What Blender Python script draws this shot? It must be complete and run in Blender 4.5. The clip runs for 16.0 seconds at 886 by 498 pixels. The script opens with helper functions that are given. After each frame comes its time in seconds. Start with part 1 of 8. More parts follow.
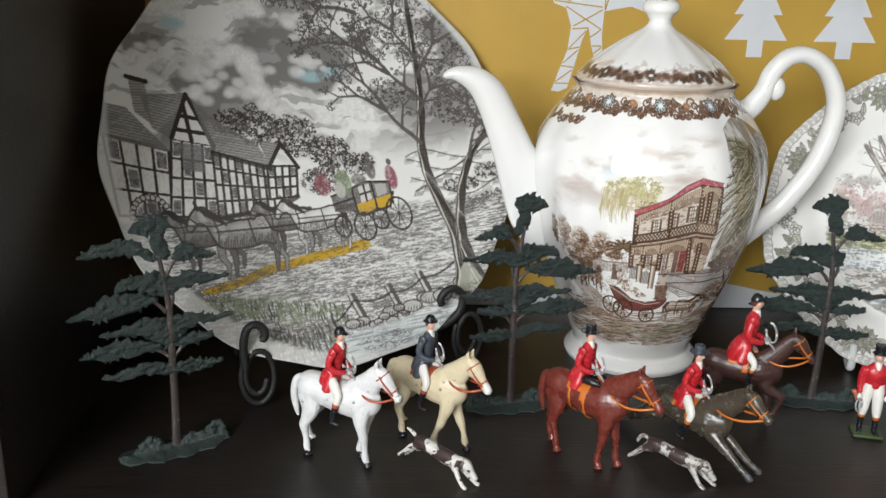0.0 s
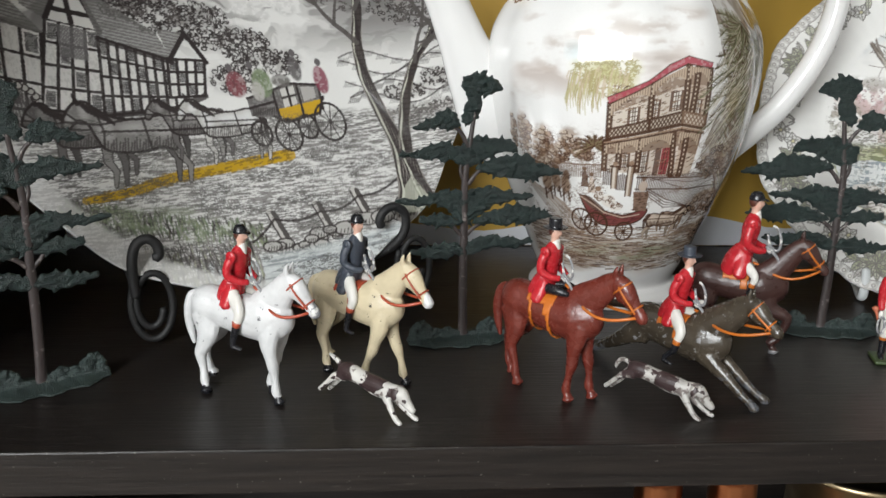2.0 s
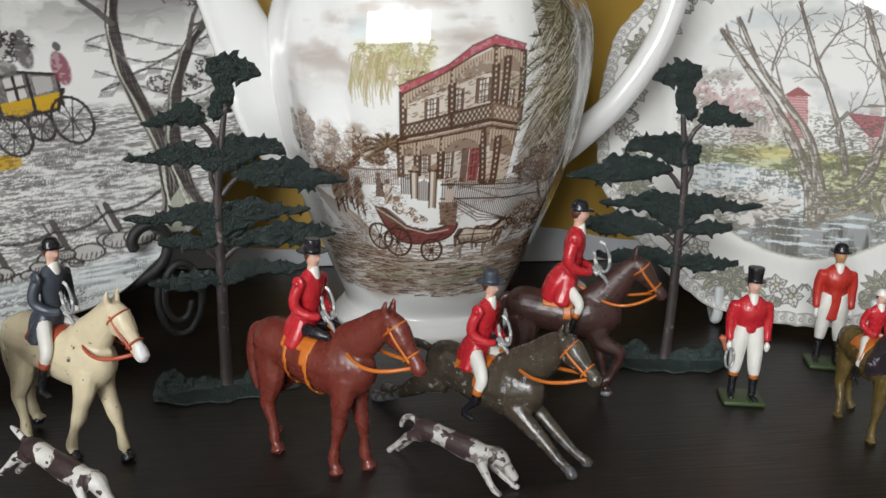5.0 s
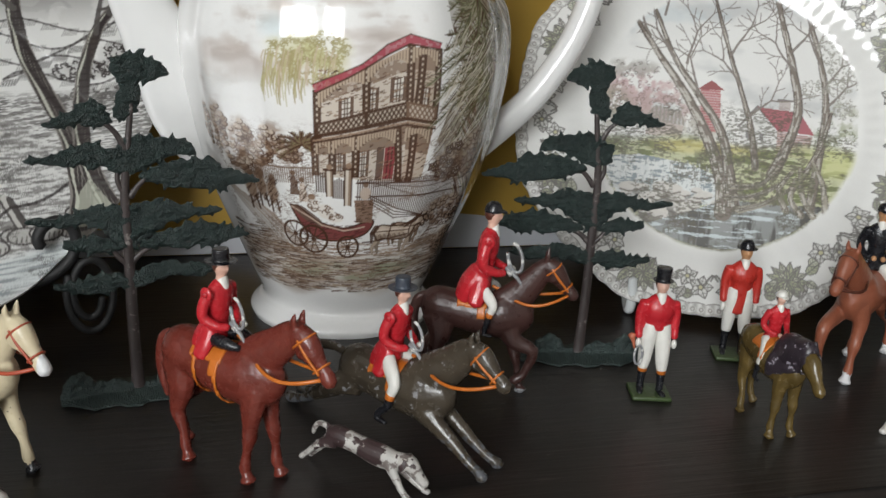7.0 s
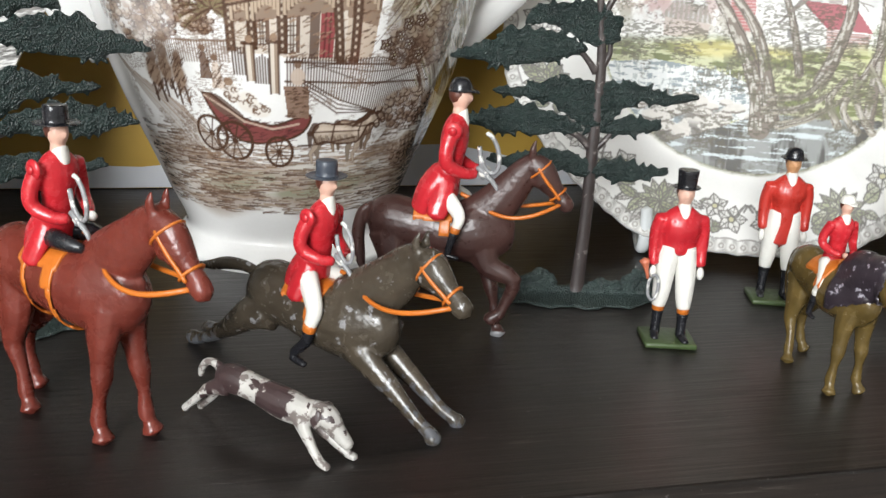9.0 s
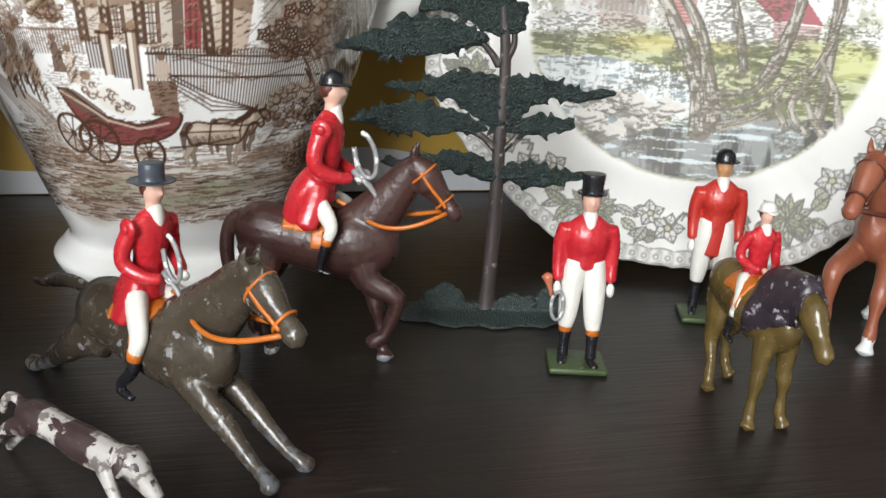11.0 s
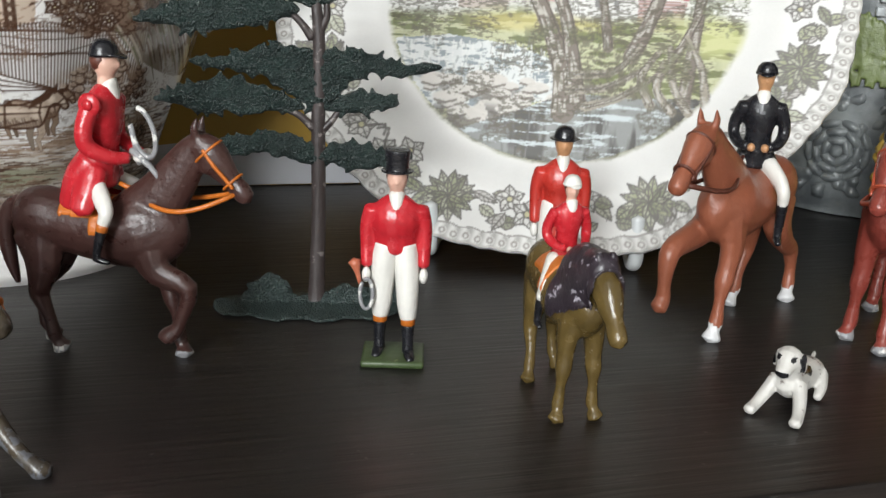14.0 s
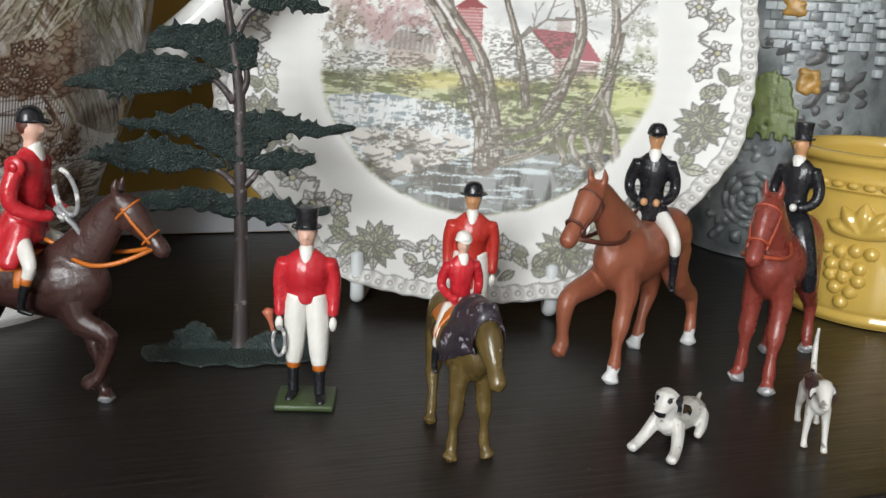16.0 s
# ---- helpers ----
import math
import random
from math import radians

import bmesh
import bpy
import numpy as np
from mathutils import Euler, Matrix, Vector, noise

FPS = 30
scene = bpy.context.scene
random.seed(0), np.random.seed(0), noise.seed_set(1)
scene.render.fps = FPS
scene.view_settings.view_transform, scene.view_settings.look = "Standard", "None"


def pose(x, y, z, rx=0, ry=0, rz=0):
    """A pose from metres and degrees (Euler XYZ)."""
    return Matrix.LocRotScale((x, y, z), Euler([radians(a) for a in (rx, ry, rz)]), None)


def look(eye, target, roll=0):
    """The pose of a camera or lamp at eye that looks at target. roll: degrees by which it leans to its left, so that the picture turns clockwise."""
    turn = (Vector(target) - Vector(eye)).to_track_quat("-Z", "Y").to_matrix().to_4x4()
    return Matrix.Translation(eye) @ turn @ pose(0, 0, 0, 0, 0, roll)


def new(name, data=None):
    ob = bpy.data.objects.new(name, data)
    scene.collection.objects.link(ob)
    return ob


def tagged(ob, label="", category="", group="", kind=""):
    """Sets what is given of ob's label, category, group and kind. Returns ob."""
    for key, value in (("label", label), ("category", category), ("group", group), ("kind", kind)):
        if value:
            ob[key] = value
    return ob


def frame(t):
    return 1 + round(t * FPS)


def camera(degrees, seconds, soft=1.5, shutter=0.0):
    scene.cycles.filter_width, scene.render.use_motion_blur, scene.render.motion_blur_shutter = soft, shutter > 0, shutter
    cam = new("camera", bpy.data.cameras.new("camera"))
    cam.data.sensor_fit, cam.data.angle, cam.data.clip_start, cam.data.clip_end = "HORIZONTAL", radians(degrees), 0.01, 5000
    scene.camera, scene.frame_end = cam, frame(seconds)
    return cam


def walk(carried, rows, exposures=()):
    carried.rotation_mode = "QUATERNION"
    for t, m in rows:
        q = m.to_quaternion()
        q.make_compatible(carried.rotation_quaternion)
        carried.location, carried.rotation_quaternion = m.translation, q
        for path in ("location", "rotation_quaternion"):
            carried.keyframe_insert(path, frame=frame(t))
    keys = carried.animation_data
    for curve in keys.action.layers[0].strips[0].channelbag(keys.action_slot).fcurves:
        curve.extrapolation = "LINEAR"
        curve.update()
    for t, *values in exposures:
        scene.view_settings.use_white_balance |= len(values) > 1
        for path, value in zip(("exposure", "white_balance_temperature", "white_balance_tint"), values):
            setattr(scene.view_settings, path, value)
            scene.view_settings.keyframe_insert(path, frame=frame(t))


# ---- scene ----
import functools
cam = camera(52.48, 16.0)
PATH = [
    (0, (0.0839, 0.0342, 0.2615), (0.1659, 1.9405, -0.3380), 1.57),
    (0.5, (0.0778, 0.0427, 0.2491), (0.2305, 1.9396, -0.3662), 1.74),
    (1, (0.0811, 0.0636, 0.2210), (0.2459, 1.9579, -0.3989), 1.82),
    (1.5, (0.0943, 0.0790, 0.1981), (0.2342, 1.9904, -0.3736), 1.16),
    (2, (0.1101, 0.1069, 0.1754), (0.2401, 2.0225, -0.3847), 1.13),
    (2.5, (0.1342, 0.1329, 0.1576), (0.2550, 2.0527, -0.3901), 1.18),
    (3, (0.1579, 0.1594, 0.1474), (0.3552, 2.0790, -0.3782), 1.09),
    (3.5, (0.1649, 0.1679, 0.1441), (0.4292, 2.0802, -0.3787), 1.38),
    (4, (0.1671, 0.1745, 0.1453), (0.4414, 2.0845, -0.3806), 1.46),
    (4.5, (0.1710, 0.1855, 0.1518), (0.4973, 2.0871, -0.3748), 1.73),
    (4.7, (0.1733, 0.1890, 0.1540), (0.5065, 2.0885, -0.3757), 1.71),
    (6.8, (0.1806, 0.1838, 0.1783), (0.6575, 2.0393, -0.3960), 2.72),
    (7, (0.1831, 0.1916, 0.1739), (0.6705, 2.0320, -0.4387), 3.01),
    (7.5, (0.1910, 0.2181, 0.1586), (0.6787, 2.0483, -0.4838), 3.05),
    (8, (0.2016, 0.2406, 0.1383), (0.6772, 2.0725, -0.5079), 2.98),
    (8.5, (0.2104, 0.2513, 0.1246), (0.6837, 2.0880, -0.5099), 3.08),
    (9, (0.2231, 0.2594, 0.1169), (0.6786, 2.1064, -0.5005), 2.96),
    (9.5, (0.2350, 0.2668, 0.1143), (0.6875, 2.1169, -0.4956), 3.00),
    (12, (0.2824, 0.2879, 0.1039), (0.7357, 2.1398, -0.5002), 2.73),
    (12.5, (0.2905, 0.2905, 0.0997), (0.7656, 2.1385, -0.4998), 2.58),
    (13, (0.2966, 0.2915, 0.1004), (0.7873, 2.1382, -0.4904), 2.49),
    (13.5, (0.3025, 0.2902, 0.1006), (0.7987, 2.1366, -0.4866), 2.42),
    (14, (0.3149, 0.2861, 0.1016), (0.8130, 2.1312, -0.4878), 2.30),
    (14.5, (0.3204, 0.2857, 0.1018), (0.8291, 2.1306, -0.4791), 2.34),
    (15, (0.3228, 0.2816, 0.1038), (0.8377, 2.1353, -0.4428), 2.46),
    (15.5, (0.3290, 0.2739, 0.1066), (0.8603, 2.1316, -0.4097), 2.47),
    (16, (0.3290, 0.2659, 0.1103), (0.8830, 2.1205, -0.3933), 2.47),
]
walk(cam, [(t, look(eye, target, roll)) for t, eye, target, roll in PATH], [(0, 0.25), (3.5, 0.12), (4.7, 0.04), (7, -0.12), (8, 0.36), (9, 0.72), (9.7, 0.70), (12, 0.54), (13, 0.5), (14.5, 0.45), (16, 0.32)])

# ---- light: one window in front of the bookcase, to its left ----
world = bpy.data.worlds.new("room_light")
scene.world = world
world.use_nodes = True
wnt = world.node_tree
sky = wnt.nodes.new("ShaderNodeTexSky")
sky.sky_type, sky.sun_disc = "NISHITA", False
sky.sun_elevation, sky.sun_rotation = radians(35), radians(200)
wnt.links.new(sky.outputs[0], wnt.nodes["Background"].inputs[0])
wnt.nodes["Background"].inputs[1].default_value = 0.10


def area_lamp(name, eye, target, w, h, watts, colour):
    data = bpy.data.lights.new(name, "AREA")
    data.shape, data.size, data.size_y, data.energy, data.color = "RECTANGLE", w, h, watts, colour
    ob = new(name, data)
    ob.matrix_world = look(eye, target)
    return ob


WINDOW_X, WINDOW_W, WINDOW_H = -1.15, 1.10, 1.35
area_lamp("window_daylight", (WINDOW_X, -2.0, 1.05), (0.1, 0.6, 0.1), WINDOW_W, WINDOW_H, 85, (0.95, 0.985, 1.0))


# ---- materials ----
def nodes_of(name):
    m = bpy.data.materials.new(name)
    m.use_nodes = True
    nt = m.node_tree
    return m, nt, nt.nodes["Principled BSDF"]


def tex_noise(nt, scale, detail=4.0, rough=0.55, stretch=None):
    co = nt.nodes.new("ShaderNodeTexCoord")
    n = nt.nodes.new("ShaderNodeTexNoise")
    n.inputs["Scale"].default_value, n.inputs["Detail"].default_value, n.inputs["Roughness"].default_value = scale, detail, rough
    if stretch:
        mp = nt.nodes.new("ShaderNodeMapping")
        mp.inputs["Scale"].default_value = stretch
        nt.links.new(co.outputs["Object"], mp.inputs[0])
        nt.links.new(mp.outputs[0], n.inputs[0])
    else:
        nt.links.new(co.outputs["Object"], n.inputs[0])
    return n.outputs["Fac"]


def ramp(nt, fac, a, b, ca, cb):
    r = nt.nodes.new("ShaderNodeValToRGB")
    e = r.color_ramp.elements
    e[0].position, e[1].position = a, b
    e[0].color, e[1].color = (*ca, 1), (*cb, 1)
    nt.links.new(fac, r.inputs[0])
    return r.outputs[0]


def mix(nt, fac, a, b):
    m = nt.nodes.new("ShaderNodeMix")
    m.data_type = "RGBA"
    for k, v in ((0, fac), (6, a), (7, b)):
        if hasattr(v, "is_linked"):
            nt.links.new(v, m.inputs[k])
        elif isinstance(v, tuple):
            m.inputs[k].default_value = (*v, 1)
        else:
            m.inputs[k].default_value = v
    return m.outputs[2]


def bump(nt, bsdf, height, strength, dist):
    b = nt.nodes.new("ShaderNodeBump")
    b.inputs["Strength"].default_value, b.inputs["Distance"].default_value = strength, dist
    nt.links.new(height, b.inputs["Height"])
    nt.links.new(b.outputs[0], bsdf.inputs["Normal"])


def enamel(name, colour, worn=(0.16, 0.15, 0.14), chips=0.68, rough=0.34, shift=0.75, fine=900):
    """Old brushed enamel on cast metal: uneven coat, small chips, slightly lumpy."""
    m, nt, b = nodes_of(name)
    tone = ramp(nt, tex_noise(nt, 130, 3), 0.3, 0.75, tuple(c * shift for c in colour), colour)
    chip = ramp(nt, tex_noise(nt, fine * 0.35, 6, 0.62), chips, chips + 0.03, (0, 0, 0), (1, 1, 1))
    nt.links.new(mix(nt, chip, tone, worn), b.inputs["Base Color"])
    nt.links.new(ramp(nt, tex_noise(nt, 260, 3), 0.3, 0.8, (rough - 0.08,) * 3, (rough + 0.14,) * 3), b.inputs["Roughness"])
    both = nt.nodes.new("ShaderNodeMath")
    both.operation = "ADD"
    nt.links.new(tex_noise(nt, 210, 3), both.inputs[0])
    nt.links.new(tex_noise(nt, fine * 0.6, 4), both.inputs[1])
    bump(nt, b, both.outputs[0], 0.30, 0.0006)
    return m


def glaze(name, colour, rough=0.07, wave=0.15):
    m, nt, b = nodes_of(name)
    nt.links.new(ramp(nt, tex_noise(nt, 18, 3), 0.3, 0.75, tuple(c * 0.95 for c in colour), colour), b.inputs["Base Color"])
    b.inputs["Roughness"].default_value = rough
    b.inputs["Coat Weight"].default_value, b.inputs["Coat Roughness"].default_value = 0.5, 0.04
    bump(nt, b, tex_noise(nt, 30, 2), wave, 0.001)
    return m


def printed_glaze(name, rough=0.08):
    """White glazed earthenware whose transfer print lies in the mesh's colour layer."""
    m, nt, b = nodes_of(name)
    at = nt.nodes.new("ShaderNodeAttribute")
    at.attribute_name = "print"
    fine = ramp(nt, tex_noise(nt, 900, 2), 0.25, 0.8, (0.97, 0.97, 0.965), (1, 1, 1))
    mul = nt.nodes.new("ShaderNodeMix")
    mul.data_type, mul.blend_type = "RGBA", "MULTIPLY"
    mul.inputs[0].default_value = 1.0
    nt.links.new(at.outputs["Color"], mul.inputs[6])
    nt.links.new(fine, mul.inputs[7])
    nt.links.new(mul.outputs[2], b.inputs["Base Color"])
    b.inputs["Roughness"].default_value = rough
    b.inputs["Coat Weight"].default_value, b.inputs["Coat Roughness"].default_value = 0.4, 0.05
    bump(nt, b, tex_noise(nt, 25, 2), 0.12, 0.001)
    return m


def dark_wood(name):
    m, nt, b = nodes_of(name)
    grain = tex_noise(nt, 60, 6, 0.6, (0.35, 9, 9))
    col = ramp(nt, grain, 0.3, 0.75, (0.0045, 0.0038, 0.0036), (0.021, 0.016, 0.0138))
    speck = ramp(nt, tex_noise(nt, 620, 2), 0.725, 0.755, (0, 0, 0), (1, 1, 1))
    pore = ramp(nt, tex_noise(nt, 330, 3, 0.6, (0.12, 1.6, 1.6)), 0.66, 0.72, (0, 0, 0), (0.55, 0.55, 0.55))
    streaked = mix(nt, pore, col, (0.060, 0.050, 0.044))
    nt.links.new(mix(nt, speck, streaked, (0.11, 0.10, 0.095)), b.inputs["Base Color"])
    nt.links.new(ramp(nt, tex_noise(nt, 90, 4, 0.6, (0.5, 6, 6)), 0.3, 0.75, (0.30,) * 3, (0.44,) * 3), b.inputs["Roughness"])
    bump(nt, b, grain, 0.4, 0.0006)
    return m


def plain(name, colour, rough=0.5, metal=0.0, var=0.85, scale=40.0, bumpy=0.1):
    m, nt, b = nodes_of(name)
    nt.links.new(ramp(nt, tex_noise(nt, scale, 5), 0.3, 0.72, tuple(c * var for c in colour), colour), b.inputs["Base Color"])
    b.inputs["Roughness"].default_value, b.inputs["Metallic"].default_value = rough, metal
    bump(nt, b, tex_noise(nt, scale * 8, 3), bumpy, 0.0005)
    return m


WOOD = dark_wood("black_brown_wood")
MUSTARD = plain("mustard_paper", (0.47, 0.29, 0.045), 0.55, 0, 0.9, 25, 0.08)
PALE_PRINT = plain("pale_grey_print", (0.62, 0.63, 0.66), 0.55, 0, 0.92, 40, 0.05)
ROOM_WALL = plain("room_plaster", (0.82, 0.81, 0.79), 0.8, 0, 0.94, 4)
ROOM_FLOOR = plain("room_carpet", (0.30, 0.26, 0.22), 0.9, 0, 0.8, 12, 0.4)
CHINA = glaze("white_china", (0.75, 0.742, 0.728))
PRINT = printed_glaze("printed_china")
YELLOW = glaze("mustard_glaze", (0.52, 0.345, 0.075), 0.14, 0.5)
IRON = plain("black_iron", (0.010, 0.0095, 0.0095), 0.62, 0.0, 0.7, 150, 0.3)
CLEAR = plain("milky_plastic", (0.62, 0.64, 0.64), 0.25, 0, 0.95, 60, 0.05)
COPPER = plain("old_copper", (0.55, 0.22, 0.10), 0.3, 1.0, 0.7, 60, 0.1)

WHITE_P = enamel("white_enamel", (0.66, 0.66, 0.66), (0.12, 0.12, 0.13), 0.655, 0.34, 0.80)
WORNHOUND_P = enamel("chipped_white_enamel", (0.46, 0.44, 0.41), (0.15, 0.125, 0.115), 0.52, 0.4, 0.75)
HOUND_P = enamel("worn_white_enamel", (0.62, 0.60, 0.56), (0.20, 0.17, 0.155), 0.60, 0.4, 0.78)
CREAM_P = enamel("cream_enamel", (0.62, 0.53, 0.36), (0.07, 0.06, 0.05), 0.655, 0.34, 0.82)
BAY_P = enamel("red_brown_enamel", (0.155, 0.030, 0.020), (0.24, 0.12, 0.10), 0.70, 0.26, 0.72)
OLIVE_P = enamel("dark_olive_enamel", (0.066, 0.052, 0.037), (0.22, 0.215, 0.22), 0.62, 0.22, 0.6)
DARK_P = enamel("dark_brown_enamel", (0.055, 0.024, 0.020), (0.13, 0.11, 0.11), 0.70, 0.32, 0.75)
PONY_P = enamel("mustard_brown_enamel", (0.125, 0.084, 0.027), (0.34, 0.31, 0.26), 0.665, 0.2, 0.6)
CHEST_P = enamel("chestnut_enamel", (0.27, 0.085, 0.045), (0.17, 0.06, 0.04), 0.72, 0.36, 0.82)
REDBAY_P = enamel("red_bay_enamel", (0.235, 0.045, 0.032), (0.30, 0.14, 0.12), 0.69, 0.3, 0.75)
RED_P = enamel("scarlet_enamel", (0.50, 0.021, 0.030), (0.60, 0.40, 0.38), 0.715, 0.24, 0.80)
RED2_P = enamel("vermilion_enamel", (0.47, 0.034, 0.024), (0.30, 0.10, 0.08), 0.72, 0.3, 0.80)
NAVY_P = enamel("slate_blue_enamel", (0.055, 0.065, 0.085), (0.20, 0.20, 0.22), 0.68, 0.35, 0.75)
BLACK_P = enamel("black_enamel", (0.014, 0.014, 0.017), (0.15, 0.15, 0.15), 0.70, 0.25, 0.8)
BREECH_P = enamel("white_breeches_enamel", (0.74, 0.72, 0.67), (0.33, 0.30, 0.26), 0.685, 0.36, 0.84)
SKIN_P = enamel("pink_flesh_enamel", (0.66, 0.40, 0.31), (0.45, 0.22, 0.16), 0.74, 0.4, 0.9)
TAN_P = enamel("tan_flesh_enamel", (0.52, 0.27, 0.13), (0.35, 0.15, 0.10), 0.74, 0.4, 0.9)
ORANGE_P = enamel("orange_enamel", (0.56, 0.15, 0.018), (0.25, 0.12, 0.07), 0.70, 0.36, 0.75)
TACKRED_P = enamel("red_tack_enamel", (0.42, 0.075, 0.035), (0.50, 0.30, 0.25), 0.69, 0.36, 0.75)
LEATHER_P = enamel("brown_tack_enamel", (0.10, 0.030, 0.018), (0.2, 0.1, 0.08), 0.7, 0.4, 0.75)
LEAD_P = enamel("bare_lead", (0.30, 0.30, 0.31), (0.62, 0.61, 0.58), 0.55, 0.38, 0.6)
WORN_P = enamel("worn_grey_leg", (0.115, 0.118, 0.13), (0.05, 0.042, 0.034), 0.52, 0.3, 0.6)
GREEN_P = enamel("green_base_enamel", (0.052, 0.080, 0.028), (0.20, 0.22, 0.10), 0.66, 0.4, 0.7)
MANE_P = enamel("purple_black_enamel", (0.035, 0.026, 0.034), (0.32, 0.30, 0.34), 0.60, 0.36, 0.6)
PATCH_P = enamel("dark_brown_patch", (0.050, 0.030, 0.030), (0.55, 0.52, 0.48), 0.64, 0.36, 0.7)
TRUNK_P = enamel("brown_trunk_cast", (0.050, 0.038, 0.036), (0.16, 0.14, 0.13), 0.60, 0.45, 0.6)
HORN_P = enamel("copper_horn", (0.45, 0.13, 0.07), (0.2, 0.1, 0.07), 0.7, 0.35, 0.8)


# ---- helpers for meshes ----
def link_bm(name, bm, mats, smooth=True):
    me = bpy.data.meshes.new(name)
    bm.to_mesh(me)
    bm.free()
    for m in (mats if isinstance(mats, (list, tuple)) else [mats]):
        me.materials.append(m)
    if smooth:
        me.polygons.foreach_set("use_smooth", [True] * len(me.polygons))
    return new(name, me)


def part(name, bm, material, parent, label="", smooth=True):
    ob = link_bm(name, bm, material, smooth)
    ob.parent = parent
    return tagged(ob, label) if label else ob


def box(bm, x0, x1, y0, y1, z0, z1, bevel=0.0):
    vs = [bm.verts.new((x, y, z)) for x in (x0, x1) for y in (y0, y1) for z in (z0, z1)]
    fs = [bm.faces.new([vs[i] for i in q]) for q in ((0, 1, 3, 2), (4, 6, 7, 5), (0, 4, 5, 1), (2, 3, 7, 6), (0, 2, 6, 4), (1, 5, 7, 3))]
    if bevel:
        es = list({e for f in fs for e in f.edges})
        bmesh.ops.bevel(bm, geom=es, offset=bevel, segments=2, affect="EDGES", profile=0.6)
    return bm


def spline(pts, n):
    """Points on a smooth curve through tuples of any length."""
    p = np.array(pts, float)
    out = []
    for i in range(len(p) - 1):
        a, b, c, d = p[max(i - 1, 0)], p[i], p[i + 1], p[min(i + 2, len(p) - 1)]
        for k in range(n):
            t = k / n
            out.append(0.5 * (2 * b + (c - a) * t + (2 * a - 5 * b + 4 * c - d) * t * t + (3 * b - a - 3 * c + d) * t ** 3))
    out.append(p[-1])
    return np.array(out)


def tube(bm, rows, seg=12, n=5, side=(0, 1, 0), mat=0):
    """A limb: rows of (x, y, z, radius in the plane, radius sideways), with rounded ends."""
    q = spline(rows, n) if n > 1 else np.array(rows, float)
    rings, count = [], len(q)
    for i, (x, y, z, ra, rb) in enumerate(q):
        t = Vector(q[min(i + 1, count - 1)][:3] - q[max(i - 1, 0)][:3])
        t = t.normalized() if t.length > 1e-9 else Vector((0, 0, 1))
        s = Vector(side) - t * t.dot(Vector(side))
        s = s.normalized() if s.length > 1e-4 else t.orthogonal().normalized()
        u = t.cross(s)
        ra, rb = max(ra, 1e-5), max(rb, 1e-5)
        rings.append([bm.verts.new(Vector((x, y, z)) + u * ra * math.cos(a) + s * rb * math.sin(a)) for a in (2 * math.pi * k / seg for k in range(seg))])
        if i in (0, count - 1):
            tip = bm.verts.new(Vector((x, y, z)) + t * (ra + rb) * 0.3 * (1 if i else -1))
            rings.append(tip)
    loops = [r for r in rings if isinstance(r, list)]
    for a, b in zip(loops, loops[1:]):
        for k in range(seg):
            bm.faces.new((a[k], a[(k + 1) % seg], b[(k + 1) % seg], b[k])).material_index = mat
    tips = [r for r in rings if not isinstance(r, list)]
    for k in range(seg):
        bm.faces.new((tips[0], loops[0][(k + 1) % seg], loops[0][k])).material_index = mat
        bm.faces.new((tips[1], loops[-1][k], loops[-1][(k + 1) % seg])).material_index = mat
    return bm


@functools.lru_cache(maxsize=None)
def globe(seg):
    """Places and faces of a unit sphere."""
    rings = max(4, seg // 2)
    pts = [(0.0, 0.0, 1.0)]
    for i in range(1, rings):
        p = math.pi * i / rings
        pts += [(math.sin(p) * math.cos(2 * math.pi * k / seg), math.sin(p) * math.sin(2 * math.pi * k / seg), math.cos(p)) for k in range(seg)]
    pts.append((0.0, 0.0, -1.0))
    last = len(pts) - 1
    faces = [(0, 1 + k, 1 + (k + 1) % seg) for k in range(seg)]
    for i in range(rings - 2):
        a, b = 1 + i * seg, 1 + (i + 1) * seg
        faces += [(a + k, b + k, b + (k + 1) % seg, a + (k + 1) % seg) for k in range(seg)]
    a = 1 + (rings - 2) * seg
    faces += [(a + k, last, a + (k + 1) % seg) for k in range(seg)]
    return pts, faces


def ball(bm, c, r, seg=12):
    """An ellipsoid with radii r."""
    pts, faces = globe(seg)
    vs = [bm.verts.new((c[0] + r[0] * x, c[1] + r[1] * y, c[2] + r[2] * z)) for x, y, z in pts]
    for f in faces:
        bm.faces.new([vs[i] for i in f])
    return bm


def fuse(bm, voxel, smooth=3):
    """Melts overlapping pieces into one cast skin."""
    bmesh.ops.recalc_face_normals(bm, faces=bm.faces)
    me = bpy.data.meshes.new("cast")
    bm.to_mesh(me)
    bm.free()
    ob = new("cast", me)
    r = ob.modifiers.new("r", "REMESH")
    r.mode, r.voxel_size = "VOXEL", voxel
    if smooth:
        s = ob.modifiers.new("s", "SMOOTH")
        s.factor, s.iterations = 0.5, smooth
    done = bpy.data.meshes.new_from_object(ob.evaluated_get(bpy.context.evaluated_depsgraph_get()))
    bpy.data.objects.remove(ob)
    bpy.data.meshes.remove(me)
    out = bmesh.new()
    out.from_mesh(done)
    bpy.data.meshes.remove(done)
    out.normal_update()
    return out


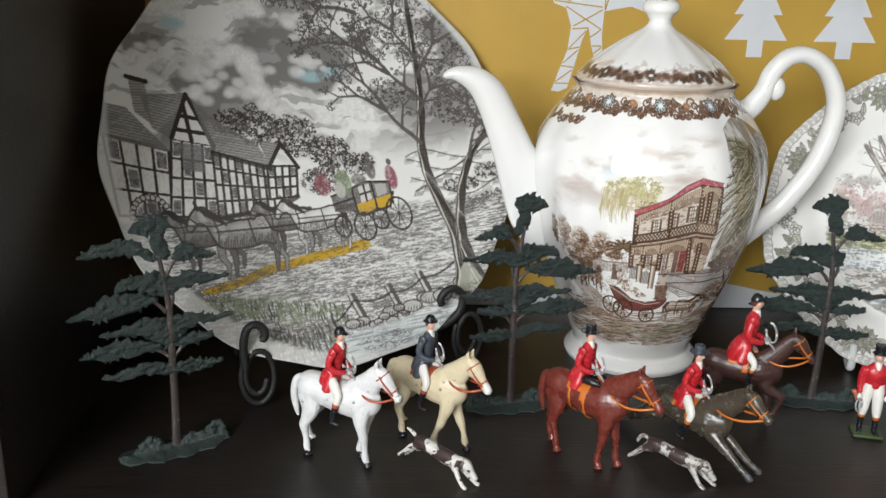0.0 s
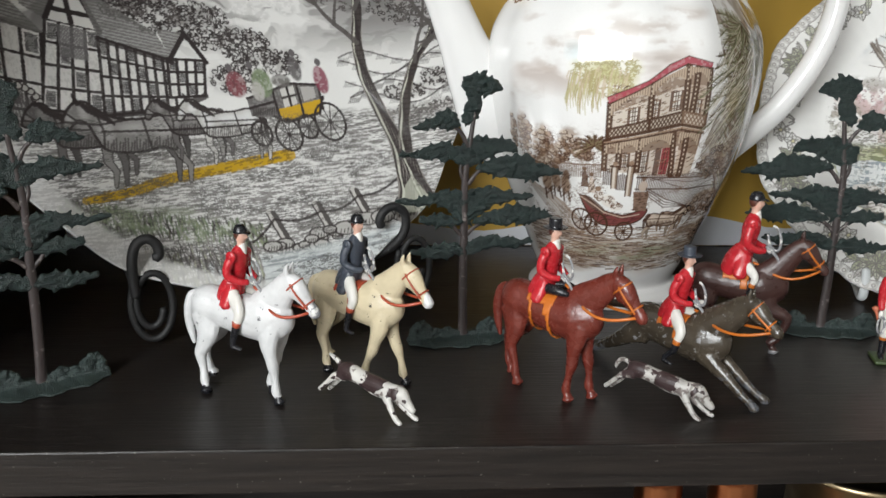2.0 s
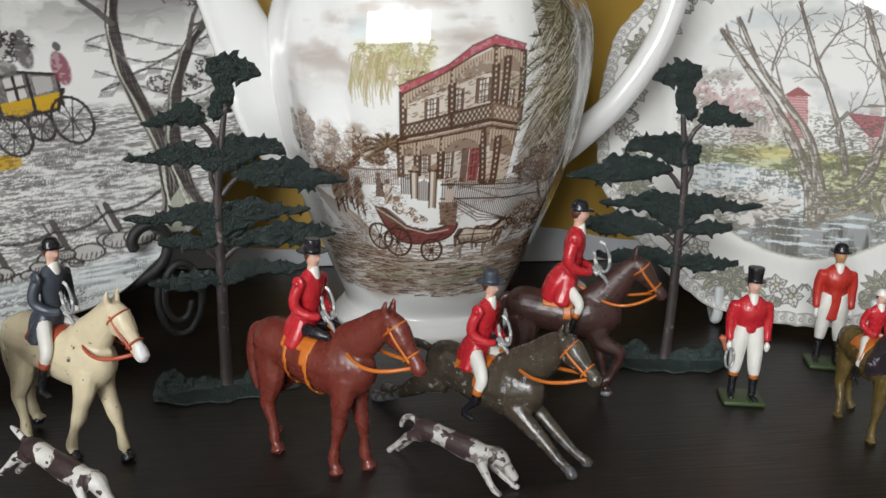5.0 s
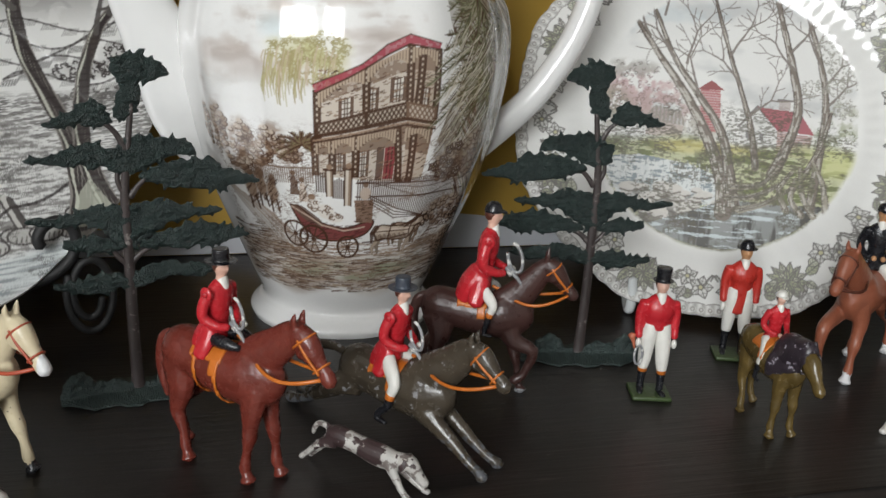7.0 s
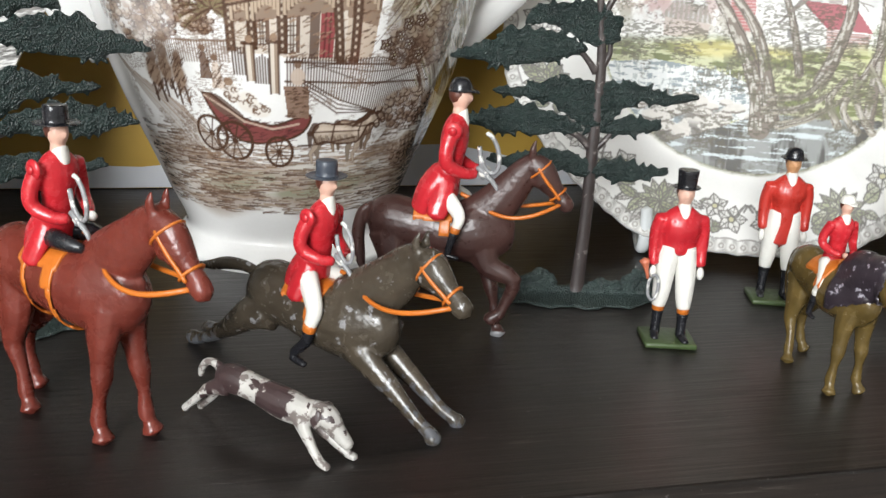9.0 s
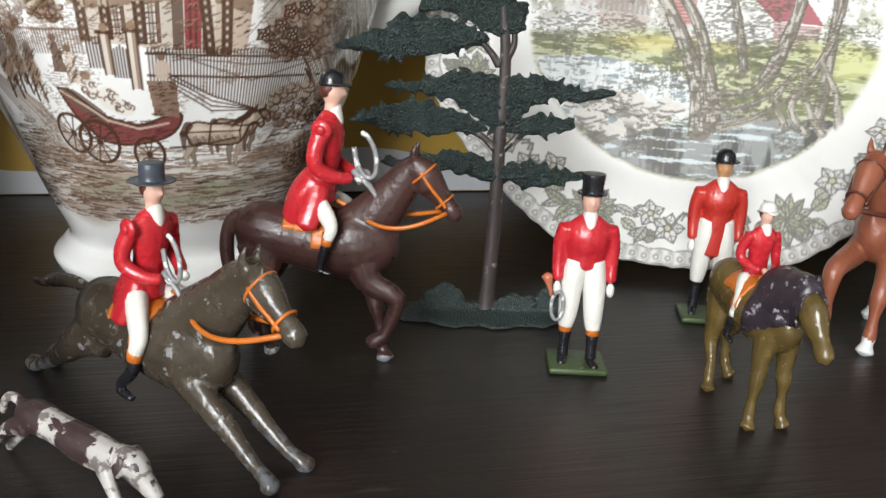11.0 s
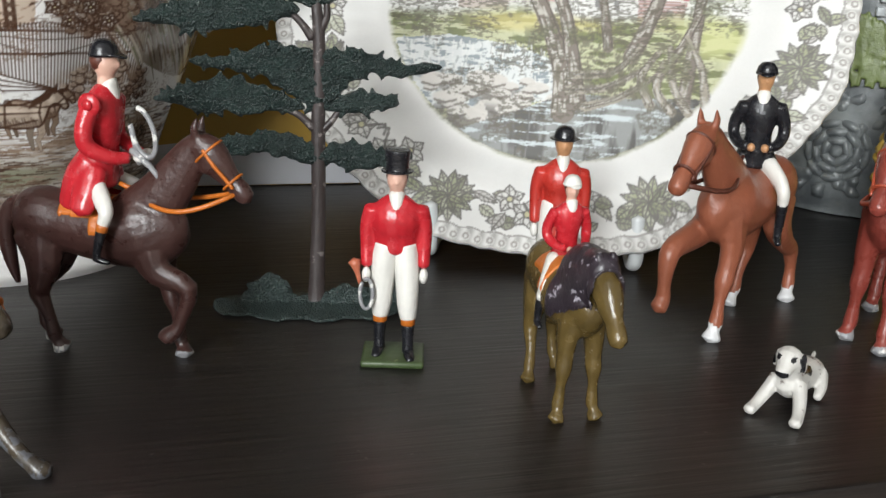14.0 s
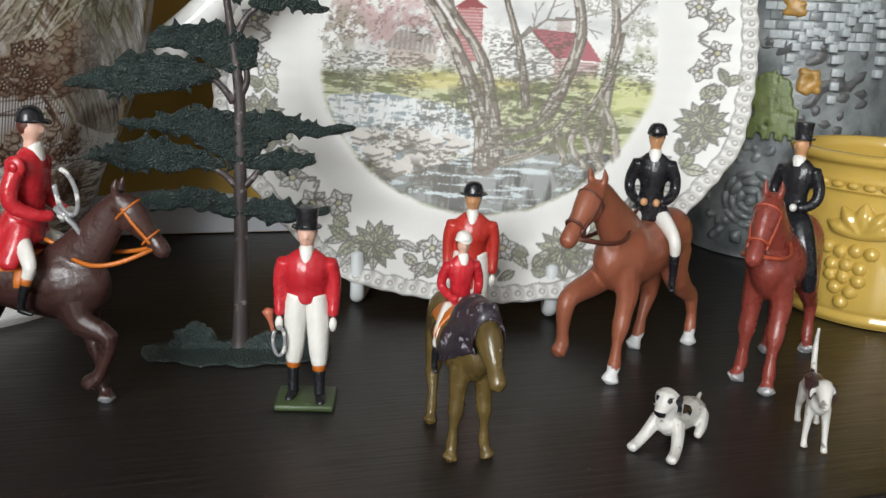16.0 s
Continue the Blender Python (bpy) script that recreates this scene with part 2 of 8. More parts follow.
def shell(bm, inside, lift=0.0004):
    """A thin coat over the faces of bm whose middle lies inside."""
    out, made = bmesh.new(), {}
    for f in bm.faces:
        if inside(f.calc_center_median()):
            vs = []
            for v in f.verts:
                if v.index not in made:
                    made[v.index] = out.verts.new(v.co + v.normal * lift)
                vs.append(made[v.index])
            out.faces.new(vs)
    edges = [e for e in out.edges if e.is_boundary]
    res = bmesh.ops.extrude_edge_only(out, edges=edges)
    out.normal_update()
    for v in [g for g in res["geom"] if isinstance(g, bmesh.types.BMVert)]:
        v.co -= v.normal * lift * 1.6
    return out


def add(bm, other, mat=0):
    """Puts other into bm with the material slot mat."""
    made = {}
    for v in other.verts:
        made[v] = bm.verts.new(v.co)
    for f in other.faces:
        bm.faces.new([made[v] for v in f.verts]).material_index = mat
    other.free()
    return bm


def lathe(bm, rows, seg=64, n=4, flute=0.0, flutes=16, twist=0.0, mat=0):
    """A turned body: rows of (radius, z); flute: depth of soft upright waves."""
    q = spline(rows, n) if n > 1 else np.array(rows, float)
    rings = []
    for r, z in q:
        r = max(r, 1e-5)
        rings.append([bm.verts.new((r * (1 + flute * math.cos(flutes * (a + twist * z))) * math.cos(a), r * (1 + flute * math.cos(flutes * (a + twist * z))) * math.sin(a), z)) for a in (2 * math.pi * k / seg for k in range(seg))])
    for a, b in zip(rings, rings[1:]):
        for k in range(seg):
            bm.faces.new((a[k], a[(k + 1) % seg], b[(k + 1) % seg], b[k])).material_index = mat
    return bm


def thing(name, label, category, m, group=""):
    ob = new(name)
    ob.empty_display_size = 0.01
    ob.matrix_world = m
    return tagged(ob, label, category, group)


MM = 0.001


def mm(rows):
    return [tuple(v * MM for v in r) for r in rows]


# ---- the setting: bookcase bay and room ----
def slab(name, x0, x1, y0, y1, z0, z1, mat, label, category, bevel=0.0, smooth=False):
    ob = link_bm(name, box(bmesh.new(), x0, x1, y0, y1, z0, z1, bevel), mat, smooth)
    return tagged(ob, label, category, kind="structure")


FRONT, BACK, LEFT, RIGHT = 0.4265, 0.715, -0.108, 0.700
slab("shelf_board", LEFT + 0.001, RIGHT - 0.001, FRONT, BACK, -0.0195, 0.0, WOOD, "black-brown wooden shelf board with fine grain", "shelf", 0.0009)
slab("wall_left", LEFT - 0.018, LEFT, FRONT - 0.004, BACK + 0.004, -0.36, 0.42, WOOD, "black-brown side panel of the bookcase", "bookcase panel", 0.0009)
slab("wall_right", RIGHT, RIGHT + 0.018, FRONT - 0.004, BACK + 0.004, -0.36, 0.42, WOOD, "black-brown side panel of the bookcase", "bookcase panel", 0.0009)
# assumed upper board, never in view; added to shade the display from above
slab("unseen_shelf_above", LEFT + 0.001, RIGHT - 0.001, FRONT, BACK, 0.400, 0.4195, WOOD, "assumed black-brown wooden shelf board above the display, out of view", "shelf", 0.0009)
slab("shelf_below", LEFT + 0.001, RIGHT - 0.001, FRONT, BACK, -0.330, -0.3105, WOOD, "black-brown wooden shelf board below the display", "shelf", 0.0009)
slab("wall_back", LEFT - 0.018, RIGHT + 0.018, BACK + 0.004, BACK + 0.010, -0.36, 0.42, WOOD, "black-brown back panel of the bookcase", "bookcase panel")
paper = slab("wall_north", LEFT + 0.0005, RIGHT - 0.0005, BACK, BACK + 0.0035, 0.0005, 0.3995, MUSTARD, "mustard yellow paper with pale deer and fir trees lining the back", "wallpaper")


def flat_shape(bm, pts, y, thick=0.0002):
    """A printed shape standing in the plane of the back paper."""
    vs = [bm.verts.new((x, y, z)) for x, z in pts]
    f = bm.faces.new(vs)
    f.normal_update()
    bmesh.ops.triangulate(bm, faces=[f])
    return bm


def fir_print(cx, top, w, tiers):
    """Outline of a plain fir with saw-tooth sides."""
    left, z, half = [], top, 0.004
    for k in range(tiers):
        left.append((half * 0.6 if k else 0.0, z))
        half = w * (k + 1.2) / (tiers + 0.2) / 2
        z -= 0.0185
        left.append((half, z))
    left += [(0.006, z), (0.006, z - 0.0125)]
    return [(cx + a, b) for a, b in left] + [(cx - a, b) for a, b in reversed(left[1:])]


def paper_print(name, pts, label=""):
    bm = flat_shape(bmesh.new(), pts, BACK - 0.0004)
    return part(name, bm, PALE_PRINT, paper, label, False)


for cx in (0.343, 0.411, 0.545, 0.612):
    paper_print("fir_print", fir_print(cx, 0.2890, 0.048, 4))


def strut(bm, a, b, w):
    a, b = Vector((a[0], 0, a[1])), Vector((b[0], 0, b[1]))
    s = (b - a).cross(Vector((0, 1, 0))).normalized() * w
    vs = [bm.verts.new((p.x, BACK - 0.0008, p.z)) for p in (a - s, a + s, b + s, b - s)]
    bm.faces.new(vs)


def deer_print():
    body = [(0.186, 0.246), (0.190, 0.238), (0.199, 0.235), (0.2035, 0.222), (0.202, 0.205), (0.196, 0.188), (0.1915, 0.1745), (0.197, 0.1735), (0.2035, 0.1765),
            (0.2085, 0.196), (0.2125, 0.212), (0.2165, 0.222), (0.2195, 0.208), (0.2235, 0.195), (0.2290, 0.198), (0.2270, 0.216), (0.2275, 0.233), (0.247, 0.237), (0.262, 0.232), (0.268, 0.2),
            (0.274, 0.2), (0.277, 0.236), (0.281, 0.262), (0.272, 0.285), (0.225, 0.286), (0.208, 0.292), (0.196, 0.310), (0.184, 0.312), (0.190, 0.285)]
    deer = paper_print("deer_print", body, "pale geometric deer with ochre facet lines")
    bm = bmesh.new()
    lines = [((0.190, 0.240), (0.226, 0.236)), ((0.199, 0.236), (0.226, 0.220)), ((0.226, 0.234), (0.205, 0.222)), ((0.204, 0.220), (0.216, 0.221)), ((0.203, 0.206), (0.215, 0.219)), ((0.211, 0.207), (0.202, 0.205)),
             ((0.199, 0.195), (0.210, 0.205)), ((0.207, 0.192), (0.198, 0.193)), ((0.194, 0.181), (0.206, 0.190)), ((0.204, 0.180), (0.194, 0.180)), ((0.218, 0.214), (0.226, 0.220)), ((0.227, 0.208), (0.220, 0.208)), ((0.221, 0.202), (0.227, 0.207)),
             ((0.228, 0.234), (0.240, 0.284)), ((0.226, 0.284), (0.228, 0.234)), ((0.240, 0.284), (0.262, 0.233)), ((0.280, 0.262), (0.250, 0.262)), ((0.200, 0.238), (0.226, 0.284))]
    for a, b in lines:
        strut(bm, a, b, 0.00045)
    part("facet_lines", bm, MUSTARD, deer, "", False)


deer_print()
hill = [(LEFT + 0.001, 0.0008), (LEFT + 0.001, 0.014)]
for k in range(60):
    x = LEFT + 0.002 + k * (RIGHT - LEFT - 0.004) / 59
    hill.append((x, 0.0175 + 0.0045 * math.sin(x * 23 + 0.9) + 0.002 * math.sin(x * 61)))
hill += [(RIGHT - 0.001, 0.0008)]
paper_print("hill_print", hill, "pale grey rolling band along the foot of the paper")

# the room behind the camera
slab("floor", -3.0, 3.2, -2.3, 1.0, -0.96, -0.90, ROOM_FLOOR, "brown carpeted floor of the room", "floor")
slab("ceiling", -3.0, 3.2, -2.3, 1.0, 1.75, 1.80, ROOM_WALL, "plain off-white ceiling", "ceiling")
slab("wall_west", -3.06, -3.0, -2.3, 1.0, -0.96, 1.80, ROOM_WALL, "plain off-white room wall", "wall")
slab("wall_east", 3.2, 3.26, -2.3, 1.0, -0.96, 1.80, ROOM_WALL, "plain off-white room wall", "wall")
slab("wall_behind_bookcase", -3.06, 3.26, 0.74, 1.0, -0.96, 1.80, ROOM_WALL, "plain off-white room wall behind the bookcase", "wall")


def window_wall():
    x0, x1, z0, z1 = WINDOW_X - WINDOW_W / 2, WINDOW_X + WINDOW_W / 2, 1.05 - WINDOW_H / 2, 1.05 + WINDOW_H / 2
    bm = bmesh.new()
    for a, b, c, d in ((-3.06, x0, -0.96, 1.8), (x1, 3.26, -0.96, 1.8), (x0, x1, -0.96, z0), (x0, x1, z1, 1.8)):
        box(bm, a, b, -2.2, -2.05, c, d)
    tagged(link_bm("wall_south", bm, ROOM_WALL, False), "plain off-white room wall with a window opening", "wall", kind="structure")


window_wall()


# ---- transfer prints, drawn into a colour layer ----
_TABLE = np.random.RandomState(5).rand(256, 256)


def value_noise(u, v, scale, seed=0):
    x, y = u * scale + seed * 17.3, v * scale + seed * 9.1
    i, j = np.floor(x).astype(int), np.floor(y).astype(int)
    fx, fy = x - i, y - j
    fx, fy = fx * fx * (3 - 2 * fx), fy * fy * (3 - 2 * fy)
    t = lambda a, b: _TABLE[a % 256, b % 256]
    return (t(i, j) * (1 - fx) + t(i + 1, j) * fx) * (1 - fy) + (t(i, j + 1) * (1 - fx) + t(i + 1, j + 1) * fx) * fy


def fbm(u, v, scale, seed=0, octaves=4):
    s, a, n = 0.0, 0.5, 0.0
    for k in range(octaves):
        s = s + a * value_noise(u, v, scale * 2 ** k, seed + k)
        n += a
        a *= 0.55
    return s / n


def step(lo, hi, x):
    t = np.clip((x - lo) / (hi - lo), 0, 1)
    return t * t * (3 - 2 * t)


INK = (0.045, 0.037, 0.036)
PAPER = (0.74, 0.732, 0.71)


class Canvas:
    """A picture in mm on a grid; later strokes lie over earlier ones."""

    def __init__(self, u, v, paper=PAPER):
        self.u, self.v = u, v
        self.rgb = np.ones(u.shape + (3,)) * np.array(paper)
        self.bold = 1.0
        self.du = float(abs(u[0, u.shape[1] // 2 + 1] - u[0, u.shape[1] // 2])) * 1.1

    def window(self, x0, x1, y0, y1):
        us, vs = self.u[0], self.v[:, 0]
        a, b = np.searchsorted(us, (x0, x1))
        c, d = np.searchsorted(vs, (y0, y1))
        return (slice(max(c - 1, 0), d + 1), slice(max(a - 1, 0), b + 1))

    def lay(self, w, mask, colour):
        if mask.size:
            m = np.clip(mask, 0, 1)[..., None]
            self.rgb[w] = self.rgb[w] * (1 - m) + np.array(colour) * m

    def poly(self, pts, colour, a=1.0, tex=None):
        p = np.array(pts, float)
        w = self.window(p[:, 0].min(), p[:, 0].max(), p[:, 1].min(), p[:, 1].max())
        u, v = self.u[w], self.v[w]
        inside = np.zeros(u.shape, bool)
        for (x0, y0), (x1, y1) in zip(p, np.roll(p, -1, 0)):
            if y0 != y1:
                inside ^= ((y0 > v) != (y1 > v)) & (u < (x1 - x0) * (v - y0) / (y1 - y0) + x0)
        mask = inside * a
        if tex is not None:
            mask = mask * tex(u, v)
        self.lay(w, mask, colour)

    def line(self, pts, w0, colour=INK, a=1.0, w1=None, smooth=0):
        p = np.array(pts, float)
        if smooth:
            p = spline(p, smooth)
        w1 = w0 if w1 is None else w1
        if max(w0, w1) < 1.3:
            w0, w1 = w0 * self.bold, w1 * self.bold
        n = len(p) - 1
        for i in range(n):
            (x0, y0), (x1, y1) = p[i], p[i + 1]
            r0, r1 = w0 + (w1 - w0) * i / n, w0 + (w1 - w0) * (i + 1) / n
            pad = max(r0, r1) + self.du
            w = self.window(min(x0, x1) - pad, max(x0, x1) + pad, min(y0, y1) - pad, max(y0, y1) + pad)
            u, v = self.u[w], self.v[w]
            dx, dy = x1 - x0, y1 - y0
            t = np.clip(((u - x0) * dx + (v - y0) * dy) / max(dx * dx + dy * dy, 1e-9), 0, 1)
            d = np.hypot(u - x0 - t * dx, v - y0 - t * dy)
            r = r0 + (r1 - r0) * t
            self.lay(w, a * np.clip((r - d) / self.du + 0.5, 0, 1), colour)

    def oval(self, cx, cy, rx, ry, colour, a=1.0, tex=None, soft=0.12):
        w = self.window(cx - rx * 1.2, cx + rx * 1.2, cy - ry * 1.2, cy + ry * 1.2)
        u, v = self.u[w], self.v[w]
        d = np.hypot((u - cx) / rx, (v - cy) / ry)
        mask = a * (1 - step(1 - soft, 1 + soft, d))
        if tex is not None:
            mask = mask * tex(u, v)
        self.lay(w, mask, colour)

    def ring(self, cx, cy, r, w, colour=INK, a=1.0, squash=1.0):
        k = [(cx + r * squash * math.cos(i * math.pi / 12), cy + r * math.sin(i * math.pi / 12)) for i in range(25)]
        self.line(k, w, colour, a)

    def scribble(self, cx, cy, rx, ry, n, rnd, colour=INK, r=1.3, w=0.28, a=0.85):
        """Engraver's foliage: many small open curls."""
        for _ in range(n):
            t, q = rnd.uniform(0, 2 * math.pi), math.sqrt(rnd.uniform(0, 1))
            x, y = cx + rx * q * math.cos(t), cy + ry * q * math.sin(t)
            s, k = rnd.uniform(0, 6.28), rnd.uniform(0.6, 1.2) * r
            self.line([(x + k * math.cos(s + i * 0.8), y + k * math.sin(s + i * 0.8)) for i in range(5)], w, colour, a)

    def branch(self, x, y, ang, length, width, depth, rnd, colour=INK, leaf=None, spread=0.55):
        """A bare tree's limb and its twigs."""
        pts, a = [(x, y)], ang
        for _ in range(4):
            a += rnd.uniform(-0.16, 0.16)
            x, y = x + length / 4 * math.cos(a), y + length / 4 * math.sin(a)
            pts.append((x, y))
        self.line(pts, width, colour, 0.95, max(width * 0.6, 0.16))
        if depth <= 0:
            if leaf:
                self.scribble(x, y, leaf, leaf * 0.8, int(leaf * 2.2), rnd, colour, 1.0, 0.24, 0.85)
            return
        for s in (-1, 1):
            self.branch(x, y, a + s * rnd.uniform(0.25, 1.0) * spread, length * rnd.uniform(0.62, 0.8), max(width * 0.6, 0.16), depth - 1, rnd, colour, leaf, spread)
        px, py = pts[2]
        self.branch(px, py, a + rnd.choice((-1, 1)) * rnd.uniform(0.6, 1.1), length * 0.5, max(width * 0.4, 0.16), depth - 2, rnd, colour, leaf, spread)


def strokes(su, sv, cut, seed):
    """A texture of short flat engraved dashes."""
    return lambda u, v: step(cut, cut + 0.10, fbm(u * su, v * sv, 1.0, seed, 3))


def sheet_mesh(name, place, colours, mats, back=0.0):
    """A dense skin from a grid of places (rows, columns, 3) with its print."""
    h, w = place.shape[:2]
    me = bpy.data.meshes.new(name)
    idx = np.arange(h * w).reshape(h, w)
    f = np.stack([idx[:-1, :-1], idx[:-1, 1:], idx[1:, 1:], idx[1:, :-1]], -1).reshape(-1, 4)
    me.vertices.add(h * w)
    me.vertices.foreach_set("co", place.reshape(-1).astype(np.float32))
    me.loops.add(len(f) * 4)
    me.loops.foreach_set("vertex_index", f.reshape(-1).astype(np.int32))
    me.polygons.add(len(f))
    me.polygons.foreach_set("loop_start", np.arange(0, len(f) * 4, 4, dtype=np.int32))
    me.polygons.foreach_set("use_smooth", np.ones(len(f), bool))
    me.update(calc_edges=True)
    at = me.color_attributes.new("print", "FLOAT_COLOR", "POINT")
    rgba = np.ones((h * w, 4), np.float32)
    rgba[:, :3] = colours.reshape(-1, 3)
    at.data.foreach_set("color", rgba.reshape(-1))
    for m in mats:
        me.materials.append(m)
    me.validate()
    return new(name, me)


def dish(name, label, m, rim, depth, draw, grid, oval=((1, 0), (0, 1)), group="printed plates"):
    """A plate in the plane z=0 of m, its face towards +z. rim(angle): radius in mm. depth(s): height in mm at the part s of the radius. oval: how far the round is pulled out of true."""
    ob = thing(name, label, "plate", m, group)
    ang = np.linspace(0, 2 * np.pi, 720)
    mean = float(np.mean(rim(ang)))
    # a square grid laid concentrically on the disc
    gx, gy = np.meshgrid(np.linspace(-1, 1, grid), np.linspace(-1, 1, grid))
    wide = np.abs(gx) >= np.abs(gy)
    S = np.maximum(np.where(wide, np.abs(gx), np.abs(gy)), 1e-6)
    q = np.where(wide, gy / np.where(np.abs(gx) < 1e-6, 1e-6, gx), gx / np.where(np.abs(gy) < 1e-6, 1e-6, gy)) * np.pi / 4
    A = np.where(wide, q + np.where(gx < 0, np.pi, 0), np.pi / 2 - q + np.where(gy < 0, np.pi, 0))
    # the outline's waves fade towards the middle
    rad = S * (mean + (rim(A) - mean) * S ** 2)
    U, V = rad * np.cos(A), rad * np.sin(A)
    Z = depth(S)
    size = mean * 1.06
    n = int(2 * size / 0.30)
    g = np.linspace(-size, size, n)
    gu, gv = np.meshgrid(g, g)
    cv = Canvas(gu, gv)
    draw(cv)
    i = np.clip(np.round((U + size) / (2 * size) * (n - 1)).astype(int), 0, n - 1)
    j = np.clip(np.round((V + size) / (2 * size) * (n - 1)).astype(int), 0, n - 1)
    U, V = oval[0][0] * U + oval[0][1] * V, oval[1][0] * U + oval[1][1] * V
    face = sheet_mesh("face", np.stack([U, V, Z], -1) * MM, cv.rgb[j, i], [PRINT])
    face.parent = ob
    # underside and lip
    S2, A2 = np.meshgrid(np.concatenate([[1.0, 1.004, 1.004, 1.0], np.linspace(0.97, 0.0, 14)]), np.linspace(0, 2 * np.pi, 181), indexing="ij")
    lift = np.concatenate([[0.0, -0.8, -2.2, -3.2], np.full(14, -4.0)])
    R2 = S2 * (mean + (rim(A2) - mean) * np.minimum(S2, 1) ** 2)
    Z2 = depth(np.minimum(S2, 1.0)) + lift[:, None]
    U2, V2 = R2 * np.cos(A2), R2 * np.sin(A2)
    pl = np.stack([oval[0][0] * U2 + oval[0][1] * V2, oval[1][0] * U2 + oval[1][1] * V2, Z2], -1)[::-1] * MM
    under = sheet_mesh("underside", pl, np.ones(pl.shape) * 0.76, [CHINA])
    under.parent = ob
    return ob


def plane_pose(c, ex, ey):
    ex, ey = Vector(ex).normalized(), Vector(ey)
    ey = (ey - ex * ey.dot(ex)).normalized()
    ez = ex.cross(ey)
    r = Matrix((ex, ey, ez)).transposed().to_4x4()
    return Matrix.Translation(c) @ r


GREY = (0.22, 0.20, 0.19)


def wheel(cv, x, y, r, squash=0.8, colour=INK, w=0.5):
    cv.ring(x, y, r, w, colour, 1.0, squash)
    for i in range(10):
        a = i * math.pi / 5
        cv.line([(x, y), (x + r * squash * math.cos(a), y + r * math.sin(a))], w * 0.5, colour, 0.9)
    cv.oval(x, y, 1.0, 1.0, colour)


def cart_horse(cv, x, y, s, tone, ink=INK, face=-1):
    """A draught animal of the print: shaded body, neck, head and four jointed legs."""
    at = lambda pts: [(x - face * a * s, y + b * s) for a, b in pts]
    dim = tuple(0.55 * c for c in tone)
    lit = tuple(min(0.72, 1.5 * c + 0.10) for c in tone)
    for pts, c in (([(-6, -2), (-5.2, -8), (-6.4, -14)], dim), ([(7, -2), (9.4, -8), (8, -14)], dim), ([(-8.6, -1), (-9.6, -7.5), (-8.2, -10.5), (-9.4, -14.6)], tone), ([(9, -1), (10.4, -7), (12.2, -10), (11, -14.6)], tone)):
        cv.line(at(pts), 1.7 * s, ink, 0.95, 0.62 * s)
        cv.line(at(pts), 1.3 * s, c, 1, 0.36 * s)
    form = [(-14.5, 9.3), (-17, 6.8), (-18.8, 3), (-17.3, 1.9), (-14.6, 4.2), (-12.2, 3.2), (-10.8, -1), (-8.5, -4.6), (0, -5.2), (6, -4.2), (9.5, -5), (11.5, -1), (11.2, 3), (8, 5), (2, 4.2), (-4, 4.6), (-8.5, 6.8), (-11.5, 9.6), (-14.5, 9.3)]
    edge = spline(at(form), 4)
    cv.poly(edge, tone, 1, lambda u, v: 0.85 + 0.15 * step(0.4, 0.6, value_noise(u, v, 1.4, 3)))
    for a, b, ra, rb in ((7.5, 1.5, 3.0, 2.6), (-8, 1.5, 2.0, 3.0), (0, 1.6, 4.5, 1.6), (-12.5, 6.2, 1.3, 1.5), (-16.6, 4.8, 0.9, 1.3)):
        cv.oval(x - face * a * s, y + b * s, ra * s, rb * s, lit, 0.75, None, 0.7)
    for i in range(26):
        q = -9 + i * 0.78
        cv.line(at([(q, -4.6), (q + 0.8, -1.8 - 0.8 * math.sin(i * 1.7))]), 0.22 * s, ink, 0.75)
    cv.line(edge, 0.38 * s, ink, 0.95)
    for i in range(9):
        cv.line(at([(-13.4 + i * 0.75, 9.8 - i * 0.42), (-11.4 + i * 0.75, 6.6 - i * 0.45)]), 0.42 * s, ink, 0.9)
    cv.line(at([(-13.6, 9.2), (-14.2, 11.6)]), 0.8 * s, ink, 0.95, 0.4 * s)
    cv.line(at([(11, 3.5), (13, 0), (12.6, -6)]), 1.5 * s, ink, 0.9, 0.7 * s)
    for pts in ([(-9.5, 7), (-8.5, 1), (-9.5, -3.5)], [(2.5, 4.2), (3, -4.8)], [(-9, 1), (12, 0.5)], [(-17.2, 6.5), (-15.2, 4.6)], [(-18, 4), (-9, 3), (0, 4.4)]):
        cv.line(at(pts), 0.34 * s, ink, 0.9)


def timbered(cv, a, b, c, d, cols, rows, windows=True):
    """A timber-framed front in the quad a (top left), b (top right), c (low right), d (low left)."""
    a, b, c, d = (np.array(q, float) for q in (a, b, c, d))
    cv.poly([a, b, c, d], (0.70, 0.685, 0.66))
    at = lambda s, t: (a + (b - a) * s) * (1 - t) + (d + (c - d) * s) * t
    for i in range(rows + 1):
        cv.line([at(0, i / rows), at(1, i / rows)], 0.55, INK, 1)
    for i in range(cols + 1):
        cv.line([at(i / cols, 0), at(i / cols, 1)], 0.6, INK, 1)
    if windows:
        for r in range(rows):
            for k in range(cols):
                if (r * 2 + k) % 3 == 0:
                    q = [at((k + s) / cols, (r + t) / rows) for s, t in ((0.2, 0.15), (0.85, 0.15), (0.85, 0.85), (0.2, 0.85))]
                    cv.poly(q, (0.09, 0.085, 0.085), 0.95, lambda u, v: 0.6 + 0.4 * (np.sin(u * 5.5) * np.sin(v * 5.5) > -0.3))


